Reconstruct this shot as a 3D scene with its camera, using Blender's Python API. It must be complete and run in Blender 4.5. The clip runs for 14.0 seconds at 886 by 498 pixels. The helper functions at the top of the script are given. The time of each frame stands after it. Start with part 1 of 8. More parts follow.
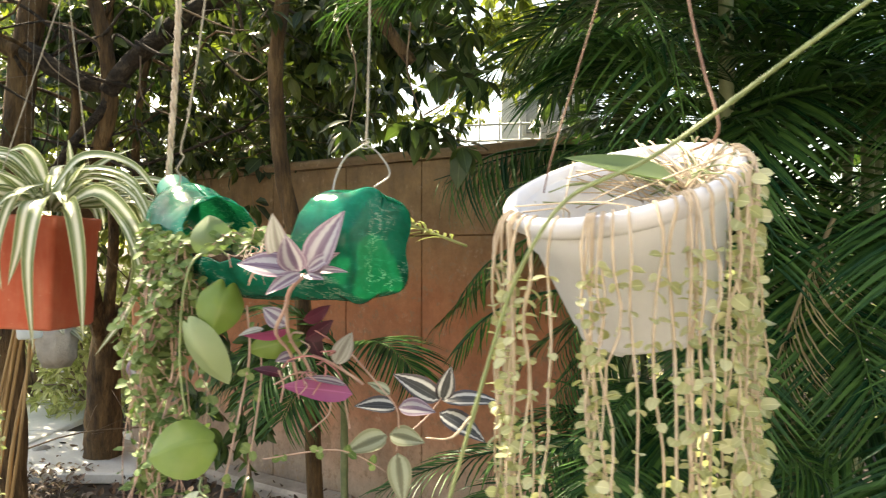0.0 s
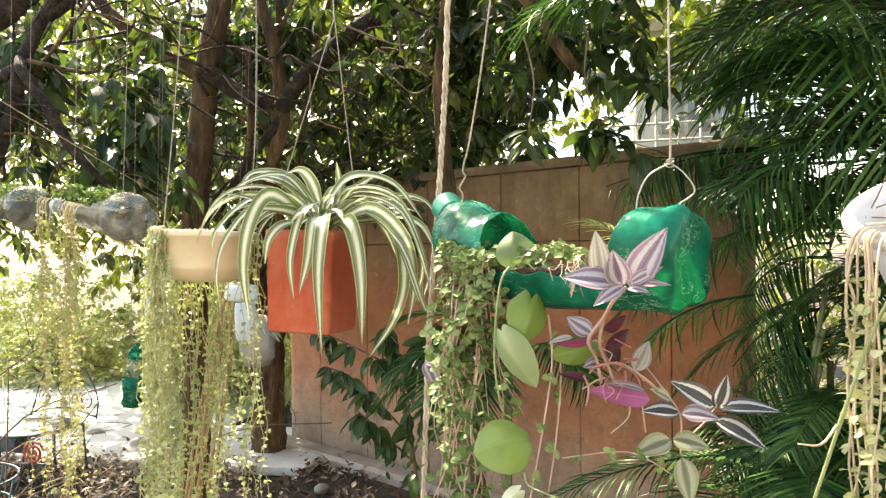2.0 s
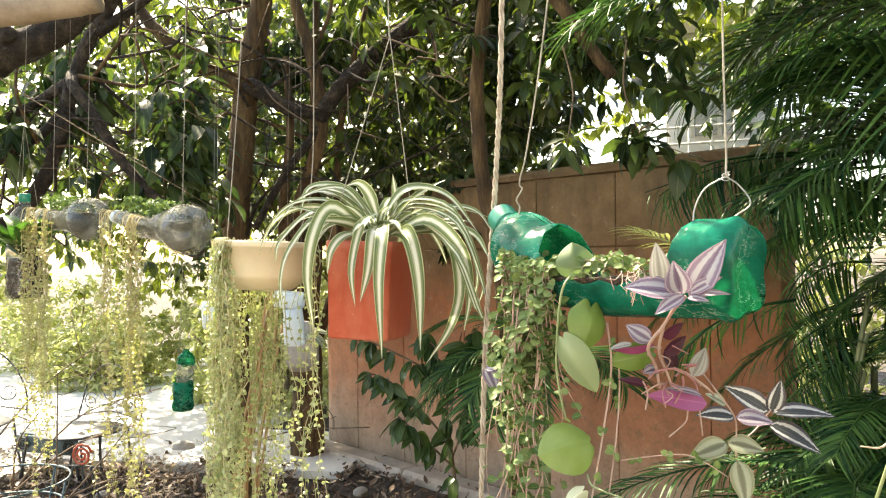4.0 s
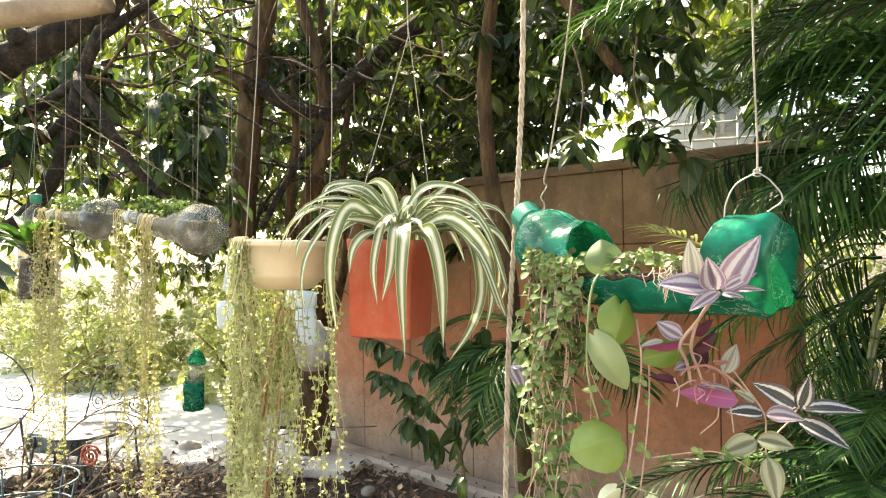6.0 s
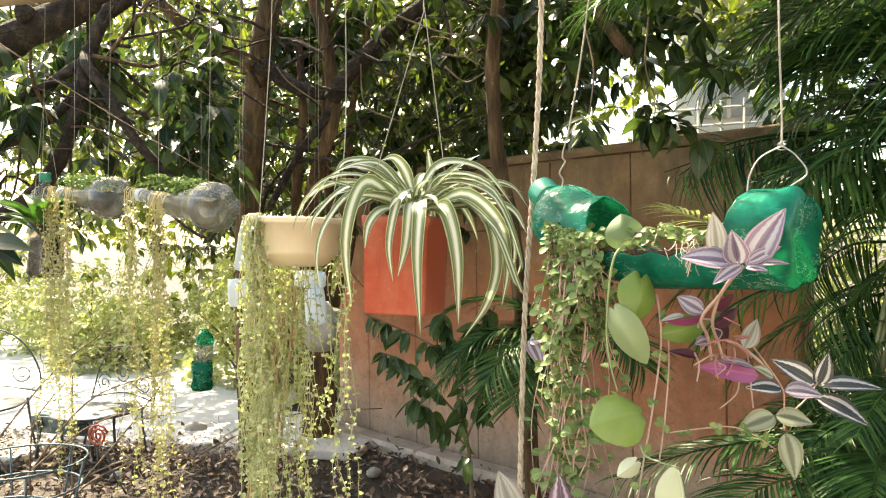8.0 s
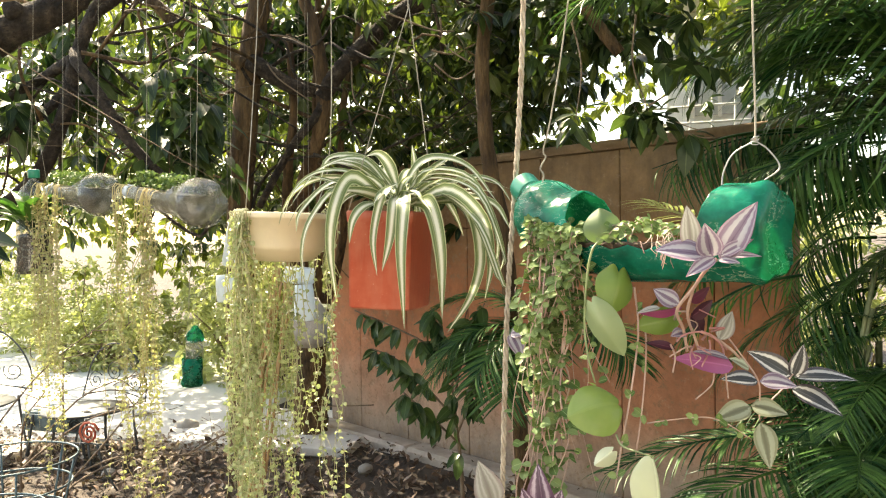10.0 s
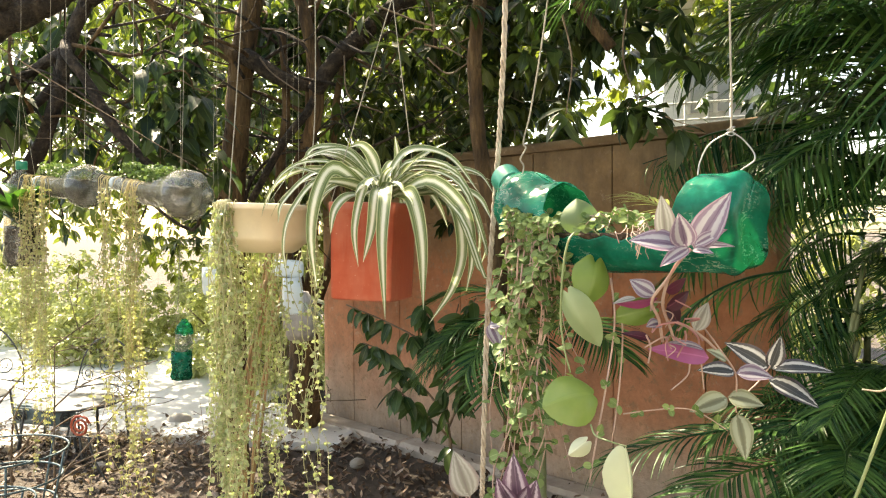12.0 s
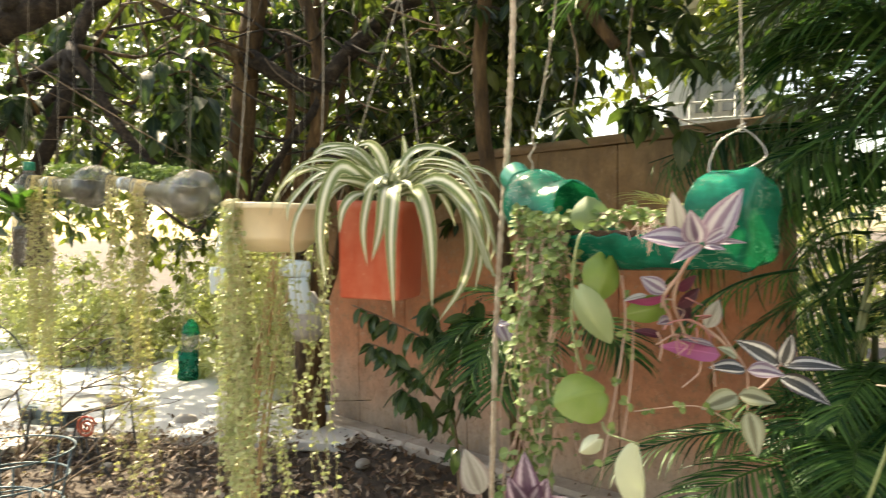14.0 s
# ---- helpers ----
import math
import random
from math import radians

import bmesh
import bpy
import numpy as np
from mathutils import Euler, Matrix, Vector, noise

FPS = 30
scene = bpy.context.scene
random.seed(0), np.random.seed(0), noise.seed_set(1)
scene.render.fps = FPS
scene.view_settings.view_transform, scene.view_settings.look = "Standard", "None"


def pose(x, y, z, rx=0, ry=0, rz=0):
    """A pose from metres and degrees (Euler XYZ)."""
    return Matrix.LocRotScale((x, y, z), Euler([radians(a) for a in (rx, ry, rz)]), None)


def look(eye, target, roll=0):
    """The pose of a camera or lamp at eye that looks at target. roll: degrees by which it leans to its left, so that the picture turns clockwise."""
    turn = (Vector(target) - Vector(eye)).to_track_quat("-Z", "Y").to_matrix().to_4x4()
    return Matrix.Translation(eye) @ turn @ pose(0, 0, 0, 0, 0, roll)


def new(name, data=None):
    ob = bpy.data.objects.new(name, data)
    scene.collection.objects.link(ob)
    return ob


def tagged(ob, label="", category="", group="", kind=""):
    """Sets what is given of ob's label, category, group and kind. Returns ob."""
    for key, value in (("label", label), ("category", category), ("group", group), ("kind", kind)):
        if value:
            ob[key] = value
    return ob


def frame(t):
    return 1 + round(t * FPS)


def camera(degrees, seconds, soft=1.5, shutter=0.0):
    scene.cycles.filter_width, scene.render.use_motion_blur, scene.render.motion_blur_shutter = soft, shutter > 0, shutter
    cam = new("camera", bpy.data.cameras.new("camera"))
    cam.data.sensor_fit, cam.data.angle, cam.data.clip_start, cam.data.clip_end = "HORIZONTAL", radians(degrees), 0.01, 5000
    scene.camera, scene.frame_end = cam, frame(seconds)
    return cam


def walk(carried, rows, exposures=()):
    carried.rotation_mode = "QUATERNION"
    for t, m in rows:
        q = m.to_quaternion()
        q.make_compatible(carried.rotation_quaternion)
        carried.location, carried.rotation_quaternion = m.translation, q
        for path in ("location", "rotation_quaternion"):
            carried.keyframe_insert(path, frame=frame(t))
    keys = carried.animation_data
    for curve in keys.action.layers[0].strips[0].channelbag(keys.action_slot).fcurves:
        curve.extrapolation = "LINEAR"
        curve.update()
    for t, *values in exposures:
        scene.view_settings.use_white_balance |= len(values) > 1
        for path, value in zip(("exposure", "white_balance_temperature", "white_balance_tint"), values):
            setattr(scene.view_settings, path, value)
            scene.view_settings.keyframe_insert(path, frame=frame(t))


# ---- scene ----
cam = camera(61.3, 14.0, soft=1.15, shutter=0.4)
METRES, EYE, TILT, LEAN, TURN = 0.53, 1.3, 0.0, 0.0, 0.0
ROWS = [
    (0.0, 0.0, 0.0, 0.0, -0.0, 0.0, -0.0),
    (0.5, -0.1351, -0.0335, 0.007, 1.77, 0.24, -0.33),
    (1.0, -0.2675, -0.0784, 0.0124, 6.14, -0.16, 0.39),
    (1.5, -0.3256, -0.1043, 0.0146, 8.38, -0.1, 0.33),
    (2.0, -0.3524, -0.1285, 0.0219, 9.01, 0.27, 0.33),
    (2.5, -0.3868, -0.178, 0.0283, 10.86, 0.5, 0.48),
    (3.0, -0.3946, -0.219, 0.0321, 11.34, 0.55, 0.4),
    (5.5, -0.4626, -0.217, 0.0376, 11.04, 0.77, 1.16),
    (6.0, -0.4728, -0.2246, 0.0347, 11.29, 0.56, 0.97),
    (6.5, -0.4695, -0.218, 0.0256, 10.77, 0.09, 1.16),
    (7.0, -0.4833, -0.2038, 0.023, 10.64, -0.55, 1.55),
    (7.5, -0.5013, -0.2143, 0.0083, 11.29, -0.7, 0.75),
    (8.0, -0.5107, -0.2255, 0.0093, 11.5, -0.55, 0.66),
    (8.5, -0.5181, -0.2207, 0.0061, 11.11, -0.75, 0.48),
    (11.0, -0.4568, -0.2546, -0.0077, 11.04, -0.75, 0.8),
    (11.5, -0.4577, -0.253, -0.0162, 11.49, -0.9, 0.23),
    (12.0, -0.4357, -0.2321, -0.0134, 10.77, -1.03, 0.48),
    (12.5, -0.4686, -0.2405, -0.0225, 11.72, -1.36, 0.63),
    (13.0, -0.5382, -0.2789, -0.0125, 14.6, -1.47, 0.99),
    (13.5, -0.5321, -0.2736, -0.0166, 14.69, -1.43, 0.69),
    (14.0, -0.4493, -0.2344, -0.0203, 11.07, -0.96, 0.62),
]
EXPOSURE, KELVIN, TINT = 2.48, 8350, 7.6
walk(cam, [(t, pose(0, 0, EYE, TILT, LEAN, TURN) @ pose(METRES * x, METRES * y, METRES * z, 90 + pitch, roll, yaw)) for t, x, y, z, yaw, pitch, roll in ROWS],
     [(t, EXPOSURE + step, KELVIN + warm, TINT) for t, step, warm in ((0.0, -0.23, 100), (1.0, -0.06, 0), (2.0, -0.04, -100), (7.5, -0.03, 0), (8.5, -0.14, 50), (11.0, -0.18, 200), (13.0, -0.26, 350), (14.0, -0.41, 500))])

# ---- daylight: clear sky, high sun from behind the trees on the left ----
SUN_TO = Vector((-0.44, 0.50, 0.745)).normalized()
world = bpy.data.worlds.new("sky")
scene.world = world
world.use_nodes = True
wn = world.node_tree
sky = wn.nodes.new("ShaderNodeTexSky")
sky.sky_type, sky.sun_disc = "NISHITA", False
sky.sun_elevation = math.asin(SUN_TO.z)
sky.sun_rotation = math.atan2(SUN_TO.x, SUN_TO.y)
sky.air_density, sky.dust_density = 1.0, 2.0
wn.links.new(sky.outputs[0], wn.nodes["Background"].inputs[0])
wn.nodes["Background"].inputs[1].default_value = 0.14
sun = new("sun", bpy.data.lights.new("sun", "SUN"))
sun.data.energy, sun.data.angle, sun.data.color = 4.5, radians(0.55), (1.0, 0.95, 0.86)
sun.matrix_world = look(SUN_TO * 30, (0, 0, 0))

# ---- materials ----


def node_mat(name):
    m = bpy.data.materials.new(name)
    m.use_nodes = True
    nt = m.node_tree
    return m, nt, nt.nodes["Principled BSDF"], nt.nodes["Material Output"]


def ramp_node(nt, fac, stops):
    r = nt.nodes.new("ShaderNodeValToRGB")
    el = r.color_ramp.elements
    while len(el) < len(stops):
        el.new(0.5)
    for e, (p, c) in zip(el, stops):
        e.position, e.color = p, (*c, 1)
    nt.links.new(fac, r.inputs[0])
    return r.outputs[0]


def noise_node(nt, scale, detail=4, rough=0.6, coord="Object", stretch=None):
    tc = nt.nodes.new("ShaderNodeTexCoord")
    n = nt.nodes.new("ShaderNodeTexNoise")
    n.inputs["Scale"].default_value, n.inputs["Detail"].default_value, n.inputs["Roughness"].default_value = scale, detail, rough
    src = tc.outputs[coord]
    if stretch:
        mp = nt.nodes.new("ShaderNodeMapping")
        mp.inputs["Scale"].default_value = stretch
        nt.links.new(src, mp.inputs[0])
        src = mp.outputs[0]
    nt.links.new(src, n.inputs["Vector"])
    return n.outputs["Fac"]


def math_node(nt, op, a, b=None, c=None):
    n = nt.nodes.new("ShaderNodeMath")
    n.operation = op
    for i, v in enumerate((a, b, c)):
        if v is None:
            continue
        if isinstance(v, (int, float)):
            n.inputs[i].default_value = v
        else:
            nt.links.new(v, n.inputs[i])
    return n.outputs[0]


def mix_node(nt, fac, a, b, blend="MIX"):
    n = nt.nodes.new("ShaderNodeMix")
    n.data_type, n.blend_type = "RGBA", blend
    for sock, v in ((n.inputs[0], fac), (n.inputs[6], a), (n.inputs[7], b)):
        if isinstance(v, (int, float)):
            sock.default_value = v
        elif isinstance(v, tuple):
            sock.default_value = (*v, 1)
        else:
            nt.links.new(v, sock)
    return n.outputs[2]


def bump_node(nt, bsdf, height, strength, distance):
    b = nt.nodes.new("ShaderNodeBump")
    b.inputs["Strength"].default_value, b.inputs["Distance"].default_value = strength, distance
    nt.links.new(height, b.inputs["Height"])
    nt.links.new(b.outputs[0], bsdf.inputs["Normal"])


def surface_mat(name, stops, scale=8, rough=0.7, bump=0.3, depth=0.003, fine=60, metal=0.0, stretch=None, spec=0.5):
    """Two scales of variation: stains by a coarse noise, grain by a fine one."""
    m, nt, p, out = node_mat(name)
    coarse = noise_node(nt, scale, 5, 0.65, stretch=stretch)
    grain = noise_node(nt, fine, 3, 0.7, stretch=stretch)
    col = ramp_node(nt, coarse, stops)
    col = mix_node(nt, 0.25, col, ramp_node(nt, grain, [(0.25, (0.35, 0.35, 0.35)), (0.75, (1, 1, 1))]), "MULTIPLY")
    nt.links.new(col, p.inputs["Base Color"])
    nt.links.new(math_node(nt, "MULTIPLY_ADD", grain, 0.25, rough - 0.12), p.inputs["Roughness"])
    p.inputs["Metallic"].default_value = metal
    p.inputs["Specular IOR Level"].default_value = spec
    bump_node(nt, p, math_node(nt, "ADD", grain, coarse), bump, depth)
    return m


def leaf_mat(name, dark, light, rough=0.4, thin=0.35, stripes=None, vein=(1.25, 0.5), spread=0.5, gloss=0.45):
    """A leaf: colour varies from leaf to leaf, midrib and side veins, and light that passes through the blade."""
    m, nt, p, out = node_mat(name)
    geo = nt.nodes.new("ShaderNodeNewGeometry")
    info = nt.nodes.new("ShaderNodeObjectInfo")
    uv = nt.nodes.new("ShaderNodeTexCoord").outputs["UV"]
    sep = nt.nodes.new("ShaderNodeSeparateXYZ")
    nt.links.new(uv, sep.inputs[0])
    across = math_node(nt, "ABSOLUTE", math_node(nt, "MULTIPLY_ADD", sep.outputs[0], 2.0, -1.0))
    rnd = math_node(nt, "FRACT", math_node(nt, "ADD", geo.outputs["Random Per Island"], info.outputs["Random"]))
    cloud = noise_node(nt, 30, 3, 0.6)
    tone = math_node(nt, "MULTIPLY_ADD", math_node(nt, "SUBTRACT", cloud, 0.5), 0.7, rnd)
    base = ramp_node(nt, tone, [(0.5 - spread, dark), (0.5 + spread, light)])
    if stripes:
        wob = math_node(nt, "MULTIPLY_ADD", math_node(nt, "SUBTRACT", noise_node(nt, 140, 2, 0.5, "UV", (0.35, 0.02, 1)), 0.5), 0.25, across)
        striped = ramp_node(nt, wob, stripes)
        base = mix_node(nt, 0.94, base, striped)
    else:
        rib = math_node(nt, "LESS_THAN", across, 0.07)
        base = mix_node(nt, math_node(nt, "MULTIPLY", rib, vein[1]), base, tuple(min(1, c * vein[0] + 0.03) for c in light))
    nt.links.new(base, p.inputs["Base Color"])
    p.inputs["Roughness"].default_value = rough
    p.inputs["Specular IOR Level"].default_value = gloss
    bump_node(nt, p, math_node(nt, "ADD", cloud, math_node(nt, "MULTIPLY", across, 0.6)), 0.25, 0.002)
    tr = nt.nodes.new("ShaderNodeBsdfTranslucent")
    thru = mix_node(nt, 0.55, base, (0.55, 0.75, 0.08), "MULTIPLY") if not stripes else base
    lift = nt.nodes.new("ShaderNodeHueSaturation")
    lift.inputs["Value"].default_value = 1.45 if not stripes else 1.0
    nt.links.new(thru, lift.inputs["Color"])
    nt.links.new(lift.outputs[0], tr.inputs[0])
    mx = nt.nodes.new("ShaderNodeMixShader")
    mx.inputs[0].default_value = thin
    nt.links.new(p.outputs[0], mx.inputs[1])
    nt.links.new(tr.outputs[0], mx.inputs[2])
    nt.links.new(mx.outputs[0], out.inputs[0])
    return m


def plastic_mat(name, color, rough=0.3, see=0.0, stain=0.15, coat=0.0, scuff=40, thin=0.0, dent=0.003):
    m, nt, p, out = node_mat(name)
    n1, n2 = noise_node(nt, 14, 5, 0.7), noise_node(nt, scuff, 4, 0.7)
    dirty = tuple(c * 0.55 + 0.04 for c in color)
    col = mix_node(nt, math_node(nt, "MULTIPLY", ramp_node(nt, n1, [(0.45, (0, 0, 0)), (0.75, (1, 1, 1))]), stain), color, dirty)
    nt.links.new(col, p.inputs["Base Color"])
    nt.links.new(math_node(nt, "MULTIPLY_ADD", n2, 0.3, rough - 0.12), p.inputs["Roughness"])
    p.inputs["Transmission Weight"].default_value = see
    p.inputs["Coat Weight"].default_value = coat
    bump_node(nt, p, n1, 0.35, dent)
    if thin:
        tr = nt.nodes.new("ShaderNodeBsdfTranslucent")
        tr.inputs[0].default_value = (*[min(1, c * 2.2) for c in color], 1)
        mx = nt.nodes.new("ShaderNodeMixShader")
        mx.inputs[0].default_value = thin
        nt.links.new(p.outputs[0], mx.inputs[1])
        nt.links.new(tr.outputs[0], mx.inputs[2])
        nt.links.new(mx.outputs[0], out.inputs[0])
    return m


M_BARK = surface_mat("bark", [(0.32, (0.026, 0.015, 0.007)), (0.5, (0.115, 0.066, 0.027)), (0.68, (0.25, 0.155, 0.070))], 16, 0.9, 1.0, 0.02, 75, stretch=(1, 1, 0.22))
M_BARK_DARK = surface_mat("dark_bark", [(0.32, (0.012, 0.008, 0.005)), (0.52, (0.046, 0.033, 0.022)), (0.70, (0.12, 0.088, 0.060))], 22, 0.92, 1.0, 0.018, 90)
M_LOG = surface_mat("pale_log", [(0.3, (0.20, 0.14, 0.09)), (0.6, (0.42, 0.32, 0.22))], 6, 0.85, 0.6, 0.006, 70)
M_TWIG = surface_mat("twig", [(0.3, (0.12, 0.08, 0.05)), (0.7, (0.27, 0.2, 0.14))], 20, 0.85, 0.4, 0.003, 90)
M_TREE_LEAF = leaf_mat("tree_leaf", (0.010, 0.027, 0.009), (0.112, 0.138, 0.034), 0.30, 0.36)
# Lighter, yellower copy of the tree leaf: sunlight put into the colour.
M_SUNLIT_FAR_LEAF = leaf_mat("sunlit_far_leaf", (0.06, 0.085, 0.014), (0.26, 0.28, 0.055), 0.4, 0.4)
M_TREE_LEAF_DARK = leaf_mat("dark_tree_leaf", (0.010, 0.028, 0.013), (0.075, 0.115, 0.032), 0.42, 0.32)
# Full-sun glare is put into this very pale leaf colour.
M_SUNLIT_BUSH_LEAF = leaf_mat("sunlit_bush_leaf", (0.29, 0.30, 0.115), (0.57, 0.565, 0.30), 0.45, 0.36)
M_PALM_LEAF = leaf_mat("palm_leaf", (0.004, 0.036, 0.014), (0.080, 0.170, 0.042), 0.40, 0.24, gloss=0.16)
M_PALM_DRY = leaf_mat("dry_palm_leaf", (0.20, 0.15, 0.08), (0.34, 0.27, 0.15), 0.6, 0.2)
M_PALM_STEM = surface_mat("palm_stem", [(0.3, (0.12, 0.16, 0.07)), (0.7, (0.28, 0.31, 0.16))], 9, 0.6, 0.3, 0.003, 60)
M_SHRUB_LEAF = leaf_mat("shrub_leaf", (0.018, 0.05, 0.018), (0.085, 0.14, 0.04), 0.28, 0.3)
M_SPIDER = leaf_mat("striped_leaf", (0.10, 0.17, 0.05), (0.16, 0.23, 0.07), 0.38, 0.3,
                    [(0.0, (0.80, 0.80, 0.70)), (0.24, (0.74, 0.75, 0.58)), (0.30, (0.33, 0.38, 0.21)), (0.38, (0.50, 0.53, 0.35)), (0.46, (0.14, 0.195, 0.085)), (0.62, (0.24, 0.29, 0.12)), (0.70, (0.10, 0.15, 0.05)), (0.84, (0.13, 0.19, 0.06)), (0.93, (0.52, 0.53, 0.30))])
M_ZEBRA = leaf_mat("zebra_leaf", (0.10, 0.09, 0.10), (0.16, 0.13, 0.15), 0.35, 0.2,
                   [(0.0, (0.10, 0.10, 0.11)), (0.07, (0.030, 0.036, 0.036)), (0.36, (0.045, 0.05, 0.052)), (0.44, (0.50, 0.51, 0.50)), (0.66, (0.46, 0.47, 0.46)), (0.74, (0.045, 0.05, 0.045)), (1.0, (0.08, 0.06, 0.08))])
M_ZEBRA_PINK = leaf_mat("pink_zebra_leaf", (0.26, 0.20, 0.26), (0.38, 0.31, 0.37), 0.4, 0.16,
                        [(0.0, (0.09, 0.042, 0.085)), (0.06, (0.165, 0.12, 0.175)), (0.20, (0.19, 0.14, 0.20)), (0.28, (0.42, 0.41, 0.425)), (0.56, (0.375, 0.36, 0.38)), (0.64, (0.20, 0.15, 0.21)), (0.82, (0.18, 0.12, 0.18)), (0.90, (0.39, 0.36, 0.39)), (1.0, (0.19, 0.07, 0.155))])
M_ZEBRA_PURPLE = leaf_mat("purple_zebra_leaf", (0.12, 0.08, 0.12), (0.2, 0.14, 0.2), 0.35, 0.2,
                          [(0.0, (0.16, 0.10, 0.16)), (0.06, (0.055, 0.032, 0.055)), (0.30, (0.075, 0.045, 0.075)), (0.40, (0.34, 0.29, 0.35)), (0.62, (0.30, 0.25, 0.31)), (0.72, (0.10, 0.055, 0.095)), (1.0, (0.07, 0.03, 0.06))])
M_ZEBRA_GREEN = leaf_mat("pale_zebra_leaf", (0.14, 0.18, 0.09), (0.2, 0.24, 0.12), 0.4, 0.25,
                         [(0.0, (0.14, 0.15, 0.10)), (0.22, (0.20, 0.21, 0.14)), (0.34, (0.38, 0.42, 0.31)), (0.68, (0.34, 0.37, 0.27)), (0.8, (0.22, 0.24, 0.14)), (1.0, (0.30, 0.30, 0.2))])
M_ZEBRA_GREY = leaf_mat("grey_zebra_leaf", (0.2, 0.2, 0.16), (0.28, 0.28, 0.24), 0.4, 0.15,
                        [(0.0, (0.17, 0.16, 0.14)), (0.2, (0.26, 0.255, 0.23)), (0.32, (0.38, 0.39, 0.35)), (0.5, (0.25, 0.24, 0.22)), (0.68, (0.40, 0.41, 0.37)), (0.9, (0.24, 0.2, 0.2))])
M_MAGENTA = leaf_mat("magenta_leaf", (0.15, 0.015, 0.06), (0.40, 0.08, 0.22), 0.4, 0.2)
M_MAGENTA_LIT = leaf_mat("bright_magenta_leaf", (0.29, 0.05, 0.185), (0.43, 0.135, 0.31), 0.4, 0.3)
M_MAROON = leaf_mat("maroon_leaf", (0.05, 0.012, 0.022), (0.14, 0.03, 0.06), 0.4, 0.2)
M_HEART = leaf_mat("heart_leaf", (0.18, 0.28, 0.065), (0.36, 0.44, 0.13), 0.32, 0.34, vein=(1.0, 0.12))
M_HEART_MINT = leaf_mat("mint_heart_leaf", (0.25, 0.34, 0.17), (0.36, 0.44, 0.25), 0.4, 0.22, vein=(1.0, 0.12))
M_HEART_PALE = leaf_mat("pale_heart_leaf", (0.46, 0.50, 0.33), (0.58, 0.61, 0.45), 0.35, 0.15)
M_HEART_DULL = leaf_mat("dull_heart_leaf", (0.11, 0.175, 0.075), (0.17, 0.23, 0.10), 0.45, 0.3, vein=(1.0, 0.12))
M_CREEPER = leaf_mat("creeper_leaf", (0.085, 0.150, 0.045), (0.250, 0.325, 0.135), 0.55, 0.16, gloss=0.15)
M_VINE_PALE = leaf_mat("pale_vine_leaf", (0.36, 0.37, 0.18), (0.62, 0.61, 0.40), 0.42, 0.35)
M_VINE = leaf_mat("vine_leaf", (0.33, 0.325, 0.125), (0.60, 0.565, 0.295), 0.42, 0.30)
M_VINE_GREEN = leaf_mat("green_vine_leaf", (0.27, 0.31, 0.13), (0.53, 0.56, 0.31), 0.42, 0.26)
M_VINE_STEM_GREEN = surface_mat("greenish_vine_stem", [(0.3, (0.38, 0.36, 0.17)), (0.7, (0.60, 0.57, 0.32))], 30, 0.6, 0.1, 0.001, 120)
M_VINE_STEM = surface_mat("vine_stem", [(0.3, (0.47, 0.36, 0.25)), (0.7, (0.66, 0.55, 0.42))], 30, 0.6, 0.1, 0.001, 120)
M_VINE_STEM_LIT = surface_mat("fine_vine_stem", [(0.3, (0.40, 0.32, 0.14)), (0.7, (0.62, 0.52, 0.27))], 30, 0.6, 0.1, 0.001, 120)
M_GREEN_STEM = surface_mat("green_stem", [(0.3, (0.16, 0.21, 0.08)), (0.7, (0.30, 0.36, 0.16))], 25, 0.5, 0.15, 0.001, 120)
M_PINK_STEM = surface_mat("pink_stem", [(0.3, (0.40, 0.24, 0.20)), (0.7, (0.58, 0.42, 0.34))], 25, 0.5, 0.1, 0.001, 120)
M_ROSY_STEM = surface_mat("rosy_stem", [(0.3, (0.38, 0.14, 0.15)), (0.7, (0.56, 0.30, 0.28))], 25, 0.5, 0.1, 0.001, 120)
M_WHITE_POT = plastic_mat("white_plastic", (0.74, 0.75, 0.80), 0.5, 0, 0.25)
M_BEIGE_POT = plastic_mat("beige_plastic", (0.80, 0.69, 0.47), 0.34, 0, 0.35, thin=0.10)


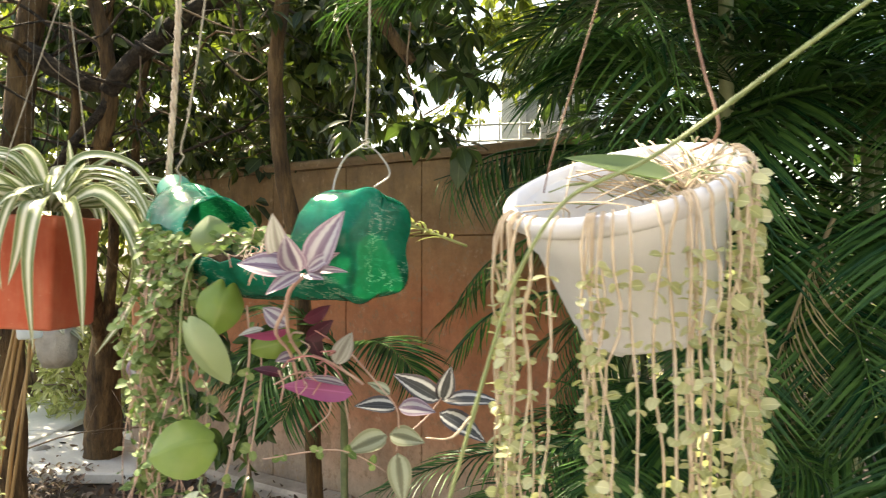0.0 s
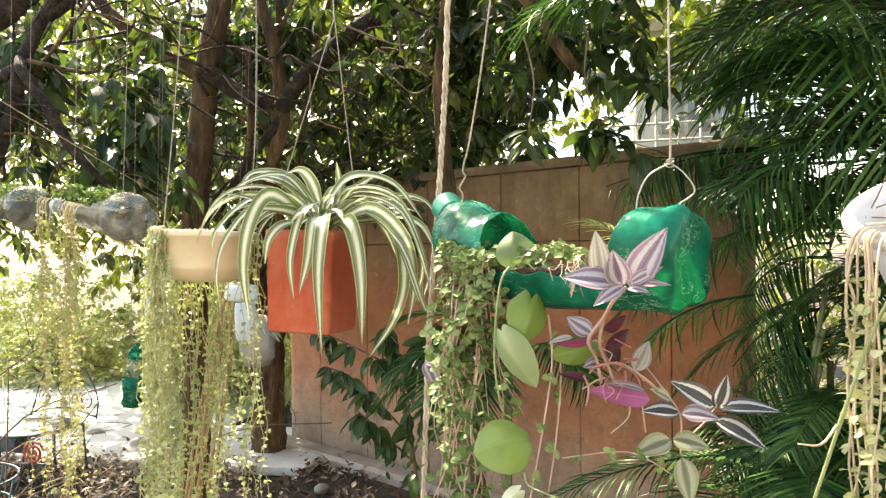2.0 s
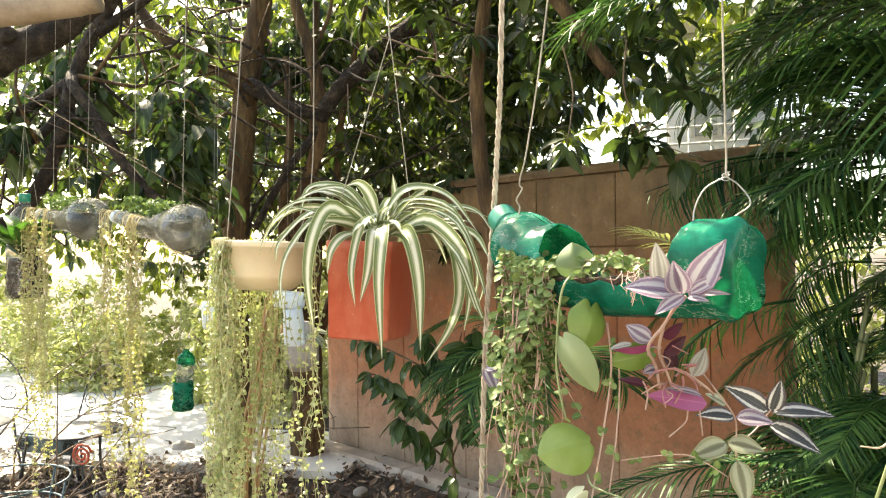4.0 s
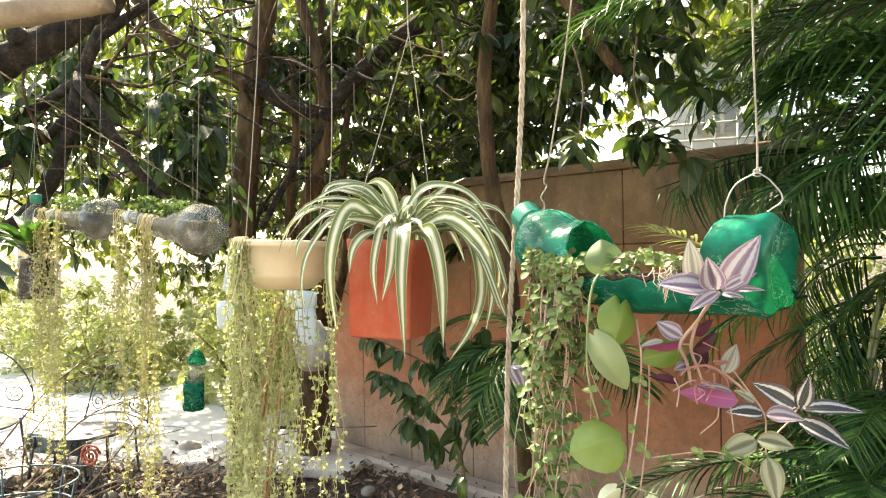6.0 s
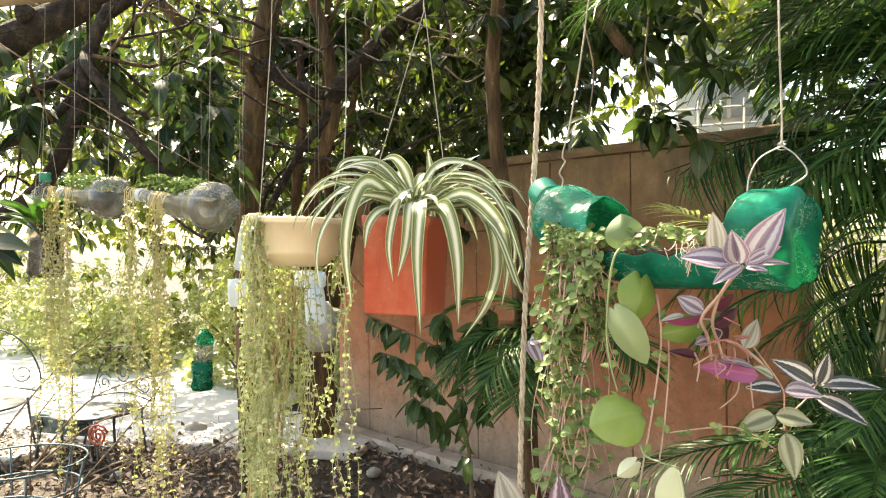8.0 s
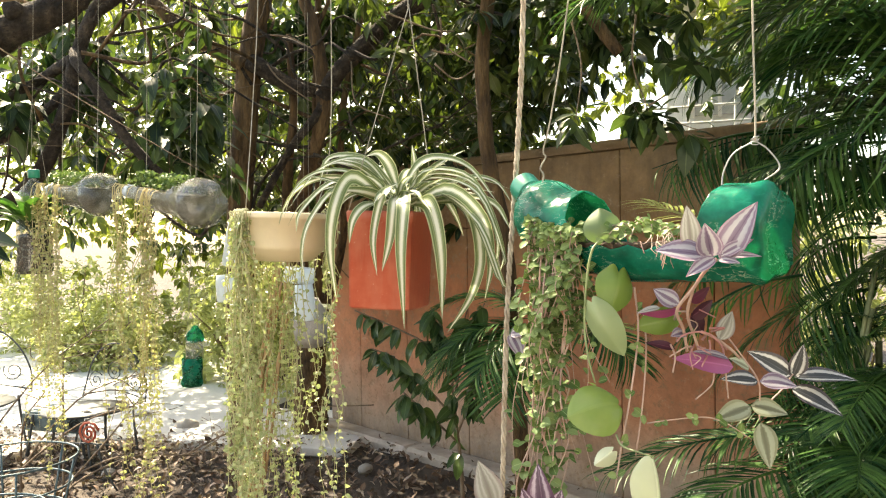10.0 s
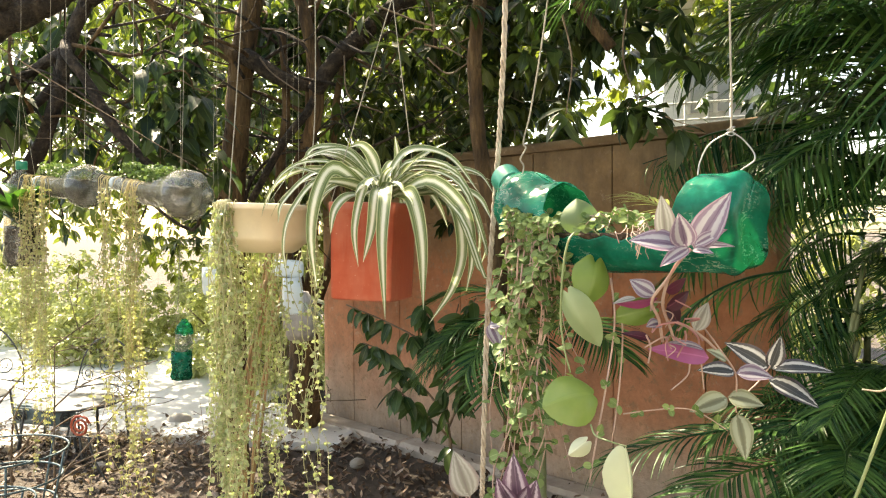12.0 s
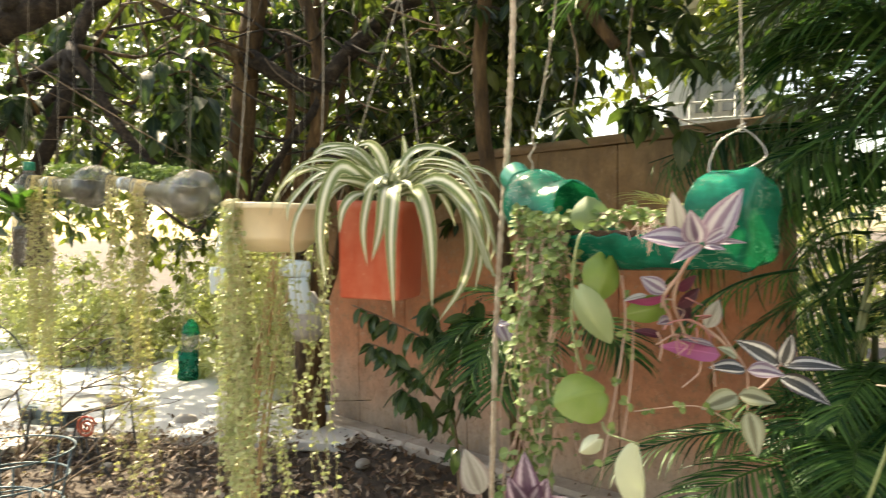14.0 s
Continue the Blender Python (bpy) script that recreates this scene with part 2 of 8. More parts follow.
def green_bottle_mat(name, see):
    """Thin green plastic: smooth and glossy, with pale scratches, and light passing through."""
    m, nt, p, out = node_mat(name)
    crumple = noise_node(nt, 34, 3, 0.5)
    scratch = noise_node(nt, 95, 6, 0.75, stretch=(0.4, 0.4, 1.8))
    blot = noise_node(nt, 12, 5, 0.7)
    col = ramp_node(nt, blot, [(0.34, (0.0, 0.07, 0.045)), (0.5, (0.0, 0.20, 0.125)), (0.66, (0.0, 0.37, 0.24))])
    thread = math_node(nt, "LESS_THAN", math_node(nt, "ABSOLUTE", math_node(nt, "SUBTRACT", noise_node(nt, 40, 5, 0.65, stretch=(1, 1, 2.5)), 0.5)), 0.011)
    thread = math_node(nt, "MULTIPLY", thread, ramp_node(nt, noise_node(nt, 18, 3, 0.6), [(0.47, (0, 0, 0)), (0.60, (0.8, 0.8, 0.8))]))
    # Bright specks: scratches, plus small reflections painted into the colour.
    col = mix_node(nt, ramp_node(nt, scratch, [(0.57, (0, 0, 0)), (0.70, (0.6, 0.6, 0.6))]), col, (0.04, 0.45, 0.31))
    col = mix_node(nt, thread, col, (0.45, 0.75, 0.60))
    nt.links.new(col, p.inputs["Base Color"])
    nt.links.new(math_node(nt, "MULTIPLY_ADD", scratch, 0.24, 0.02), p.inputs["Roughness"])
    p.inputs["Specular IOR Level"].default_value = 0.32
    bump_node(nt, p, math_node(nt, "MULTIPLY_ADD", scratch, 0.10, crumple), 0.5, 0.005)
    tr = nt.nodes.new("ShaderNodeBsdfTranslucent")
    tr.inputs[0].default_value = (0.0, 0.44, 0.24, 1)
    mx = nt.nodes.new("ShaderNodeMixShader")
    mx.inputs[0].default_value = 0.24
    nt.links.new(p.outputs[0], mx.inputs[1])
    nt.links.new(tr.outputs[0], mx.inputs[2])
    clear = nt.nodes.new("ShaderNodeBsdfTransparent")
    clear.inputs[0].default_value = (0.02, 0.66, 0.42, 1)
    mc = nt.nodes.new("ShaderNodeMixShader")
    mc.inputs[0].default_value = see
    nt.links.new(mx.outputs[0], mc.inputs[1])
    nt.links.new(clear.outputs[0], mc.inputs[2])
    nt.links.new(mc.outputs[0], out.inputs[0])
    return m


def clear_bottle_mat(name, lo, hi):
    """Dusty clear plastic: partly see-through, glossy, with a grey film of dust."""
    m, nt, p, out = node_mat(name)
    dust = noise_node(nt, 16, 5, 0.65)
    crease = noise_node(nt, 30, 3, 0.5)
    nt.links.new(ramp_node(nt, dust, [(0.3, lo), (0.7, hi)]), p.inputs["Base Color"])
    nt.links.new(math_node(nt, "MULTIPLY_ADD", dust, 0.14, 0.0), p.inputs["Roughness"])
    p.inputs["IOR"].default_value = 1.75
    p.inputs["Specular IOR Level"].default_value = 0.8
    bump_node(nt, p, noise_node(nt, 24, 2, 0.5), 0.9, 0.010)
    clear = nt.nodes.new("ShaderNodeBsdfTransparent")
    clear.inputs[0].default_value = (0.90, 0.91, 0.88, 1)
    mc = nt.nodes.new("ShaderNodeMixShader")
    nt.links.new(ramp_node(nt, dust, [(0.3, (0.82, 0.82, 0.82)), (0.7, (0.56, 0.56, 0.56))]), mc.inputs[0])
    nt.links.new(p.outputs[0], mc.inputs[1])
    nt.links.new(clear.outputs[0], mc.inputs[2])
    nt.links.new(mc.outputs[0], out.inputs[0])
    return m


def red_pot_mat():
    """Sun-faded red plastic with a dusty bloom, pale scuffs and specks."""
    m, nt, p, out = node_mat("terracotta_plastic")
    cloud = noise_node(nt, 9, 5, 0.65)
    speck = noise_node(nt, 230, 3, 0.6)
    runs = noise_node(nt, 22, 4, 0.7, stretch=(1, 1, 0.18))
    col = ramp_node(nt, cloud, [(0.3, (0.38, 0.055, 0.024)), (0.52, (0.48, 0.10, 0.052)), (0.70, (0.55, 0.20, 0.125))])
    col = mix_node(nt, ramp_node(nt, runs, [(0.5, (0, 0, 0)), (0.75, (0.5, 0.5, 0.5))]), col, (0.50, 0.22, 0.15))
    col = mix_node(nt, ramp_node(nt, speck, [(0.67, (0, 0, 0)), (0.73, (0.5, 0.5, 0.5))]), col, (0.62, 0.38, 0.29))
    nt.links.new(col, p.inputs["Base Color"])
    nt.links.new(math_node(nt, "MULTIPLY_ADD", cloud, 0.4, 0.25), p.inputs["Roughness"])
    bump_node(nt, p, math_node(nt, "ADD", cloud, runs), 0.3, 0.003)
    return m


M_RED_POT = red_pot_mat()
M_GREEN_PET = green_bottle_mat("green_plastic_bottle", 0.22)
M_GREEN_THIN = green_bottle_mat("thin_green_plastic", 0.55)
M_GREEN_CAP = plastic_mat("green_cap", (0.0, 0.20, 0.13), 0.3, 0, 0.1, 0.1)
M_CLEAR_PET = clear_bottle_mat("clear_plastic_bottle", (0.16, 0.16, 0.145), (0.40, 0.39, 0.35))
M_SOILED_PET = clear_bottle_mat("soiled_plastic_bottle", (0.05, 0.05, 0.045), (0.15, 0.14, 0.12))
M_MILKY = plastic_mat("milky_plastic", (0.66, 0.75, 0.80), 0.3, 0.3, 0.2)
M_SOIL = surface_mat("soil", [(0.3, (0.035, 0.024, 0.016)), (0.55, (0.085, 0.058, 0.04)), (0.75, (0.17, 0.12, 0.085))], 5, 0.95, 1.0, 0.02, 45)
M_SOIL_DRY = surface_mat("dry_soil", [(0.3, (0.17, 0.155, 0.11)), (0.7, (0.42, 0.39, 0.30))], 22, 0.95, 0.8, 0.006, 90)
M_GROUND = surface_mat("earth", [(0.3, (0.040, 0.030, 0.024)), (0.55, (0.080, 0.062, 0.049)), (0.75, (0.16, 0.13, 0.105))], 2.2, 0.95, 1.0, 0.02, 40)
M_CONCRETE = surface_mat("concrete", [(0.3, (0.64, 0.62, 0.575)), (0.7, (0.80, 0.775, 0.725))], 1.5, 0.9, 0.4, 0.004, 50)
M_KERB = surface_mat("kerb_concrete", [(0.3, (0.32, 0.27, 0.225)), (0.7, (0.58, 0.50, 0.43))], 4, 0.9, 0.6, 0.006, 50)
M_STRING = surface_mat("string", [(0.3, (0.24, 0.215, 0.16)), (0.7, (0.46, 0.42, 0.34))], 60, 0.8, 0.2, 0.001, 200)
M_ROPE = surface_mat("rope", [(0.3, (0.30, 0.22, 0.15)), (0.7, (0.66, 0.58, 0.46))], 40, 0.85, 0.4, 0.002, 200)
M_WIRE = surface_mat("wire", [(0.3, (0.30, 0.29, 0.27)), (0.7, (0.55, 0.54, 0.50))], 40, 0.4, 0.1, 0.001, 200, 0.7)
M_RUST_WIRE = surface_mat("rusty_wire", [(0.3, (0.16, 0.08, 0.05)), (0.7, (0.34, 0.20, 0.14))], 60, 0.7, 0.2, 0.001, 200)
M_IRON = surface_mat("painted_iron", [(0.3, (0.03, 0.035, 0.038)), (0.7, (0.10, 0.11, 0.115))], 12, 0.5, 0.2, 0.002, 90, 0.3)
M_IRON_BLUE = surface_mat("blue_grey_iron", [(0.3, (0.05, 0.09, 0.105)), (0.7, (0.14, 0.20, 0.215))], 12, 0.5, 0.2, 0.002, 90, 0.3)
M_CANE = surface_mat("dry_cane", [(0.3, (0.30, 0.18, 0.075)), (0.7, (0.52, 0.36, 0.18))], 8, 0.7, 0.3, 0.003, 60, stretch=(1, 1, 0.1))
M_POST = surface_mat("weathered_timber", [(0.3, (0.16, 0.11, 0.06)), (0.7, (0.36, 0.27, 0.17))], 5, 0.85, 0.5, 0.005, 60, stretch=(1, 1, 0.15))
M_LITTER = leaf_mat("dry_leaf", (0.030, 0.018, 0.012), (0.19, 0.12, 0.082), 0.7, 0.1)
M_LITTER_PALE = leaf_mat("pale_dry_leaf", (0.24, 0.16, 0.12), (0.52, 0.42, 0.35), 0.6, 0.15)
M_STONE = surface_mat("stone", [(0.3, (0.25, 0.23, 0.20)), (0.7, (0.45, 0.42, 0.38))], 6, 0.9, 0.6, 0.008, 50)
M_HOUSE = surface_mat("white_render", [(0.3, (0.66, 0.65, 0.64)), (0.7, (0.80, 0.79, 0.78))], 1.0, 0.85, 0.2, 0.003, 30)
# The pane's pale grey-blue is a sky reflection put into the colour.
M_GLASS = surface_mat("window_glass", [(0.3, (0.42, 0.44, 0.47)), (0.7, (0.5, 0.52, 0.55))], 2, 0.1, 0.0, 0.001, 10)

# ---- mesh tools ----
WHOLE = Matrix.Identity(4)


class Build:
    """Collects quads and their leaf coordinates, and makes one mesh of them."""

    def __init__(self):
        self.verts, self.faces, self.uvs, self.count = [], [], [], 0

    def add(self, verts, faces, uvs=None):
        verts = np.asarray(verts, float).reshape(-1, 3)
        faces = np.asarray(faces, int).reshape(-1, 4)
        uvs = np.zeros((len(verts), 2)) if uvs is None else np.asarray(uvs, float)
        self.verts.append(verts)
        self.faces.append(faces + self.count)
        self.uvs.append(uvs)
        self.count += len(verts)
        return self

    def mesh(self, name, smooth=True):
        v, f, uv = np.concatenate(self.verts), np.concatenate(self.faces), np.concatenate(self.uvs)
        me = bpy.data.meshes.new(name)
        me.vertices.add(len(v))
        me.vertices.foreach_set("co", v.ravel())
        me.loops.add(f.size)
        me.loops.foreach_set("vertex_index", f.ravel())
        me.polygons.add(len(f))
        me.polygons.foreach_set("loop_start", np.arange(0, f.size, 4))
        me.polygons.foreach_set("use_smooth", np.full(len(f), smooth))
        lay = me.uv_layers.new(name="UVMap")
        lay.data.foreach_set("uv", uv[f.ravel()].ravel())
        me.update(calc_edges=True)
        me.validate()
        return me


def thing(name, at=(0, 0, 0), label="", category="", group="", kind=""):
    ob = new(name)
    ob.location = at
    return tagged(ob, label, category, group, kind)


def part(name, built, material, parent=None, label="", smooth=True, kind=""):
    """Links what was built, in world places, as one mesh object under a thing or a part."""
    me = built.mesh(name, smooth) if isinstance(built, Build) else built
    me.materials.clear()
    me.materials.append(material)
    ob = new(name, me)
    if parent is not None:
        ob.parent = parent
        at = Vector((0, 0, 0))
        up = parent
        while up is not None:
            at += up.location
            up = up.parent
        ob.location = -at
    if label or kind:
        tagged(ob, label, "", "", kind)
    return ob


def solo(name, built, material, label, category, group="", kind="", smooth=True):
    return tagged(part(name, built, material, None, "", smooth), label, category, group, kind)


def bend(points, n):
    """A smooth line of n + 1 places through the points (Catmull-Rom)."""
    p = [Vector(q) for q in points]
    p = [2 * p[0] - p[1]] + p + [2 * p[-1] - p[-2]]
    out = []
    for i in range(n + 1):
        u = i / n * (len(p) - 3)
        k = min(int(u), len(p) - 4)
        t = u - k
        a, b, c, d = p[k:k + 4]
        out.append(0.5 * ((2 * b) + (c - a) * t + (2 * a - 5 * b + 4 * c - d) * t * t + (3 * b - a - 3 * c + d) * t ** 3))
    return out


def tube(b, path, radius, seg=6, knobs=0.0, rng=random):
    """A tube along a path; radius: one number, two (start, end) or one a place. Ends are closed."""
    pts = [Vector(p) for p in path]
    n = len(pts)
    if isinstance(radius, (int, float)):
        rad = [radius] * n
    elif len(radius) == 2 and n != 2:
        rad = [radius[0] + (radius[1] - radius[0]) * i / (n - 1) for i in range(n)]
    else:
        rad = list(radius)
    side = None
    rings = []
    for i, p in enumerate(pts):
        d = (pts[min(i + 1, n - 1)] - pts[max(i - 1, 0)]).normalized()
        if side is None:
            side = d.orthogonal().normalized()
        side = (side - d * side.dot(d)).normalized()
        other = d.cross(side)
        rings.append([p + (side * math.cos(a) + other * math.sin(a)) * rad[i] * (1 + knobs * rng.uniform(-1, 1)) for a in [2 * math.pi * k / seg for k in range(seg)]])
    verts = [v for r in rings for v in r]
    uv = [(k / seg, i / n) for i in range(n) for k in range(seg)]
    faces = [(i * seg + k, i * seg + (k + 1) % seg, (i + 1) * seg + (k + 1) % seg, (i + 1) * seg + k) for i in range(n - 1) for k in range(seg)]
    for e, ring in ((0, 0), (n - 1, (n - 1) * seg)):
        verts.append(pts[e])
        uv.append((0, e / n))
        c = len(verts) - 1
        for k in range(0, seg, 2):
            q = (c, ring + k, ring + (k + 1) % seg, ring + (k + 2) % seg)
            faces.append(q if e else q[::-1])
    b.add(verts, faces, uv)
    return b


def lathe(b, profile, seg=32, m=WHOLE, facets=0, keep=None, wobble=None, smooth_facets=0.18):
    """Turns a profile of (radius, height) round the z axis; facets: flat sides; keep(i, angle): which faces stay; wobble(r, z, angle): radius there."""
    verts, uv, faces = [], [], []
    n = len(profile)
    for i, (r, z) in enumerate(profile):
        for k in range(seg):
            a = 2 * math.pi * k / seg
            q = r
            if facets:
                w = (a + math.pi / facets) % (2 * math.pi / facets) - math.pi / facets
                q = r * (smooth_facets + (1 - smooth_facets) * math.cos(math.pi / facets) / math.cos(w))
            if wobble:
                q = wobble(q, z, a)
            verts.append(m @ Vector((q * math.cos(a), q * math.sin(a), z)))
            uv.append((k / seg, i / n))
    for i in range(n - 1):
        for k in range(seg):
            if keep is None or keep(i, 2 * math.pi * (k + 0.5) / seg):
                faces.append((i * seg + k, i * seg + (k + 1) % seg, (i + 1) * seg + (k + 1) % seg, (i + 1) * seg + k))
    b.add(verts, faces, uv)
    return b


def box(b, size, m=WHOLE, bevel=0.004):
    """A box with bevelled edges, centred on m."""
    hx, hy, hz = (s / 2 for s in size)
    c = min(bevel, hx * 0.9, hy * 0.9, hz * 0.9)
    rows = [(hx - c, hy - c, -hz), (hx, hy, -hz + c), (hx, hy, hz - c), (hx - c, hy - c, hz)]
    verts, faces = [], []
    for x, y, z in rows:
        k = c if x == hx else 0
        for px, py in ((x, y - k), (x - k, y), (-x + k, y), (-x, y - k), (-x, -y + k), (-x + k, -y), (x - k, -y), (x, -y + k)):
            verts.append(m @ Vector((px, py, z)))
    for i in range(3):
        for k in range(8):
            faces.append((i * 8 + k, i * 8 + (k + 1) % 8, (i + 1) * 8 + (k + 1) % 8, (i + 1) * 8 + k))
    for o, flip in ((0, True), (24, False)):
        for q in ((0, 1, 2, 3), (0, 3, 4, 7), (7, 4, 5, 6)):
            q = tuple(o + j for j in q)
            faces.append(q[::-1] if flip else q)
    b.add(verts, faces)
    return b


SHAPES = {
    "lance": lambda t: (math.sin(math.pi * min(1, t ** 0.85)) ** 0.9) * 0.5,
    "oval": lambda t: (math.sin(math.pi * t ** 0.8) ** 0.7) * 0.5,
    "pointed": lambda t: (math.sin(math.pi * t ** 0.78) ** 0.85) * (1 - 0.25 * t) * 0.58,
    "round": lambda t: (max(0.0, 1 - (2 * t - 1) ** 2) ** 0.5) * 0.5,
    "blade": lambda t: min(1, 0.45 + 2.2 * t) * (1 - t ** 3.2) ** 1.0 * 0.5,
    "heart": lambda t: (0.46 if t < 0.02 else 0.5 * (1 - max(0, (t - 0.28) / 0.72) ** 2.4) * min(1, 0.84 + t * 0.6)),
    "leaflet": lambda t: min(1, 0.3 + 4 * t) * (1 - t ** 2.2) * 0.5,
}


def blade(shape, n=4, droop=0.6, fold=0.25, twist=0.0, ripple=0.0, start=0.0):
    """A leaf of length 1 along +y, width 1 across x (scaled later), drooping to -z: places, quads and coordinates."""
    prof = SHAPES[shape]
    y = z = 0.0
    verts, uv, faces = [], [], []
    for i in range(n + 1):
        t = i / n
        a = start - droop * t
        if i:
            y += math.cos(a) / n
            z += math.sin(a) / n
        w = max(prof(t), 0.012)
        s, c = math.sin(twist * t), math.cos(twist * t)
        up = fold * w
        for j, u in enumerate((-1, 0, 1)):
            rise = (up if u else 0) + (ripple * math.sin(9 * t + 2 * u) * w if u else 0)
            x, h = u * w * c - rise * s * 0.3, rise + u * w * s
            verts.append((x, y, z, h))
            uv.append(((u + 1) / 2, t))
    if shape == "heart":
        for i in (0, 2):
            verts[i] = (verts[i][0] * 0.75, -0.17, *verts[i][2:])
    for i in range(n):
        for j in range(2):
            faces.append((i * 3 + j, i * 3 + j + 1, (i + 1) * 3 + j + 1, (i + 1) * 3 + j))
    return np.array(verts), np.array(faces), np.array(uv)


def scatter(b, template, places, ways, ups, lengths, widths):
    """Lays copies of a leaf at many places at once: ways along the leaf, ups its upper side."""
    tv, tf, tu = template
    p, y, z = (np.asarray(a, float).reshape(-1, 3) for a in (places, ways, ups))
    n = len(p)
    if not n:
        return b
    L = np.broadcast_to(np.asarray(lengths, float), (n,))
    W = np.broadcast_to(np.asarray(widths, float), (n,))
    y = y / np.maximum(np.linalg.norm(y, axis=1, keepdims=True), 1e-9)
    x = np.cross(y, z)
    x /= np.maximum(np.linalg.norm(x, axis=1, keepdims=True), 1e-9)
    z = np.cross(x, y)
    v = (p[:, None] + tv[None, :, 0, None] * x[:, None] * W[:, None, None] + tv[None, :, 1, None] * y[:, None] * L[:, None, None]
         + z[:, None] * (tv[None, :, 2, None] * L[:, None, None] + tv[None, :, 3, None] * W[:, None, None]))
    f = tf[None] + (np.arange(n) * len(tv))[:, None, None]
    b.add(v.reshape(-1, 3), f.reshape(-1, 4), np.tile(tu, (n, 1)))
    return b


def one_leaf(base, tip, width, shape="oval", side=None, n=8, droop=0.5, fold=0.2, ripple=0.0):
    """A single leaf from its base to its tip; side: which way its upper face looks."""
    base, tip = Vector(base), Vector(tip)
    side = Vector(side or (0.1, -0.8, 0.6))
    tv, tf, tu = blade(shape, n, droop, fold, 0, ripple, start=droop / 2)
    d = tip - base
    length = d.length / max(0.2, Vector((tv[-2][1], tv[-2][2])).length)
    return scatter(Build(), (tv, tf, tu), [base], [d], [side], [length], [width])

# ---- ground, paving and boundary wall ----


def ground_sheet():
    """One sheet, fine and uneven near the pots, flat to the horizon."""
    b = Build()
    edge = [-900, -120, -30, -9] + [-8 + 0.2 * i for i in range(71)] + [7, 9, 30, 120, 900]
    n = len(edge)
    verts = []
    for y in edge:
        for x in edge:
            near = max(0.0, 1 - max(abs(x), abs(y)) / 8.5)
            z = near * 0.05 * (noise.noise((x * 1.3, y * 1.3, 0)) - 0.3) if near else -0.012
            verts.append((x, y, min(z, 0.02) - 0.012))
    b.add(verts, [(j * n + i, j * n + i + 1, (j + 1) * n + i + 1, (j + 1) * n + i) for j in range(n - 1) for i in range(n - 1)])
    return solo("ground", b, M_GROUND, "bare brown earth under the trees with dry leaves", "ground", kind="structure")


ground_sheet()

WALL_AT, WALL_WAY, WALL_TOP = Vector((-1.963, 4.871, 0)), Vector((0.8195, -0.5731, 0)), 1.77
WALL_OUT = Vector((-0.5731, -0.8195, 0))
WALL_TURN = math.degrees(math.atan2(WALL_WAY.y, WALL_WAY.x))


def wall_place(s, out, z):
    return WALL_AT + WALL_WAY * s + WALL_OUT * out + Vector((0, 0, z))


def wall_material():
    """Terracotta paint over a grey foot and under a bare tan top, with runs and patches."""
    m, nt, p, out = node_mat("painted_plaster")
    tc = nt.nodes.new("ShaderNodeNewGeometry")
    sep = nt.nodes.new("ShaderNodeSeparateXYZ")
    nt.links.new(tc.outputs["Position"], sep.inputs[0])
    coarse = noise_node(nt, 2.6, 6, 0.65)
    runs = noise_node(nt, 4.5, 5, 0.7, stretch=(1, 1, 0.3))
    fine = noise_node(nt, 55, 4, 0.7)
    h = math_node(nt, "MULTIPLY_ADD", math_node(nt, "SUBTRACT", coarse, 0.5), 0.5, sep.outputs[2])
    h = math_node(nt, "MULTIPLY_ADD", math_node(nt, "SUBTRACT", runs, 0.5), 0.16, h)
    # Paler low stops hold light bounced off paving; dark tan holds canopy shade.
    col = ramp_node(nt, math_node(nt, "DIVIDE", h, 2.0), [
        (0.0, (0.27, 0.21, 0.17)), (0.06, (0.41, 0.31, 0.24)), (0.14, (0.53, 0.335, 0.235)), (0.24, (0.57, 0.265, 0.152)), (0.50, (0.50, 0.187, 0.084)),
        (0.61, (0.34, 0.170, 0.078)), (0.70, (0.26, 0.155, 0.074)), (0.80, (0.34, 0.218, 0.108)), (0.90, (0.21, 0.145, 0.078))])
    col = mix_node(nt, 0.35, col, ramp_node(nt, runs, [(0.35, (0.5, 0.46, 0.42)), (0.62, (1, 1, 1))]), "MULTIPLY")
    col = mix_node(nt, 0.5, col, ramp_node(nt, noise_node(nt, 5, 6, 0.7), [(0.36, (0.55, 0.5, 0.44)), (0.58, (1, 1, 1))]), "MULTIPLY")
    scab = ramp_node(nt, noise_node(nt, 21, 5, 0.75), [(0.54, (0, 0, 0)), (0.62, (0.6, 0.6, 0.6))])
    col = mix_node(nt, scab, col, (0.26, 0.17, 0.10))
    pale = ramp_node(nt, noise_node(nt, 13, 6, 0.7), [(0.60, (0, 0, 0)), (0.70, (0.4, 0.4, 0.4))])
    col = mix_node(nt, pale, col, (0.62, 0.46, 0.33))
    # Drip stains, which also paint in the canopy shade near the top.
    drip = ramp_node(nt, noise_node(nt, 7, 6, 0.7, stretch=(1, 1, 0.35)), [(0.48, (0, 0, 0)), (0.66, (0.5, 0.5, 0.5))])
    drip = math_node(nt, "MULTIPLY", drip, ramp_node(nt, math_node(nt, "DIVIDE", h, 2.0), [(0.62, (0, 0, 0)), (0.80, (1, 1, 1))]))
    col = mix_node(nt, drip, col, (0.085, 0.062, 0.040))
    col = mix_node(nt, 0.45, col, ramp_node(nt, fine, [(0.3, (0.6, 0.6, 0.6)), (0.7, (1, 1, 1))]), "MULTIPLY")
    nt.links.new(col, p.inputs["Base Color"])
    p.inputs["Roughness"].default_value = 0.9
    bump_node(nt, p, math_node(nt, "ADD", fine, coarse), 0.5, 0.006)
    return m


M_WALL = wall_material()


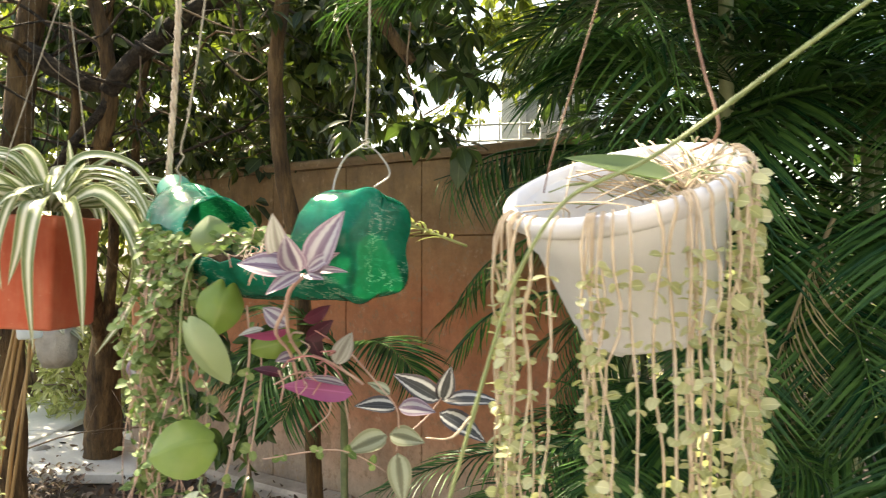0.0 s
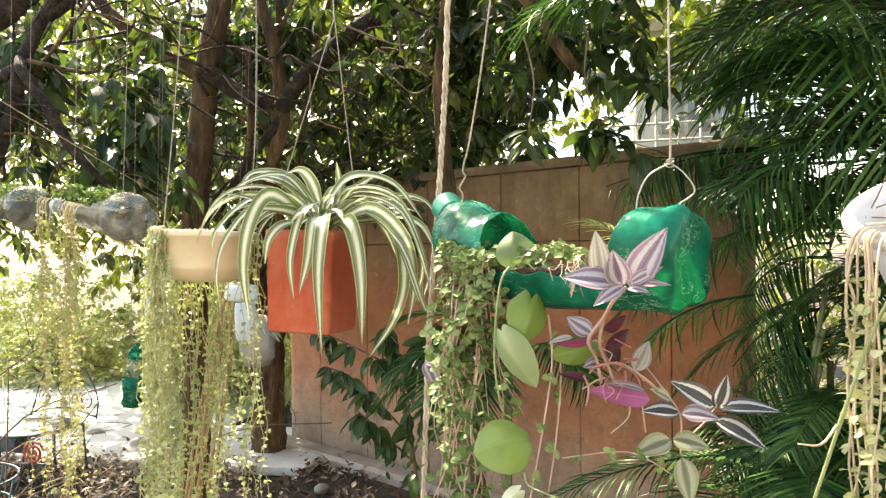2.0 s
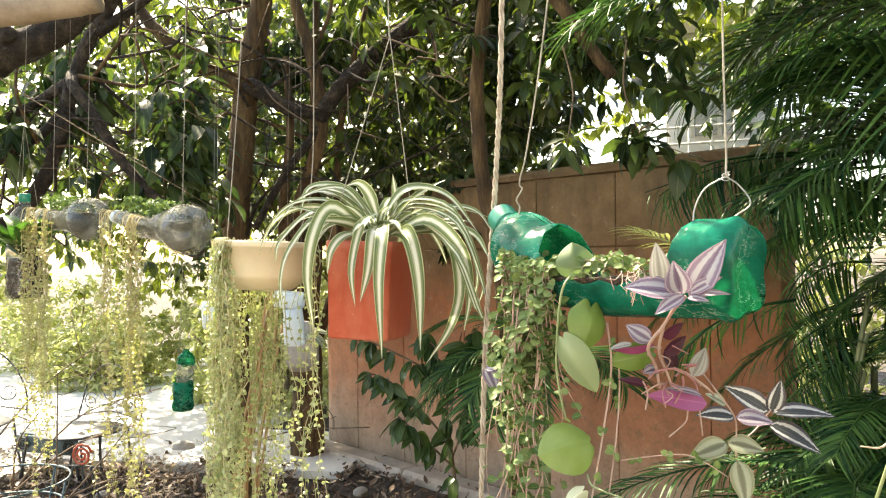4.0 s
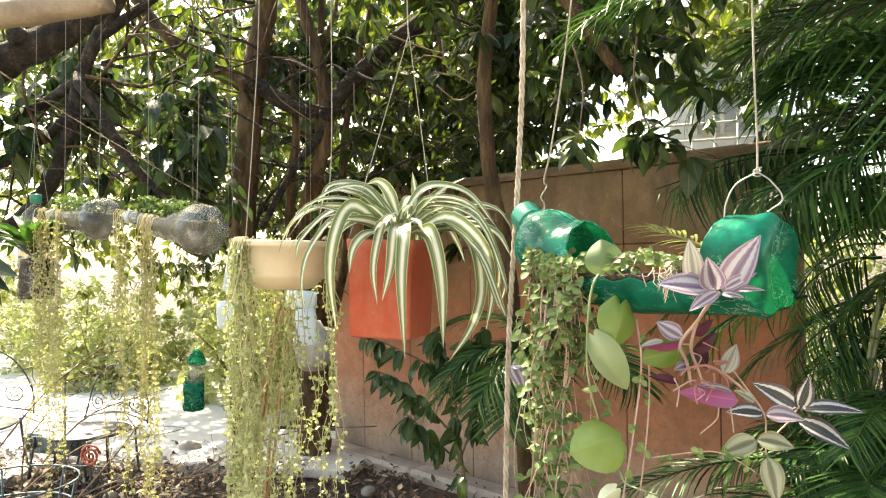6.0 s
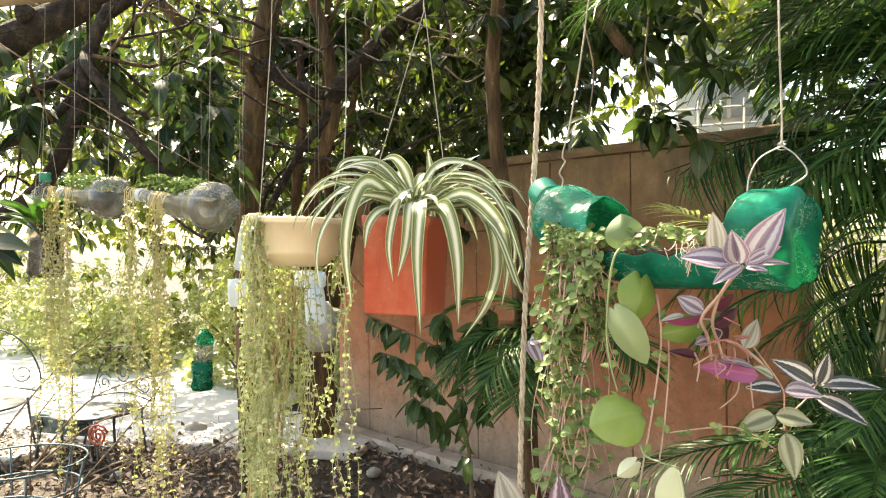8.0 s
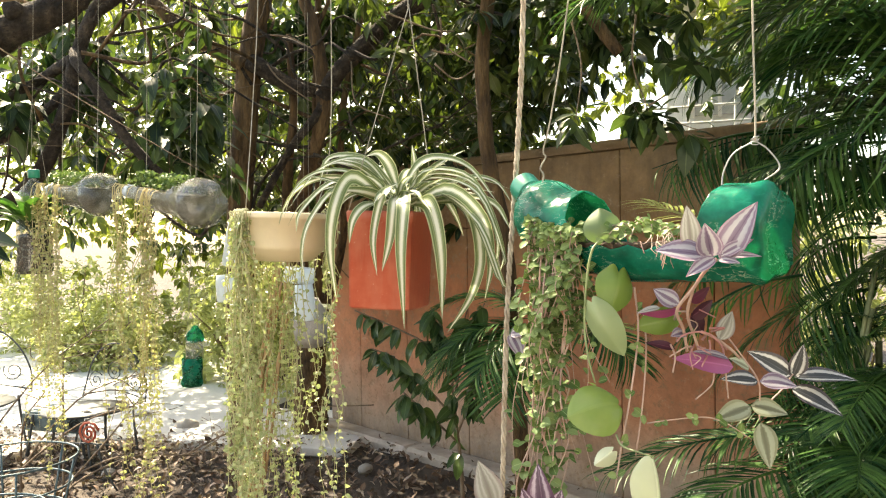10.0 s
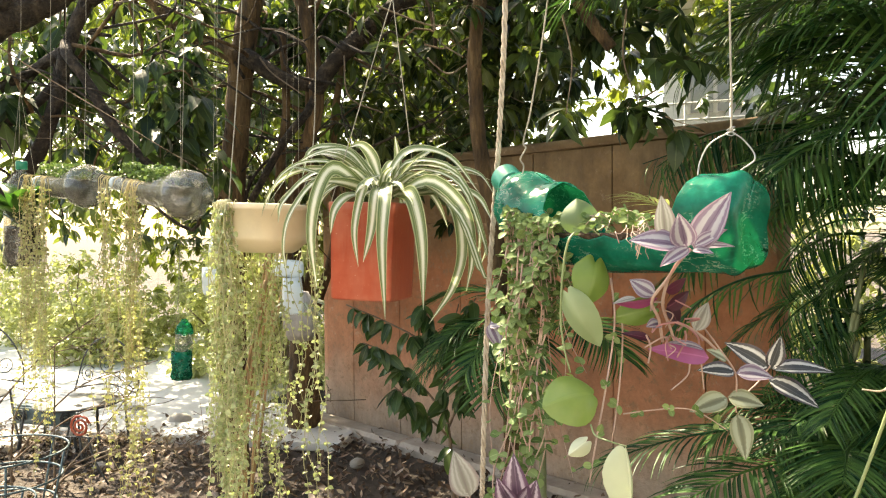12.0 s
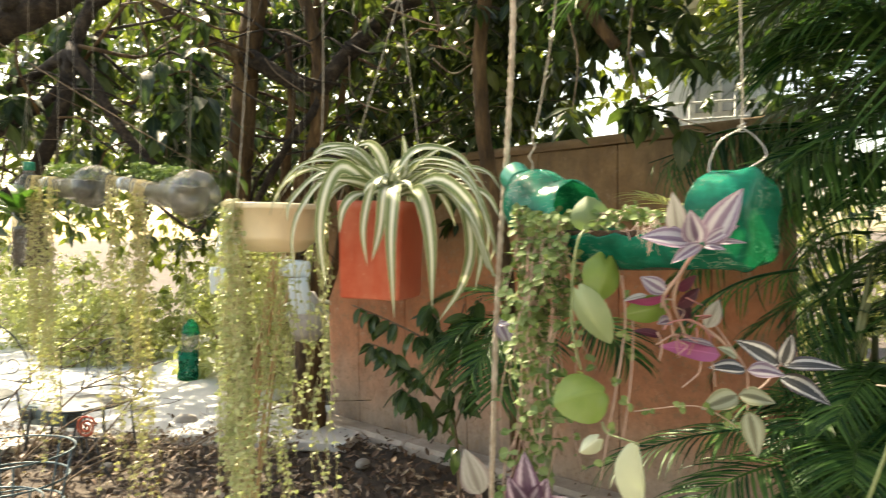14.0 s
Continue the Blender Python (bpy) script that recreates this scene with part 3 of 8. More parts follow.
def boundary_wall():
    """A plastered wall of panels with narrow joints, a rounded far corner and a slim coping."""
    wall = thing("wall_boundary", WALL_AT, "terracotta-painted plaster garden wall with a bare tan top", "wall", kind="structure")
    joints = [-0.08, 0.22, 0.70, 1.24, 1.785, 2.27, 2.74, 3.05]
    turn = pose(0, 0, 0, 0, 0, WALL_TURN)
    core = Build()
    box(core, (3.13, 0.12, WALL_TOP - 0.02), Matrix.Translation(wall_place(1.485, -0.085, WALL_TOP / 2 - 0.01)) @ turn, 0.002)
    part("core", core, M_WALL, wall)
    for s0, s1 in zip(joints, joints[1:]):
        for z0, z1 in ((0.0, 1.36), (1.366, WALL_TOP - 0.05)):
            b = Build()
            box(b, (s1 - s0 - 0.005, 0.03, z1 - z0), Matrix.Translation(wall_place((s0 + s1) / 2, -0.015, (z0 + z1) / 2)) @ turn, 0.003)
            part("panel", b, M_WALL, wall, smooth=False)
    corner = Build()
    n, r = 12, 0.13
    pts = []
    for i in range(n + 1):
        a = i / n * radians(150)
        pts.append((-0.077 - r * math.sin(a), -r * (1 - math.cos(a)) - 0.0005))
    rows = [0.0, 0.4, 0.8, 1.36, WALL_TOP - 0.05]
    verts = [wall_place(s, o, z) for z in rows for s, o in pts]
    verts += [wall_place(s, -0.14, z) for z in rows for s, o in pts[:1]]
    k = n + 1
    corner.add(verts[:k * len(rows)], [(j * k + i, j * k + i + 1, (j + 1) * k + i + 1, (j + 1) * k + i) for j in range(len(rows) - 1) for i in range(n)])
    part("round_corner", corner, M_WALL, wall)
    cap = Build()
    box(cap, (3.22, 0.19, 0.045), Matrix.Translation(wall_place(1.46, -0.06, WALL_TOP - 0.0225)) @ turn, 0.012)
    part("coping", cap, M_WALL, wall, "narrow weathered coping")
    return wall


boundary_wall()


def kerb():
    rng = random.Random(4)
    k = thing("kerb", wall_place(0.8, 0.2, 0), "low smooth pale concrete kerb along the wall foot", "kerb", kind="structure")
    s = -0.20
    while s < 2.6:
        w = rng.uniform(1.0, 1.2)
        b = Build()
        box(b, (w - 0.006, 0.17, 0.10), Matrix.Translation(wall_place(s + w / 2, 0.085 + rng.uniform(-0.006, 0.006), -0.006 + rng.uniform(-0.006, 0.006)))
            @ pose(0, 0, 0, rng.uniform(-1, 1), 0, WALL_TURN), 0.022)
        part("kerb_stone", b, M_KERB, k, smooth=False)
        s += w
    return k


kerb()


def paving():
    """Sun-bleached concrete slabs beyond the trees."""
    pav = thing("pavement", (-5, 7, 0), "pale sunlit concrete paving slabs beyond the trees", "pavement", kind="structure")
    rng = random.Random(9)
    for i in range(9):
        for j in range(-1, 5):
            b = Build()
            x, y = -10.2 + i * 1.0, 4.72 + j * 1.0
            if x > -2.0 - 0.3 * j or (j < 0 and x > -3.6):
                continue
            box(b, (0.985, 0.985, 0.06), pose(x, y, 0.0 + rng.uniform(-0.004, 0.004), 0, 0, rng.uniform(-0.3, 0.3)), 0.008)
            part("slab", b, M_CONCRETE, pav, smooth=False)
    return pav


paving()


def litter(seed, counts, drift, material, label):
    """Dry leaves on the earth, thick under the trees."""
    rng = np.random.default_rng(seed)
    b = Build()
    for temp, n, lo, hi in ((blade("oval", 3, 0.9, 0.5), counts[0], 0.025, 0.06), (blade("lance", 3, -0.7, 0.4), counts[1], 0.03, 0.075)):
        x, y = rng.uniform(-4.2, 1.0, n), 2.2 + 2.7 * rng.random(n) ** 1.15
        p = np.stack([x, y, 0.006 + rng.uniform(0, 0.03, n)], 1)
        keep = (p[:, :2] - np.array(WALL_AT[:2])) @ np.array(WALL_OUT[:2]) > 0.02
        keep |= (x < -2.15)
        keep &= (x > -1.75) | (y < 4.12) | (rng.random(n) < 0.12)
        p = p[keep]
        m = len(p)
        way = rng.normal(0, 1, (m, 3)) * (1, 1, 0.25)
        up = rng.normal(0, 0.35, (m, 3)) + (0, 0, 1)
        L = rng.uniform(lo, hi, m)
        scatter(b, temp, p, way, up, L, L * rng.uniform(0.35, 0.55, m))
    n = drift
    p = np.stack([rng.uniform(-4.6, -2.0, n), rng.normal(4.1, 0.22, n), 0.034 + rng.uniform(0, 0.012, n)], 1)
    L = rng.uniform(0.025, 0.06, n)
    scatter(b, blade("oval", 3, 0.9, 0.5), p, rng.normal(0, 1, (n, 3)) * (1, 1, 0.2), rng.normal(0, 0.35, (n, 3)) + (0, 0, 1), L, L * 0.45)
    return solo("leaf_litter", b, material, label, "leaves", kind="stuff")


litter(3, (3900, 2900), 260, M_LITTER, "scattered dark brown dry leaves on the earth")
litter(5, (900, 500), 900, M_LITTER_PALE, "scattered pale curled dry leaves on the earth")


def house():
    """The neighbour's pale house, a slice of it seen over the wall."""
    h = thing("house", (0.95, 10.2, 0), "white-rendered house half hidden behind the leaves", "house")
    b = Build()
    box(b, (1.3, 0.3, 4.2), pose(1.45, 10.1, 2.1, 0, 0, -12), 0.02)
    part("wall", b, M_HOUSE, h)
    win = Build()
    box(win, (0.62, 0.10, 0.7), pose(1.40, 9.93, 3.2, 0, 0, -12), 0.01)
    wob = part("window", win, M_GLASS, h, "window pane coloured with a pale sky reflection")
    for k in (-0.32, 0.0, 0.32):
        fr = Build()
        box(fr, (0.05, 0.06, 0.76), pose(1.40 + k, 9.87 - 0.21 * k, 3.2, 0, 0, -12), 0.008)
        part("window_bar", fr, M_HOUSE, wob)
    for k in range(3):
        rail = Build()
        tube(rail, [(0.2, 9.4, 2.45 + 0.2 * k), (2.2, 9.0, 2.45 + 0.2 * k)], 0.015, 6)
        part("railing", rail, M_HOUSE, h)
    for k in range(9):
        bar = Build()
        tube(bar, [(0.2 + 0.25 * k, 9.4 - 0.05 * k, 0.0), (0.2 + 0.25 * k, 9.4 - 0.05 * k, 2.95)], 0.012, 6)
        part("railing_bar", bar, M_HOUSE, h)
    roof = Build()
    box(roof, (1.6, 0.9, 0.14), pose(1.45, 9.9, 4.27, 0, 0, -12), 0.02)
    part("roof", roof, M_CONCRETE, h, "flat concrete roof edge")
    return h


house()


def unseen_wall():
    """An unseen plain wall with a roof edge, added behind the viewer to shape the light."""
    t = thing("wall_unseen", (1.5, -2.4, 0), "plain white-rendered unseen wall added to shape the garden's light", "wall", kind="structure")
    b = Build()
    box(b, (9.0, 0.25, 3.1), pose(2.2, -2.4, 1.55), 0.01)
    part("render_coat", b, M_HOUSE, t)
    b = Build()
    box(b, (9.4, 1.1, 0.14), pose(2.2, -2.0, 3.17), 0.02)
    part("eaves", b, M_CONCRETE, t, "pale concrete eaves of the added unseen wall")
    return t


unseen_wall()

# ---- trees ----
RINGS = {"lance": blade("lance", 3, 0.7, 0.3), "oval": blade("oval", 3, 0.6, 0.3)}


def clusters(b, rng, centres, per=9, length=(0.065, 0.135), slim=0.32, hang=0.5, shape="lance"):
    """Whorls of drooping leaves at twig ends."""
    c = np.asarray(centres, float)
    n = len(c)
    if not n:
        return
    k = rng.integers(per - 3, per + 4, n)
    idx = np.repeat(np.arange(n), k)
    m = len(idx)
    way = rng.normal(0, 1, (m, 3))
    way[:, 2] = way[:, 2] * 0.6 - hang
    way /= np.linalg.norm(way, axis=1, keepdims=True)
    p = c[idx] + way * rng.uniform(0.005, 0.03, (m, 1))
    up = rng.normal(0, 0.35, (m, 3)) + (0, 0, 1)
    L = rng.uniform(*length, m)
    scatter(b, RINGS[shape], p, way, up, L, L * rng.uniform(slim * 0.8, slim * 1.25, m))


def cloud_places(rng, n, lo, hi, lumps=9, tight=0.5):
    """Places in a box, gathered round lumps so that gaps stay open."""
    lo, hi = np.array(lo, float), np.array(hi, float)
    heart = rng.uniform(lo, hi, (lumps, 3))
    p = heart[rng.integers(0, lumps, n)] + rng.normal(0, 1, (n, 3)) * (hi - lo) * tight / 2.4
    wide = rng.uniform(lo, hi, (n, 3))
    pick = rng.random(n) < 0.3
    p[pick] = wide[pick]
    return np.clip(p, lo - 0.15 * (hi - lo), hi + 0.15 * (hi - lo))


def limb(tree, name, pts, r0, r1, material, seg=10, n=14, label=""):
    b = Build()
    tube(b, bend(pts, n * 2), (r0, r1), seg, 0.09, random.Random(int(r0 * 9999)))
    return part(name, b, material, tree, label)


def twigs(tree, rng, centres, reach, r=0.004):
    for c in centres:
        d = Vector(rng.normal(0, 1, 3)) * reach
        a = Vector(c)
        b = Build()
        tube(b, bend([a, a + d * 0.5 + Vector(rng.normal(0, 0.1, 3)) * reach, a + d], 5), (r, r * 0.4), 4)
        part("twig", b, M_TWIG, tree)


def crown(tree, seed, boxes, material, slim=0.32, length=(0.065, 0.135), hang=0.5, per=9, label="", shape="lance", reach=0.3):
    rng = np.random.default_rng(seed)
    b = Build()
    for n, lo, hi in boxes:
        c = cloud_places(rng, n, lo, hi, max(4, n // 14))
        # the boles and forks stay bare on the garden side, below the canopy
        bare = (c[:, 1] < 3.85) & (c[:, 2] < 2.75) & (c[:, 0] + 0.5 * c[:, 1] > -0.42) & (c[:, 0] < -0.5)
        c = c[~bare | (rng.random(len(c)) < 0.06)]
        # gaps cut into the unseen canopy to let sunbeams down to the bottles and the curtain of vines
        for gx, gy, gr in ((-1.10, 1.86, 0.17), (-2.0, 2.42, 0.24), (-2.41, 2.68, 0.24)):
            up = c[:, 2] - 3.0
            c = c[np.hypot(c[:, 0] - gx + 0.59 * up, c[:, 1] - gy - 0.67 * up) > gr]
        clusters(b, rng, c, per, length, slim, hang, shape)
        twigs(tree, rng, c[::5], reach, 0.003)
    part("crown", b, material, tree, label)


def tree_a():
    t = thing("tree", (-2.1, 3.63, 0), "brown-barked tree with one stout upright trunk and side limbs", "tree", "trees behind the pots")
    limb(t, "trunk", [(-2.10, 3.64, -0.05), (-2.11, 3.635, 0.8), (-2.103, 3.634, 1.468), (-2.075, 3.64, 1.83), (-2.045, 3.65, 2.23), (-1.99, 3.665, 2.56), (-1.92, 3.68, 2.9), (-1.7, 3.7, 3.7)], 0.076, 0.055, M_BARK, 14, 24)
    limb(t, "limb", [(-2.05, 3.61, 2.24), (-2.117, 3.599, 2.283), (-2.323, 3.56, 2.394), (-2.469, 3.532, 2.533), (-2.6, 3.507, 2.686), (-2.9, 3.4, 3.2)], 0.042, 0.03, M_BARK)
    limb(t, "limb", [(-2.0, 3.6, 2.25), (-1.948, 3.581, 2.224), (-1.775, 3.614, 2.115), (-1.599, 3.647, 2.09)], 0.05, 0.036, M_BARK_DARK)
    # Two unseen limbs overhead, added to carry the shading canopy.
    limb(t, "limb", [(-1.75, 3.69, 3.45), (-1.5, 3.1, 3.35), (-0.9, 2.4, 3.3), (0.2, 2.0, 3.4), (1.3, 1.8, 3.5)], 0.06, 0.025, M_BARK)
    limb(t, "limb", [(-1.72, 3.7, 3.6), (-1.9, 2.9, 3.5), (-1.7, 2.0, 3.4), (-1.3, 1.3, 3.35)], 0.05, 0.02, M_BARK)
    # Boxes starting above z 2.7 are unseen canopy, added to block sun and sky.
    crown(t, 11, [(345, (-2.3, 1.2, 2.75), (-0.4, 3.1, 3.7)), (315, (-0.6, 1.0, 2.85), (1.7, 3.1, 3.8)), (160, (-3.4, 3.9, 1.7), (-1.3, 5.4, 2.8)), (170, (-3.3, 3.5, 2.3), (-0.9, 4.6, 3.6)), (105, (-2.5, 4.6, 1.35), (-1.0, 5.6, 2.0)), (165, (-3.4, 5.0, 1.6), (-0.8, 6.2, 3.6)), (130, (-0.8, 3.0, 2.85), (1.2, 4.6, 3.7)), (240, (1.1, 0.2, 2.95), (3.2, 2.6, 3.9))], M_TREE_LEAF)
    return t


def tree_b():
    t = thing("tree", (-2.1, 4.62, 0), "forked brown tree with several slender crossing stems", "tree", "trees behind the pots")
    limb(t, "trunk", [(-2.13, 4.66, -0.05), (-2.08, 4.58, 0.35), (-2.05, 4.5, 0.7), (-1.957, 4.137, 1.153), (-1.795, 3.745, 1.500), (-1.686, 3.627, 1.737), (-1.609, 3.594, 1.931), (-1.609, 3.594, 2.161), (-1.648, 3.587, 2.398), (-1.716, 3.573, 2.635), (-1.8, 3.5, 3.1)], 0.050, 0.030, M_BARK, 12, 26)
    limb(t, "trunk_base", [(-2.10, 4.62, -0.05), (-2.08, 4.58, 0.3), (-2.04, 4.52, 0.75), (-1.98, 4.42, 0.95)], 0.12, 0.066, M_BARK, 16, 16)
    limb(t, "limb", [(-1.608, 3.585, 2.046), (-1.508, 3.576, 2.179), (-1.362, 3.597, 2.321), (-1.214, 3.617, 2.445), (-0.997, 3.659, 2.604), (-0.7, 3.7, 2.9)], 0.044, 0.049, M_BARK_DARK)
    limb(t, "limb", [(-1.919, 3.476, 1.478), (-1.758, 3.512, 1.773), (-1.639, 3.558, 1.938), (-1.599, 3.587, 2.034)], 0.018, 0.026, M_BARK_DARK)
    limb(t, "limb", [(-2.05, 4.5, 0.7), (-1.906, 3.843, 1.322), (-1.852, 3.706, 1.689), (-1.801, 3.669, 1.986), (-1.822, 3.671, 2.409)], 0.036, 0.018, M_BARK)
    limb(t, "limb", [(-1.98, 4.4, 0.8), (-1.85, 4.2, 1.4), (-1.8, 4.0, 2.0), (-1.75, 3.95, 2.8)], 0.034, 0.018, M_BARK)
    limb(t, "limb", [(-2.0, 4.5, 0.7), (-1.75, 4.3, 1.3), (-1.68, 4.1, 2.0), (-1.5, 4.1, 2.8)], 0.032, 0.016, M_BARK)
    crown(t, 12, [(280, (-2.0, 3.95, 1.7), (-0.4, 5.2, 3.0)), (140, (-0.9, 3.9, 2.15), (-0.25, 4.6, 3.0)), (160, (-1.4, 3.0, 2.10), (-0.2, 3.6, 2.8)), (60, (-1.8, 4.3, 1.4), (-0.7, 5.0, 1.9))], M_TREE_LEAF, 0.38, (0.08, 0.15))
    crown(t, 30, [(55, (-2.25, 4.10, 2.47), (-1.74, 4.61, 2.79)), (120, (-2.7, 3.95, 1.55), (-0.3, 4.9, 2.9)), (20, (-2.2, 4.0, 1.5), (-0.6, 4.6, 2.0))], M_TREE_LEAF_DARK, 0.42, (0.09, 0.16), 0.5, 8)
    return t


def side_shoots(tree, seed, starts, n, reach, lo=0.004, hi=0.013):
    """Thin wandering branches that cross among the leaves."""
    rng = random.Random(seed)
    for i in range(n):
        p = Vector(rng.choice(starts)) + Vector((rng.gauss(0, 0.05), rng.gauss(0, 0.05), rng.gauss(0, 0.15)))
        d = Vector((rng.uniform(-1, 1), rng.uniform(-0.4, 0.4), rng.uniform(-0.12, 0.8))).normalized() * reach * rng.uniform(0.5, 1.2)
        pts = [p]
        for k in range(1, 5):
            pts.append(p + d * k / 4 + Vector((rng.gauss(0, 0.07), rng.gauss(0, 0.05), rng.gauss(0, 0.08) - 0.02 * k * k)))
        b = Build()
        r = rng.uniform(lo, hi)
        tube(b, bend(pts, 16), (r, r * 0.35), 6, 0.1, rng)
        part("branch", b, M_BARK_DARK if i % 3 else M_BARK, tree)


def hanging_roots(tree, at, n, seed, fall=(0.3, 0.7)):
    """Thin pale roots that hang from a limb."""
    rng = random.Random(seed)
    for i in range(n):
        p = Vector(at) + Vector((rng.gauss(0, 0.05), rng.gauss(0, 0.08), 0))
        h = rng.uniform(*fall)
        b = Build()
        tube(b, bend([p, p + Vector((rng.gauss(0, 0.02), rng.gauss(0, 0.02), -h * 0.5)), p + Vector((rng.gauss(0, 0.05), rng.gauss(0, 0.03), -h))], 10), (0.004, 0.0015), 5)
        part("hanging_root", b, M_TWIG, tree)


def tree_c():
    t = thing("tree", (-4.3, 2.3, 0), "leaning dark-barked tree with thin angled branches", "tree", "trees behind the pots")
    limb(t, "trunk", [(-4.3, 2.3, -0.05), (-4.25, 2.32, 0.6), (-3.9, 2.4, 1.2), (-3.3, 2.52, 1.34), (-2.9, 2.62, 1.40), (-2.72, 2.67, 1.47), (-2.574, 2.699, 1.599), (-2.499, 2.713, 1.742), (-2.436, 2.725, 1.934), (-2.409, 2.73, 2.079), (-2.334, 2.744, 2.271), (-2.248, 2.76, 2.414), (-2.0, 2.8, 2.9)], 0.040, 0.026, M_BARK_DARK, 10, 24)
    limb(t, "limb", [(-2.40, 2.72, 2.12), (-2.33, 2.643, 2.05), (-2.252, 2.658, 1.936), (-2.141, 2.679, 1.746), (-2.017, 2.703, 1.603), (-1.9, 2.72, 1.5)], 0.024, 0.019, M_BARK_DARK)
    limb(t, "limb", [(-2.774, 2.762, 1.947), (-2.625, 2.79, 2.031), (-2.501, 2.77, 2.08), (-2.41, 2.73, 2.09)], 0.018, 0.03, M_BARK_DARK)
    limb(t, "limb", [(-2.41, 2.73, 2.0), (-2.55, 2.7, 1.86), (-2.8, 2.66, 1.72), (-3.1, 2.6, 1.66)], 0.024, 0.012, M_BARK_DARK)
    limb(t, "limb", [(-2.3, 2.75, 2.3), (-2.15, 2.8, 2.42), (-2.05, 2.85, 2.5), (-1.8, 2.95, 2.6)], 0.024, 0.014, M_BARK_DARK)
    crown(t, 13, [(150, (-4.6, 3.1, 1.5), (-2.4, 4.8, 3.0)), (55, (-3.4, 2.95, 2.0), (-1.7, 3.4, 3.0)), (60, (-5.8, 3.8, 1.4), (-3.8, 5.6, 3.0)), (20, (-3.4, 2.3, 1.5), (-2.7, 2.6, 2.0)), (42, (-3.7, 2.95, 1.6), (-2.1, 3.6, 2.6))], M_TREE_LEAF)
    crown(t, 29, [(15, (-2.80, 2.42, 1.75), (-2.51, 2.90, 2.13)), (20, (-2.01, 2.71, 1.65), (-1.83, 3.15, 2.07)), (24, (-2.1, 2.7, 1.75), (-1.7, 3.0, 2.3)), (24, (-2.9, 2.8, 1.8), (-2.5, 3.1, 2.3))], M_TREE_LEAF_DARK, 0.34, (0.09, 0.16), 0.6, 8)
    return t


def tree_d():
    t = thing("tree", (-0.6, 3.3, 0), "slim young tree with dark glossy leaves", "tree", "trees behind the pots")
    limb(t, "trunk", [(-0.55, 3.3, -0.03), (-0.58, 3.25, 0.7), (-0.62, 3.175, 1.3), (-0.682, 3.161, 1.642), (-0.704, 3.156, 1.917), (-0.705, 3.156, 2.116), (-0.669, 3.162, 2.415), (-0.6, 3.2, 3.0)], 0.036, 0.03, M_BARK)
    limb(t, "limb", [(-0.124, 2.961, 2.037), (-0.222, 2.942, 2.17), (-0.308, 2.925, 2.308), (-0.5, 3.0, 2.55), (-0.64, 3.18, 2.75)], 0.024, 0.03, M_BARK)
    # The 210-cluster box is out of view, added to keep skylight off the wall.
    crown(t, 14, [(210, (-0.4, 2.3, 2.6), (0.9, 3.3, 3.3)), (30, (-0.9, 2.9, 2.1), (-0.35, 3.2, 2.7))],
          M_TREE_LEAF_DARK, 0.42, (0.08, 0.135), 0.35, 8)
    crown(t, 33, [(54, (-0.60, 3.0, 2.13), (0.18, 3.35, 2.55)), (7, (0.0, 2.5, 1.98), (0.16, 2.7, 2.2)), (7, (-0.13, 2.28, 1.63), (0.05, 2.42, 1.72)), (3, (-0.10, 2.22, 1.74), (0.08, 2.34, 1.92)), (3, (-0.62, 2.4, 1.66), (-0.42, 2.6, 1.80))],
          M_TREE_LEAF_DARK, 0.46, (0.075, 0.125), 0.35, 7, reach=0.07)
    whorl = Build()
    clusters(whorl, np.random.default_rng(36), [(-0.296, 2.318, 1.674), (-0.285, 2.33, 1.70)], 10, (0.07, 0.12), 0.26, 0.1)
    part("whorl", whorl, M_TREE_LEAF_DARK, t)
    for line in ([(-0.10, 2.31, 2.0), (-0.11, 2.32, 1.85), (-0.06, 2.35, 1.70)], [(-0.30, 2.32, 2.0), (-0.27, 2.33, 1.85), (-0.29, 2.32, 1.68)], [(-0.06, 2.35, 1.72), (0.01, 2.33, 1.76), (0.04, 2.30, 1.80)]):
        b = Build()
        tube(b, bend(line, 10), (0.0035, 0.0018), 5)
        part("twig", b, M_TWIG, t)
    return t


def lianas(tree):
    """Thin pale climbing stems that loop between the trunks."""
    for line in ([(-1.817, 3.416, 2.341), (-1.715, 3.436, 2.326), (-1.598, 3.458, 2.260)], [(-1.820, 3.383, 2.187), (-1.757, 3.394, 2.107), (-1.603, 3.423, 1.996)],
                 [(-1.187, 3.285, 2.373), (-0.967, 3.327, 2.287), (-0.863, 3.348, 2.278)], [(-0.948, 3.228, 2.166), (-0.854, 3.246, 2.147), (-0.731, 3.170, 2.169)],
                 [(-0.931, 3.210, 2.099), (-0.839, 3.227, 2.027), (-0.734, 3.148, 2.052)], [(-0.901, 3.198, 2.303), (-0.877, 3.201, 2.176), (-0.753, 3.124, 2.073)],
                 [(-1.432, 3.539, 2.212), (-1.379, 3.446, 1.988), (-1.215, 3.477, 1.903)], [(-2.090, 2.902, 2.220), (-2.018, 2.913, 2.020), (-1.798, 2.955, 1.894)]):
        b = Build()
        tube(b, bend(line, 16), (0.0048, 0.0032), 6, 0.08)
        part("liana", b, M_TWIG, tree)


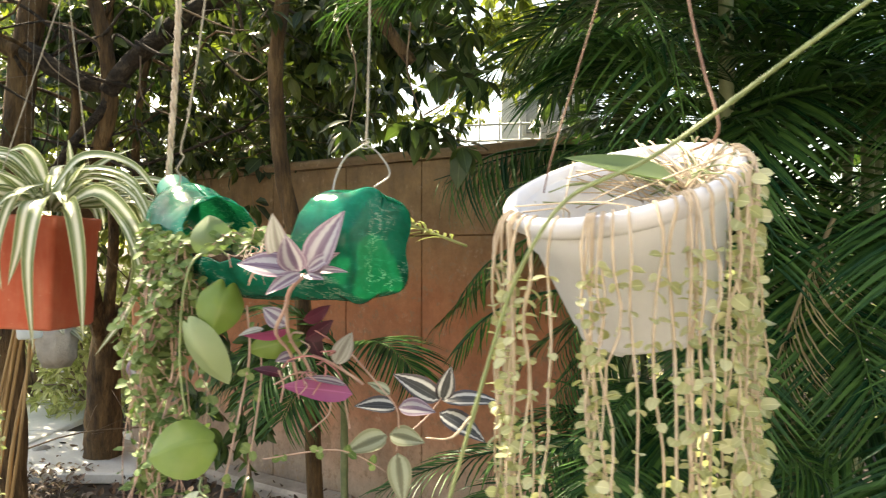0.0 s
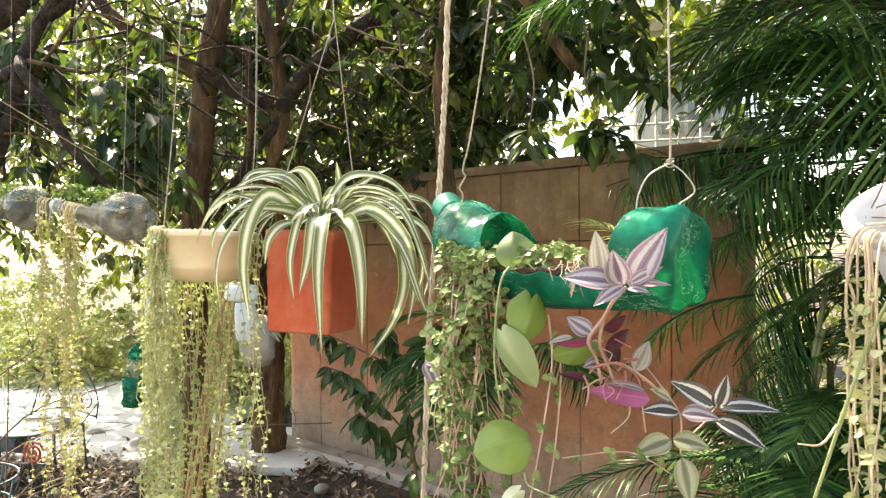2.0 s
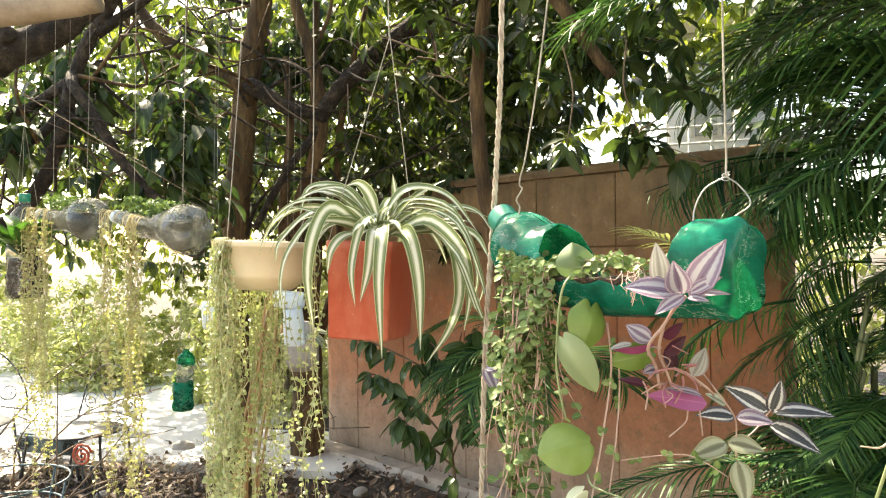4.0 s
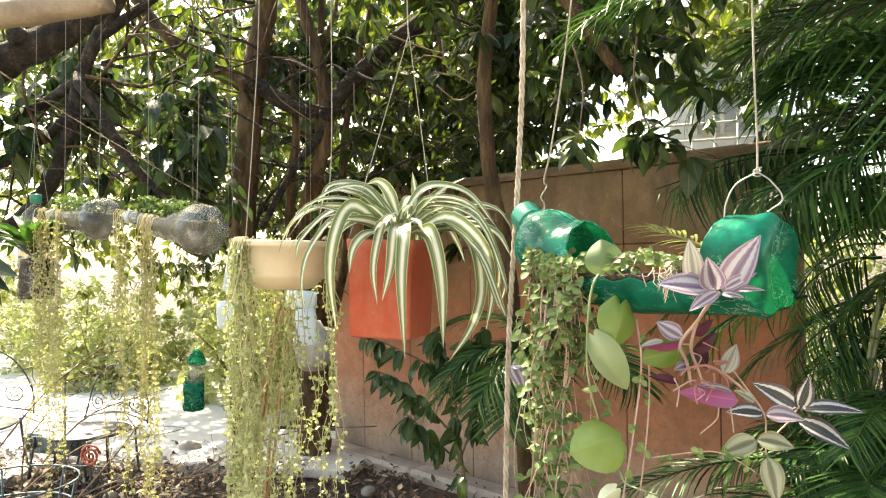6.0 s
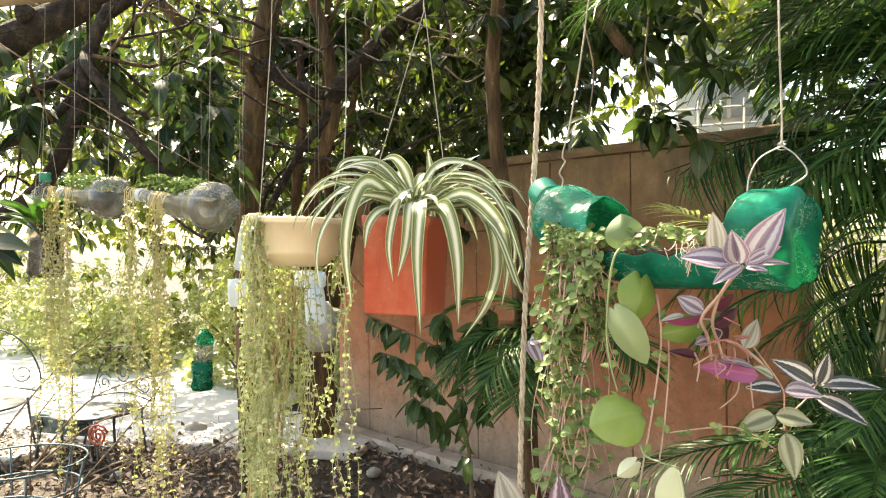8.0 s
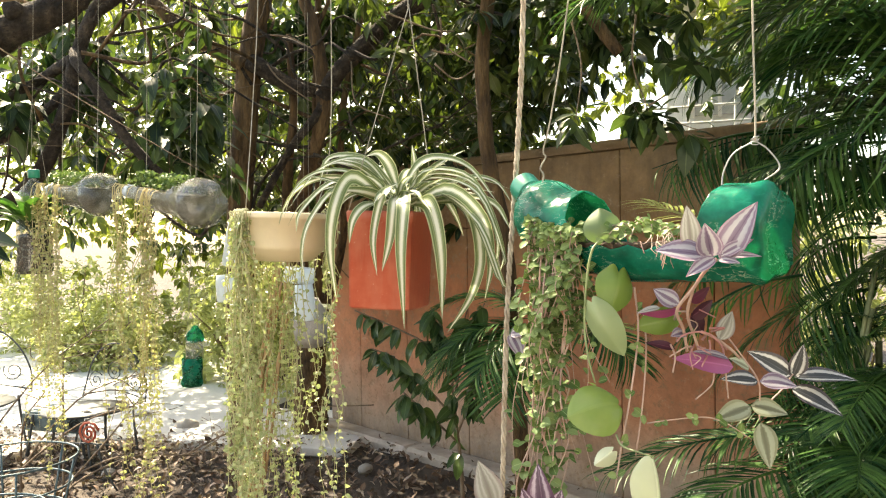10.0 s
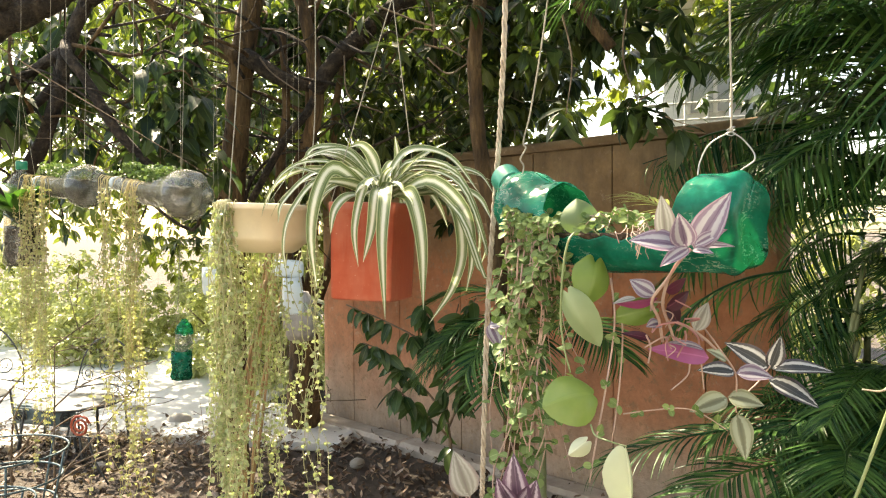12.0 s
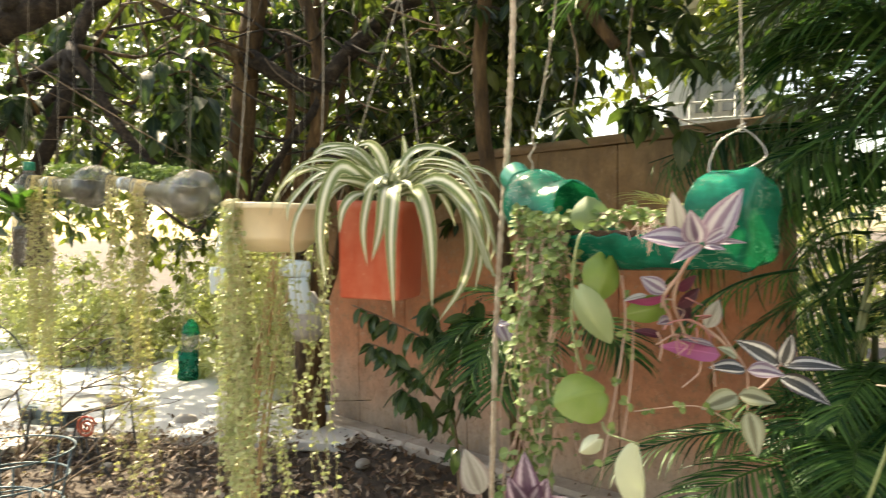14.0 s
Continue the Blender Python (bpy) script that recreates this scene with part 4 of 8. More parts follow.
oak = tree_a()
side_shoots(oak, 15, [(-2.08, 3.64, 1.7), (-2.0, 3.65, 2.2), (-1.9, 3.67, 2.6), (-2.5, 3.53, 2.55)], 22, 1.0)
hanging_roots(oak, (-1.85, 2.75, 2.75), 9, 16)
fork = tree_b()
lianas(fork)
side_shoots(fork, 17, [(-1.61, 3.6, 1.9), (-1.65, 3.59, 2.4), (-1.4, 3.58, 2.2), (-1.0, 3.66, 2.6), (-1.75, 4.0, 1.9)], 26, 0.9)
lean = tree_c()
side_shoots(lean, 18, [(-2.5, 2.71, 1.75), (-2.41, 2.73, 2.05), (-2.25, 2.76, 2.4), (-2.1, 2.68, 1.7), (-2.9, 2.62, 1.5)], 30, 0.9, 0.003, 0.010)
tree_d()

log = Build()
tube(log, bend([(-3.6, 1.45, 1.05), (-2.9, 1.65, 1.42), (-2.369, 1.801, 1.717), (-2.263, 1.83, 1.797), (-2.051, 1.89, 1.939), (-1.857, 1.943, 2.045), (-1.734, 1.978, 2.152), (-1.3, 2.1, 2.5)], 60), (0.072, 0.038), 14, 0.10)
stub = Build()
tube(stub, bend([(-2.055, 1.547, 1.968), (-1.818, 1.595, 1.978), (-1.622, 1.634, 2.001), (-1.50, 1.658, 2.018)], 18), (0.038, 0.034), 16, 0.07)
solo("sawn_log", stub, M_LOG, "pale sawn log end wedged above the bough", "log")
bough = thing("bough", (-3.6, 1.45, 1.05), "thick rough grey-brown bough reaching over the hanging bottles", "branch")
part("limb", log, M_BARK_DARK, bough)
crown(bough, 33, [(9, (-2.15, 1.55, 1.66), (-1.82, 1.85, 2.0))], M_TREE_LEAF_DARK, 0.40, (0.08, 0.13), 0.7, 8)
side_shoots(bough, 20, [(-2.37, 1.8, 1.75), (-2.05, 1.89, 1.97), (-1.85, 1.94, 2.08)], 7, 0.5, 0.003, 0.007)
for k, (x, y, z) in enumerate(((-2.30, 1.75, 1.72), (-2.12, 1.80, 1.86), (-1.95, 1.86, 2.02))):
    b = Build()
    lathe(b, [(0.0, 0.012), (0.016, 0.010), (0.026, 0.0), (0.032, -0.014), (0.03, -0.03)], 14, pose(x, y, z, 75, 12 * k, 30 * k), wobble=lambda q, h, a: q * (1 + 0.12 * math.sin(3 * a)))
    part("knot", b, M_BARK_DARK, bough)


def woods(name, seed, n, lo, hi, mat_, label, length=(0.12, 0.22), slim=0.4):
    """Far foliage: stems with whorls of leaves."""
    rng = np.random.default_rng(seed)
    b = Build()
    clusters(b, rng, cloud_places(rng, n, lo, hi, max(6, n // 25), 0.4), 9, length, slim, 0.4)
    return solo(name, b, mat_, label, "foliage", kind="stuff")


woods("far_trees", 21, 1500, (-9.5, 8.5, 1.5), (-0.5, 11.0, 5.0), M_SUNLIT_FAR_LEAF, "sunlit trees behind the garden")
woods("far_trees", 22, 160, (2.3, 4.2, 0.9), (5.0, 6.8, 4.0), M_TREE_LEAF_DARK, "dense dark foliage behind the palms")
woods("far_trees", 23, 380, (-1.8, 6.0, 2.2), (-0.9, 8.0, 4.6), M_SUNLIT_FAR_LEAF, "sunlit trees behind the garden")
woods("far_trees", 24, 520, (-6.5, 6.2, 1.55), (-1.1, 7.6, 4.2), M_SUNLIT_FAR_LEAF, "sunlit trees behind the garden", (0.10, 0.18))
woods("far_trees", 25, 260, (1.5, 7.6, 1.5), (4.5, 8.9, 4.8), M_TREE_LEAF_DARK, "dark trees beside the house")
woods("far_trees", 26, 330, (-0.6, 7.2, 3.25), (2.6, 8.6, 5.0), M_SUNLIT_FAR_LEAF, "sunlit trees behind the garden")

woods("far_trees", 30, 260, (-4.6, 5.5, 1.7), (-0.8, 6.6, 4.0), M_SUNLIT_FAR_LEAF, "sunlit trees behind the garden", (0.10, 0.17))
woods("far_trees", 31, 110, (-3.7, 4.9, 1.0), (-2.0, 5.6, 1.85), M_SUNLIT_FAR_LEAF, "sunlit leaves hanging behind the vines", (0.06, 0.11))
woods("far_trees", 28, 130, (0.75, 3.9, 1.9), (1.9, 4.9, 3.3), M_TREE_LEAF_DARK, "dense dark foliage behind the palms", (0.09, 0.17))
# This layer's shade is given by the darker leaf colour.
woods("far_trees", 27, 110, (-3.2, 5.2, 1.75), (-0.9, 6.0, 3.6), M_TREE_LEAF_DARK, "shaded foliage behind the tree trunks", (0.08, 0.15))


def hedge(at, size, seed, n):
    rng = np.random.default_rng(seed)
    h = thing("bush", at, "leafy yellow-green garden bush in full sun", "bush", "garden bushes")
    b = Build()
    u = rng.normal(0, 1, (n, 3))
    u /= np.linalg.norm(u, axis=1, keepdims=True)
    u[:, 2] = np.abs(u[:, 2])
    c = np.array(at) + u * np.array(size) * rng.uniform(0.55, 1.05, (n, 1))
    clusters(b, rng, c, 8, (0.05, 0.10), 0.45, 0.1, "oval")
    for i in range(14):
        tw = Build()
        tube(tw, bend([Vector(at), Vector(at) + (Vector(c[i]) - Vector(at)) * 0.5 + Vector((0, 0, 0.1)), c[i]], 5), (0.015, 0.005), 5)
        part("stem", tw, M_TWIG, h)
    part("leaves", b, M_SUNLIT_BUSH_LEAF, h, kind="stuff")
    return h


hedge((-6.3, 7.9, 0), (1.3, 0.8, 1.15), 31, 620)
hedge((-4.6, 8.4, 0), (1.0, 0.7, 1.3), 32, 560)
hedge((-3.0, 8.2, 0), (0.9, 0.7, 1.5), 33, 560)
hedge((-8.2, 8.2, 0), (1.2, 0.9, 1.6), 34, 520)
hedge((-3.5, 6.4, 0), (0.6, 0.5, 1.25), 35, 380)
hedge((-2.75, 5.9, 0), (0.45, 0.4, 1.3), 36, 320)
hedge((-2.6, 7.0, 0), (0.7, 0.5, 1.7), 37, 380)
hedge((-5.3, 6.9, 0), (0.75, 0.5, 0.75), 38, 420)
# Two bushes added beyond the wall's end as bright flecks between the fronds.
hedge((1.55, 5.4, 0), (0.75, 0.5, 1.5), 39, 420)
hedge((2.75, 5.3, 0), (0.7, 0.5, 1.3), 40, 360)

# ---- palms ----
LEAFLET = blade("leaflet", 4, 0.7, 0.35)


def frond(palm, name, base, way, length, sag, rng, leaflets=35, leaf_len=0.34, material=None, rise=0.35, along=None):
    """An arching rachis with two ranks of narrow leaflets."""
    base, way = Vector(base), Vector(way).normalized()
    pts, p, d = [], base.copy(), way.copy()
    n = 16
    for i in range(n + 1):
        pts.append(p.copy())
        p = p + d * (length / n)
        d = (d + Vector((0, 0, -sag / n))).normalized()
    if along:
        pts = bend(along, n)
    b = Build()
    tube(b, pts, (0.010 * min(1, leaf_len / 0.3), 0.0018), 5)
    P, W, U, L = [], [], [], []
    for i in range(leaflets):
        t = 0.14 + 0.85 * i / leaflets
        k = min(int(t * n), n - 1)
        q = pts[k].lerp(pts[k + 1], t * n - k)
        d = (pts[k + 1] - pts[k]).normalized()
        s = d.cross(Vector((0, 0, 1)))
        s = s.normalized() if s.length > 1e-3 else Vector((1, 0, 0))
        u = s.cross(d)
        ll = leaf_len * (0.45 + 0.75 * math.sin(math.pi * min(1, 0.12 + t * 0.86)) ** 0.8) * rng.uniform(0.88, 1.1)
        for sign in (-1, 1):
            w = s * sign * math.cos(0.75 * t) + d * (0.5 + 0.7 * t) + u * rise + Vector((rng.uniform(-0.08, 0.08), rng.uniform(-0.08, 0.08), rng.uniform(-0.15, 0.08)))
            P.append(q), W.append(w), U.append(u + s * sign * -0.3), L.append(ll)
    scatter(b, LEAFLET, P, W, U, L, [0.040 * l + 0.0028 for l in L])
    return part(name, b, material or M_PALM_LEAF, palm)


def combed_frond(palm, line, ranks, leaflets, leaf_len, seed):
    """A frond whose two ranks of leaflets each turn from one way at its base to another at its tip."""
    rng = random.Random(seed)
    n = 16
    pts = bend(line, n)
    b = Build()
    tube(b, pts, (0.006, 0.0015), 5)
    P, W, U, L = [], [], [], []
    for i in range(leaflets):
        t = (i + 0.5) / leaflets
        k = min(int(t * n), n - 1)
        q = pts[k].lerp(pts[k + 1], t * n - k)
        for start, stop, long in ranks:
            w = Vector(start).lerp(Vector(stop), t) + Vector((rng.gauss(0, 0.07), rng.gauss(0, 0.07), rng.gauss(0, 0.06)))
            P.append(q), W.append(w), L.append(leaf_len * long * (0.6 + 0.45 * math.sin(math.pi * (0.15 + 0.75 * t))) * rng.uniform(0.85, 1.1))
            U.append(Vector((rng.gauss(0, 0.25), -0.6 + rng.gauss(0, 0.25), 0.8)))
    scatter(b, LEAFLET, P, W, U, L, [0.036 * l + 0.0028 for l in L])
    return part("frond", b, M_PALM_LEAF, palm)


def palm_stem(palm, pts, r):
    path = bend(pts, 40)
    b = Build()
    tube(b, path, [r * (1.10 if i % 6 == 0 else 1.0) for i in range(41)], 10)
    return part("stem", b, M_PALM_STEM, palm, "ringed green-grey cane")


def palm(at, canes, fronds, seed, label, reach=(1.0, 1.5), toward=None, heights=(0.9, 2.2), leaf_len=0.34):
    rng = random.Random(seed)
    t = thing("palm", at, label, "palm", "areca palms")
    tops = []
    for i in range(canes):
        a = rng.uniform(0, 6.28)
        h = rng.uniform(*heights)
        foot = Vector(at) + Vector((math.cos(a), math.sin(a), 0)) * rng.uniform(0.02, 0.16)
        top = foot + Vector((math.cos(a) * 0.15 * h, math.sin(a) * 0.15 * h, h))
        palm_stem(t, [foot, foot.lerp(top, 0.5) + Vector((0.02, 0, 0)), top], rng.uniform(0.014, 0.024))
        tops.append(top)
    for i in range(fronds):
        top = tops[i % canes]
        a = rng.uniform(0, 6.28) if toward is None else toward + rng.gauss(0, 0.9)
        el = rng.uniform(0.25, 1.2)
        frond(t, "frond", top, (math.cos(a) * math.cos(el), math.sin(a) * math.cos(el), math.sin(el)), rng.uniform(*reach), rng.uniform(1.0, 1.9), rng, leaf_len=leaf_len)
    return t


palm((1.45, 2.85, 0), 7, 15, 41, "tall clump of areca palm with arching dark green fronds", toward=3.6, heights=(1.0, 2.4))
palm((1.9, 2.0, 0), 5, 22, 42, "tall clump of areca palm with arching dark green fronds", toward=3.0, heights=(0.8, 2.0))
palm((2.3, 3.4, 0), 6, 16, 43, "tall clump of areca palm with arching dark green fronds", toward=3.8, heights=(1.2, 2.6))
palm((3.1, 2.4, 0), 5, 13, 47, "tall clump of areca palm with arching dark green fronds", toward=3.3, heights=(1.2, 2.4))


def low_palm():
    """Young palm fronds spreading low before the wall."""
    t = thing("palm", (0.62, 2.55, 0), "low areca palm with spreading feathery fronds before the wall", "palm", "areca palms")
    rng = random.Random(44)
    foot = Vector((0.62, 2.55, 0))
    palm_stem(t, [foot, foot + Vector((0, 0, 0.3)), foot + Vector((0.01, 0, 0.62))], 0.02)
    for top, way, length, sag in (
            ((0.60, 2.5, 0.62), (-0.95, -0.2, 0.22), 0.85, 0.7), ((0.6, 2.5, 0.55), (-0.8, -0.5, 0.2), 0.75, 0.7), ((0.62, 2.5, 0.6), (-0.3, -0.8, 0.4), 0.5, 0.9),
            ((0.62, 2.5, 0.7), (0.4, -0.8, 0.5), 0.8, 1.1)):
        frond(t, "frond", top, way, length, sag, rng, 34, 0.22)
    for k in range(5):
        b = Build()
        a = 2.2 + 0.45 * k
        tube(b, bend([foot + Vector((0, 0, 0.45)), foot + Vector((0.02 * math.cos(a), -0.04, 0.6 + 0.07 * k)), (0.62 + 0.008 * k, 2.5, 0.7 + 0.12 * k)], 8), 0.008, 6)
        part("leaf_stalk", b, M_PALM_STEM, t)
    return t


low_palm()


def young_palm():
    t = thing("palm", (-0.42, 3.2, 0), "small young palm with drooping dark fronds by the wall", "palm", "areca palms")
    rng = random.Random(45)
    palm_stem(t, [(-0.42, 3.2, 0), (-0.42, 3.18, 0.4), (-0.41, 3.12, 0.85)], 0.016)
    top = (-0.41, 3.1, 0.86)
    for way, length, sag in (((-0.75, -0.35, 0.6), 0.62, 1.9), ((-0.9, -0.2, 0.25), 0.6, 1.3), ((-0.5, -0.7, 0.5), 0.55, 1.7), ((0.5, -0.5, 0.5), 0.5, 1.6), ((-0.3, -0.7, 0.1), 0.5, 1.2), ((-0.6, 0.0, 0.9), 0.6, 1.9)):
        frond(t, "frond", top, way, length, sag, rng, 40, 0.24)
    return t


young_palm()


def pole_palm():
    t = thing("palm", (0.871, 2.3, 0), "single pale palm cane with wide feathery fronds", "palm", "areca palms")
    palm_stem(t, [(0.88, 2.32, 0), (0.872, 2.3, 1.2), (0.871, 2.3, 2.0), (0.86, 2.3, 2.6)], 0.023)
    rng = random.Random(46)
    for top, way, length, sag in (
            ((0.866, 2.3, 2.10), (-0.85, -0.25, 0.30), 1.20, 0.95), ((0.866, 2.3, 2.20), (-0.9, -0.05, 0.22), 1.25, 0.9), ((0.868, 2.3, 2.3), (-0.4, -0.75, 0.3), 1.0, 1.1),
            ((0.868, 2.3, 2.35), (0.6, -0.6, 0.5), 1.1, 1.3), ((0.868, 2.3, 2.3), (-0.75, -0.5, 0.15), 1.1, 0.8), ((0.868, 2.3, 2.3), (-0.95, 0.25, 0.35), 1.2, 1.1),
            ((0.868, 2.3, 2.0), (-0.7, 0.2, 0.35), 0.9, 1.5), ((0.868, 2.3, 1.9), (0.3, -0.8, 0.45), 0.9, 1.4), ((0.868, 2.3, 1.95), (0.75, -0.3, 0.45), 1.0, 1.5), ((0.868, 2.3, 1.7), (0.55, -0.65, 0.3), 0.9, 1.2)):
        frond(t, "frond", top, way, length, sag, rng, 34, 0.33)
    for top, way, length, sag in (((1.25, 2.35, 2.05), (-0.9, -0.15, 0.12), 1.1, 0.5), ((1.3, 2.3, 1.85), (-0.9, -0.05, 0.2), 1.1, 0.7), ((1.3, 2.2, 2.2), (-0.85, -0.3, 0.0), 1.1, 0.4), ((1.2, 2.4, 1.6), (-0.8, -0.3, 0.3), 0.9, 0.9)):
        frond(t, "frond", top, way, length, sag, rng, 32, 0.30)
    for line, leaf_len, rise in (
            ([(0.717, 2.417, 1.445), (0.531, 2.332, 1.514), (0.350, 2.247, 1.523), (0.169, 2.212, 1.469)], 0.26, -0.2),
            ([(0.530, 2.791, 1.682), (0.358, 2.708, 1.669), (0.172, 2.621, 1.628), (0.010, 2.539, 1.520)], 0.28, -0.6)):
        frond(t, "frond", line[0], (0, 0, 1), 1, 0, rng, 26, leaf_len, None, rise, along=line)
    for line, leaf_len in (
            ([(0.767, 2.531, 1.777), (0.557, 2.391, 1.866), (0.387, 2.359, 1.906), (0.232, 2.330, 1.858)], 0.30),
            ([(0.887, 2.756, 1.638), (0.735, 2.728, 1.740), (0.562, 2.696, 1.765), (0.367, 2.659, 1.701)], 0.30),
            ([(1.047, 2.993, 2.042), (0.758, 2.940, 2.156), (0.529, 2.897, 2.141), (0.298, 2.853, 2.041)], 0.34),
            ([(0.655, 2.102, 1.652), (0.569, 2.087, 1.791), (0.452, 2.066, 1.855), (0.303, 2.038, 1.844)], 0.30)):
        frond(t, "frond", line[0], (0, 0, 1), 1, 0, rng, 36, leaf_len, None, 0.1, along=line)
    for line, leaf_len, rise in (
            ([(0.70, 2.70, 1.66), (0.443, 2.691, 1.660), (0.248, 2.655, 1.632), (-0.031, 2.602, 1.539)], 0.20, -0.5),
            ([(0.764, 2.642, 1.520), (0.556, 2.600, 1.587), (0.420, 2.575, 1.605), (0.300, 2.553, 1.570)], 0.20, -0.3)):
        frond(t, "frond", line[0], (0, 0, 1), 1, 0, rng, 30, leaf_len, None, rise, along=line)
    # fronds seen edge-on, combed by their own weight
    combed_frond(t, [(0.575, 2.483, 2.001), (0.422, 2.332, 1.891), (0.305, 2.208, 1.777)], ((((-0.93, -0.33, 0.14)), ((-0.80, -0.26, -0.55)), 1.0), (((0.10, -0.08, -0.99)), ((-0.32, -0.16, -0.93)), 0.75)), 22, 0.26, 1)
    combed_frond(t, [(0.439, 1.999, 2.078), (0.568, 1.993, 1.903), (0.626, 1.984, 1.724), (0.651, 1.989, 1.536)], ((((-0.90, -0.28, -0.34)), ((-0.64, -0.22, -0.74)), 1.0), (((0.96, 0.18, -0.22)), ((0.68, 0.13, -0.72)), 0.9)), 20, 0.33, 2)
    combed_frond(t, [(0.679, 2.300, 1.574), (0.498, 2.215, 1.558), (0.376, 2.161, 1.522), (0.291, 2.125, 1.450)], ((((-0.10, -0.12, -0.99)), ((0.11, -0.08, -0.99)), 1.0), (((-0.97, -0.19, 0.14)), ((-0.87, -0.16, -0.47)), 0.7)), 20, 0.22, 3)
    combed_frond(t, [(0.567, 2.431, 1.569), (0.383, 2.366, 1.534), (0.240, 2.318, 1.483)], ((((-0.94, -0.18, -0.30)), ((-0.87, -0.16, -0.47)), 1.0), (((-0.94, -0.18, 0.29)), ((-0.98, -0.19, -0.03)), 0.9)), 16, 0.14, 4)
    combed_frond(t, [(0.445, 2.399, 1.401), (0.294, 2.355, 1.345), (0.148, 2.310, 1.264), (0.068, 2.288, 1.177)], ((((-0.87, -0.02, -0.49)), ((-0.48, -0.01, -0.88)), 0.9), (((0.11, 0.01, -0.99)), ((-0.09, 0.00, -1.00)), 1.0)), 22, 0.17, 5)
    combed_frond(t, [(0.420, 2.449, 1.171), (0.268, 2.415, 1.144), (0.137, 2.371, 1.083), (0.046, 2.348, 0.986)], ((((-0.96, -0.03, -0.27)), ((-0.70, -0.02, -0.71)), 0.9), (((-0.09, 0.00, -1.00)), ((-0.28, -0.00, -0.96)), 0.9)), 22, 0.16, 6)
    # fronds that hang before the wall's end
    for line in (
            [(0.660, 2.517, 1.615), (0.503, 2.486, 1.593), (0.361, 2.457, 1.551), (0.227, 2.430, 1.474)],
            [(0.698, 2.625, 1.477), (0.572, 2.600, 1.465), (0.442, 2.573, 1.410), (0.339, 2.552, 1.301)],
            [(0.736, 2.731, 1.288), (0.605, 2.705, 1.279), (0.489, 2.682, 1.205), (0.411, 2.665, 1.084)],
            [(0.696, 2.619, 1.118), (0.589, 2.598, 1.095), (0.477, 2.575, 1.035), (0.374, 2.553, 0.923)],
            [(0.676, 2.562, 0.965), (0.552, 2.538, 0.943), (0.443, 2.515, 0.874), (0.342, 2.494, 0.773)],):
        frond(t, "frond", line[0], (0, 0, 1), 1, 0, rng, 25, 0.20, None, -0.7, along=line)
        frond(t, "frond", line[0], (0, 0, 1), 1, 0, rng, 16, 0.17, None, 0.1, along=[Vector(p) + Vector((0.05, 0.12, 0.05)) for p in line])
    # Frond tips look sunlit only through the paler leaf material.
    frond(t, "frond", (0, 0, 0), (0, 0, 1), 1, 0, rng, 14, 0.10, M_SUNLIT_BUSH_LEAF, 0.4, along=[(0.050, 1.578, 1.306), (-0.024, 1.544, 1.334), (-0.084, 1.512, 1.356), (-0.131, 1.493, 1.372)])
    frond(t, "dry_frond", (1.02, 1.95, 1.38), (-0.35, 0.1, -0.9), 0.55, 0.3, rng, 26, 0.22, M_PALM_DRY, 0.0)
    return t


pole_palm()


def wide_palm():
    """Fronds that reach across before the house and the wall's end."""
    t = thing("palm", (1.25, 2.75, 0), "broad areca palm with feathery mid-green fronds", "palm", "areca palms")
    rng = random.Random(48)
    tops = []
    for k in range(4):
        foot = Vector((1.2 + 0.08 * k, 2.75 + 0.05 * (k % 2), 0))
        top = foot + Vector((-0.06 + 0.04 * k, -0.05, 1.1 + 0.25 * k))
        palm_stem(t, [foot, foot.lerp(top, 0.5), top], 0.018)
        tops.append(top)
    short = (0, 1, 8, 16)
    for i in range(20):
        a = radians(rng.uniform(165, 275))
        el = radians(rng.uniform(5, 62))
        frond(t, "frond", tops[i % 4], (math.cos(a) * math.cos(el), math.sin(a) * math.cos(el), math.sin(el)), rng.uniform(0.85, 1.25) * (0.55 if i in short else 1), rng.uniform(0.9, 1.6), rng, 42, rng.uniform(0.24, 0.34) * (0.5 if i in short else 1))
    return t


wide_palm()


def fine_palm():
    """A young palm clump with many short, finely divided fronds."""
    t = thing("palm", (0.72, 2.62, 0), "bushy young palm with many fine dark green fronds", "palm", "areca palms")
    rng = random.Random(50)
    tops = []
    for k in range(5):
        foot = Vector((0.66 + 0.05 * k, 2.58 + 0.06 * (k % 2), 0))
        top = foot + Vector((-0.03 + 0.02 * k, -0.03, 0.7 + 0.24 * k))
        palm_stem(t, [foot, foot.lerp(top, 0.5), top], 0.011)
        tops.append(top)
    short = (2, 3, 6, 17, 18, 21, 23)
    for i in range(32):
        a = radians(rng.uniform(170, 300))
        el = radians(rng.uniform(-15, 55))
        base = tops[i % 5] + Vector((0, 0, rng.uniform(-0.35, 0.05)))
        frond(t, "frond", base, (math.cos(a) * math.cos(el), math.sin(a) * math.cos(el), math.sin(el)), rng.uniform(0.35, 0.62) * (0.45 if i in short else 1), rng.uniform(0.8, 1.8), rng, 34, rng.uniform(0.13, 0.22) * (0.6 if i in short else 1))
    return t


fine_palm()


def thicket():
    """Narrow drooping leaves of many young palms, too many to tell apart."""
    rng = np.random.default_rng(49)
    b = Build()
    c = cloud_places(rng, 110, (0.75, 2.15, 0.25), (1.45, 2.85, 1.25), 14, 0.45)
    clusters(b, rng, c, 9, (0.12, 0.30), 0.07, 0.35)
    return solo("palm_thicket", b, M_PALM_LEAF, "dense tangle of narrow dark palm leaves before the wall", "foliage", kind="stuff")


thicket()

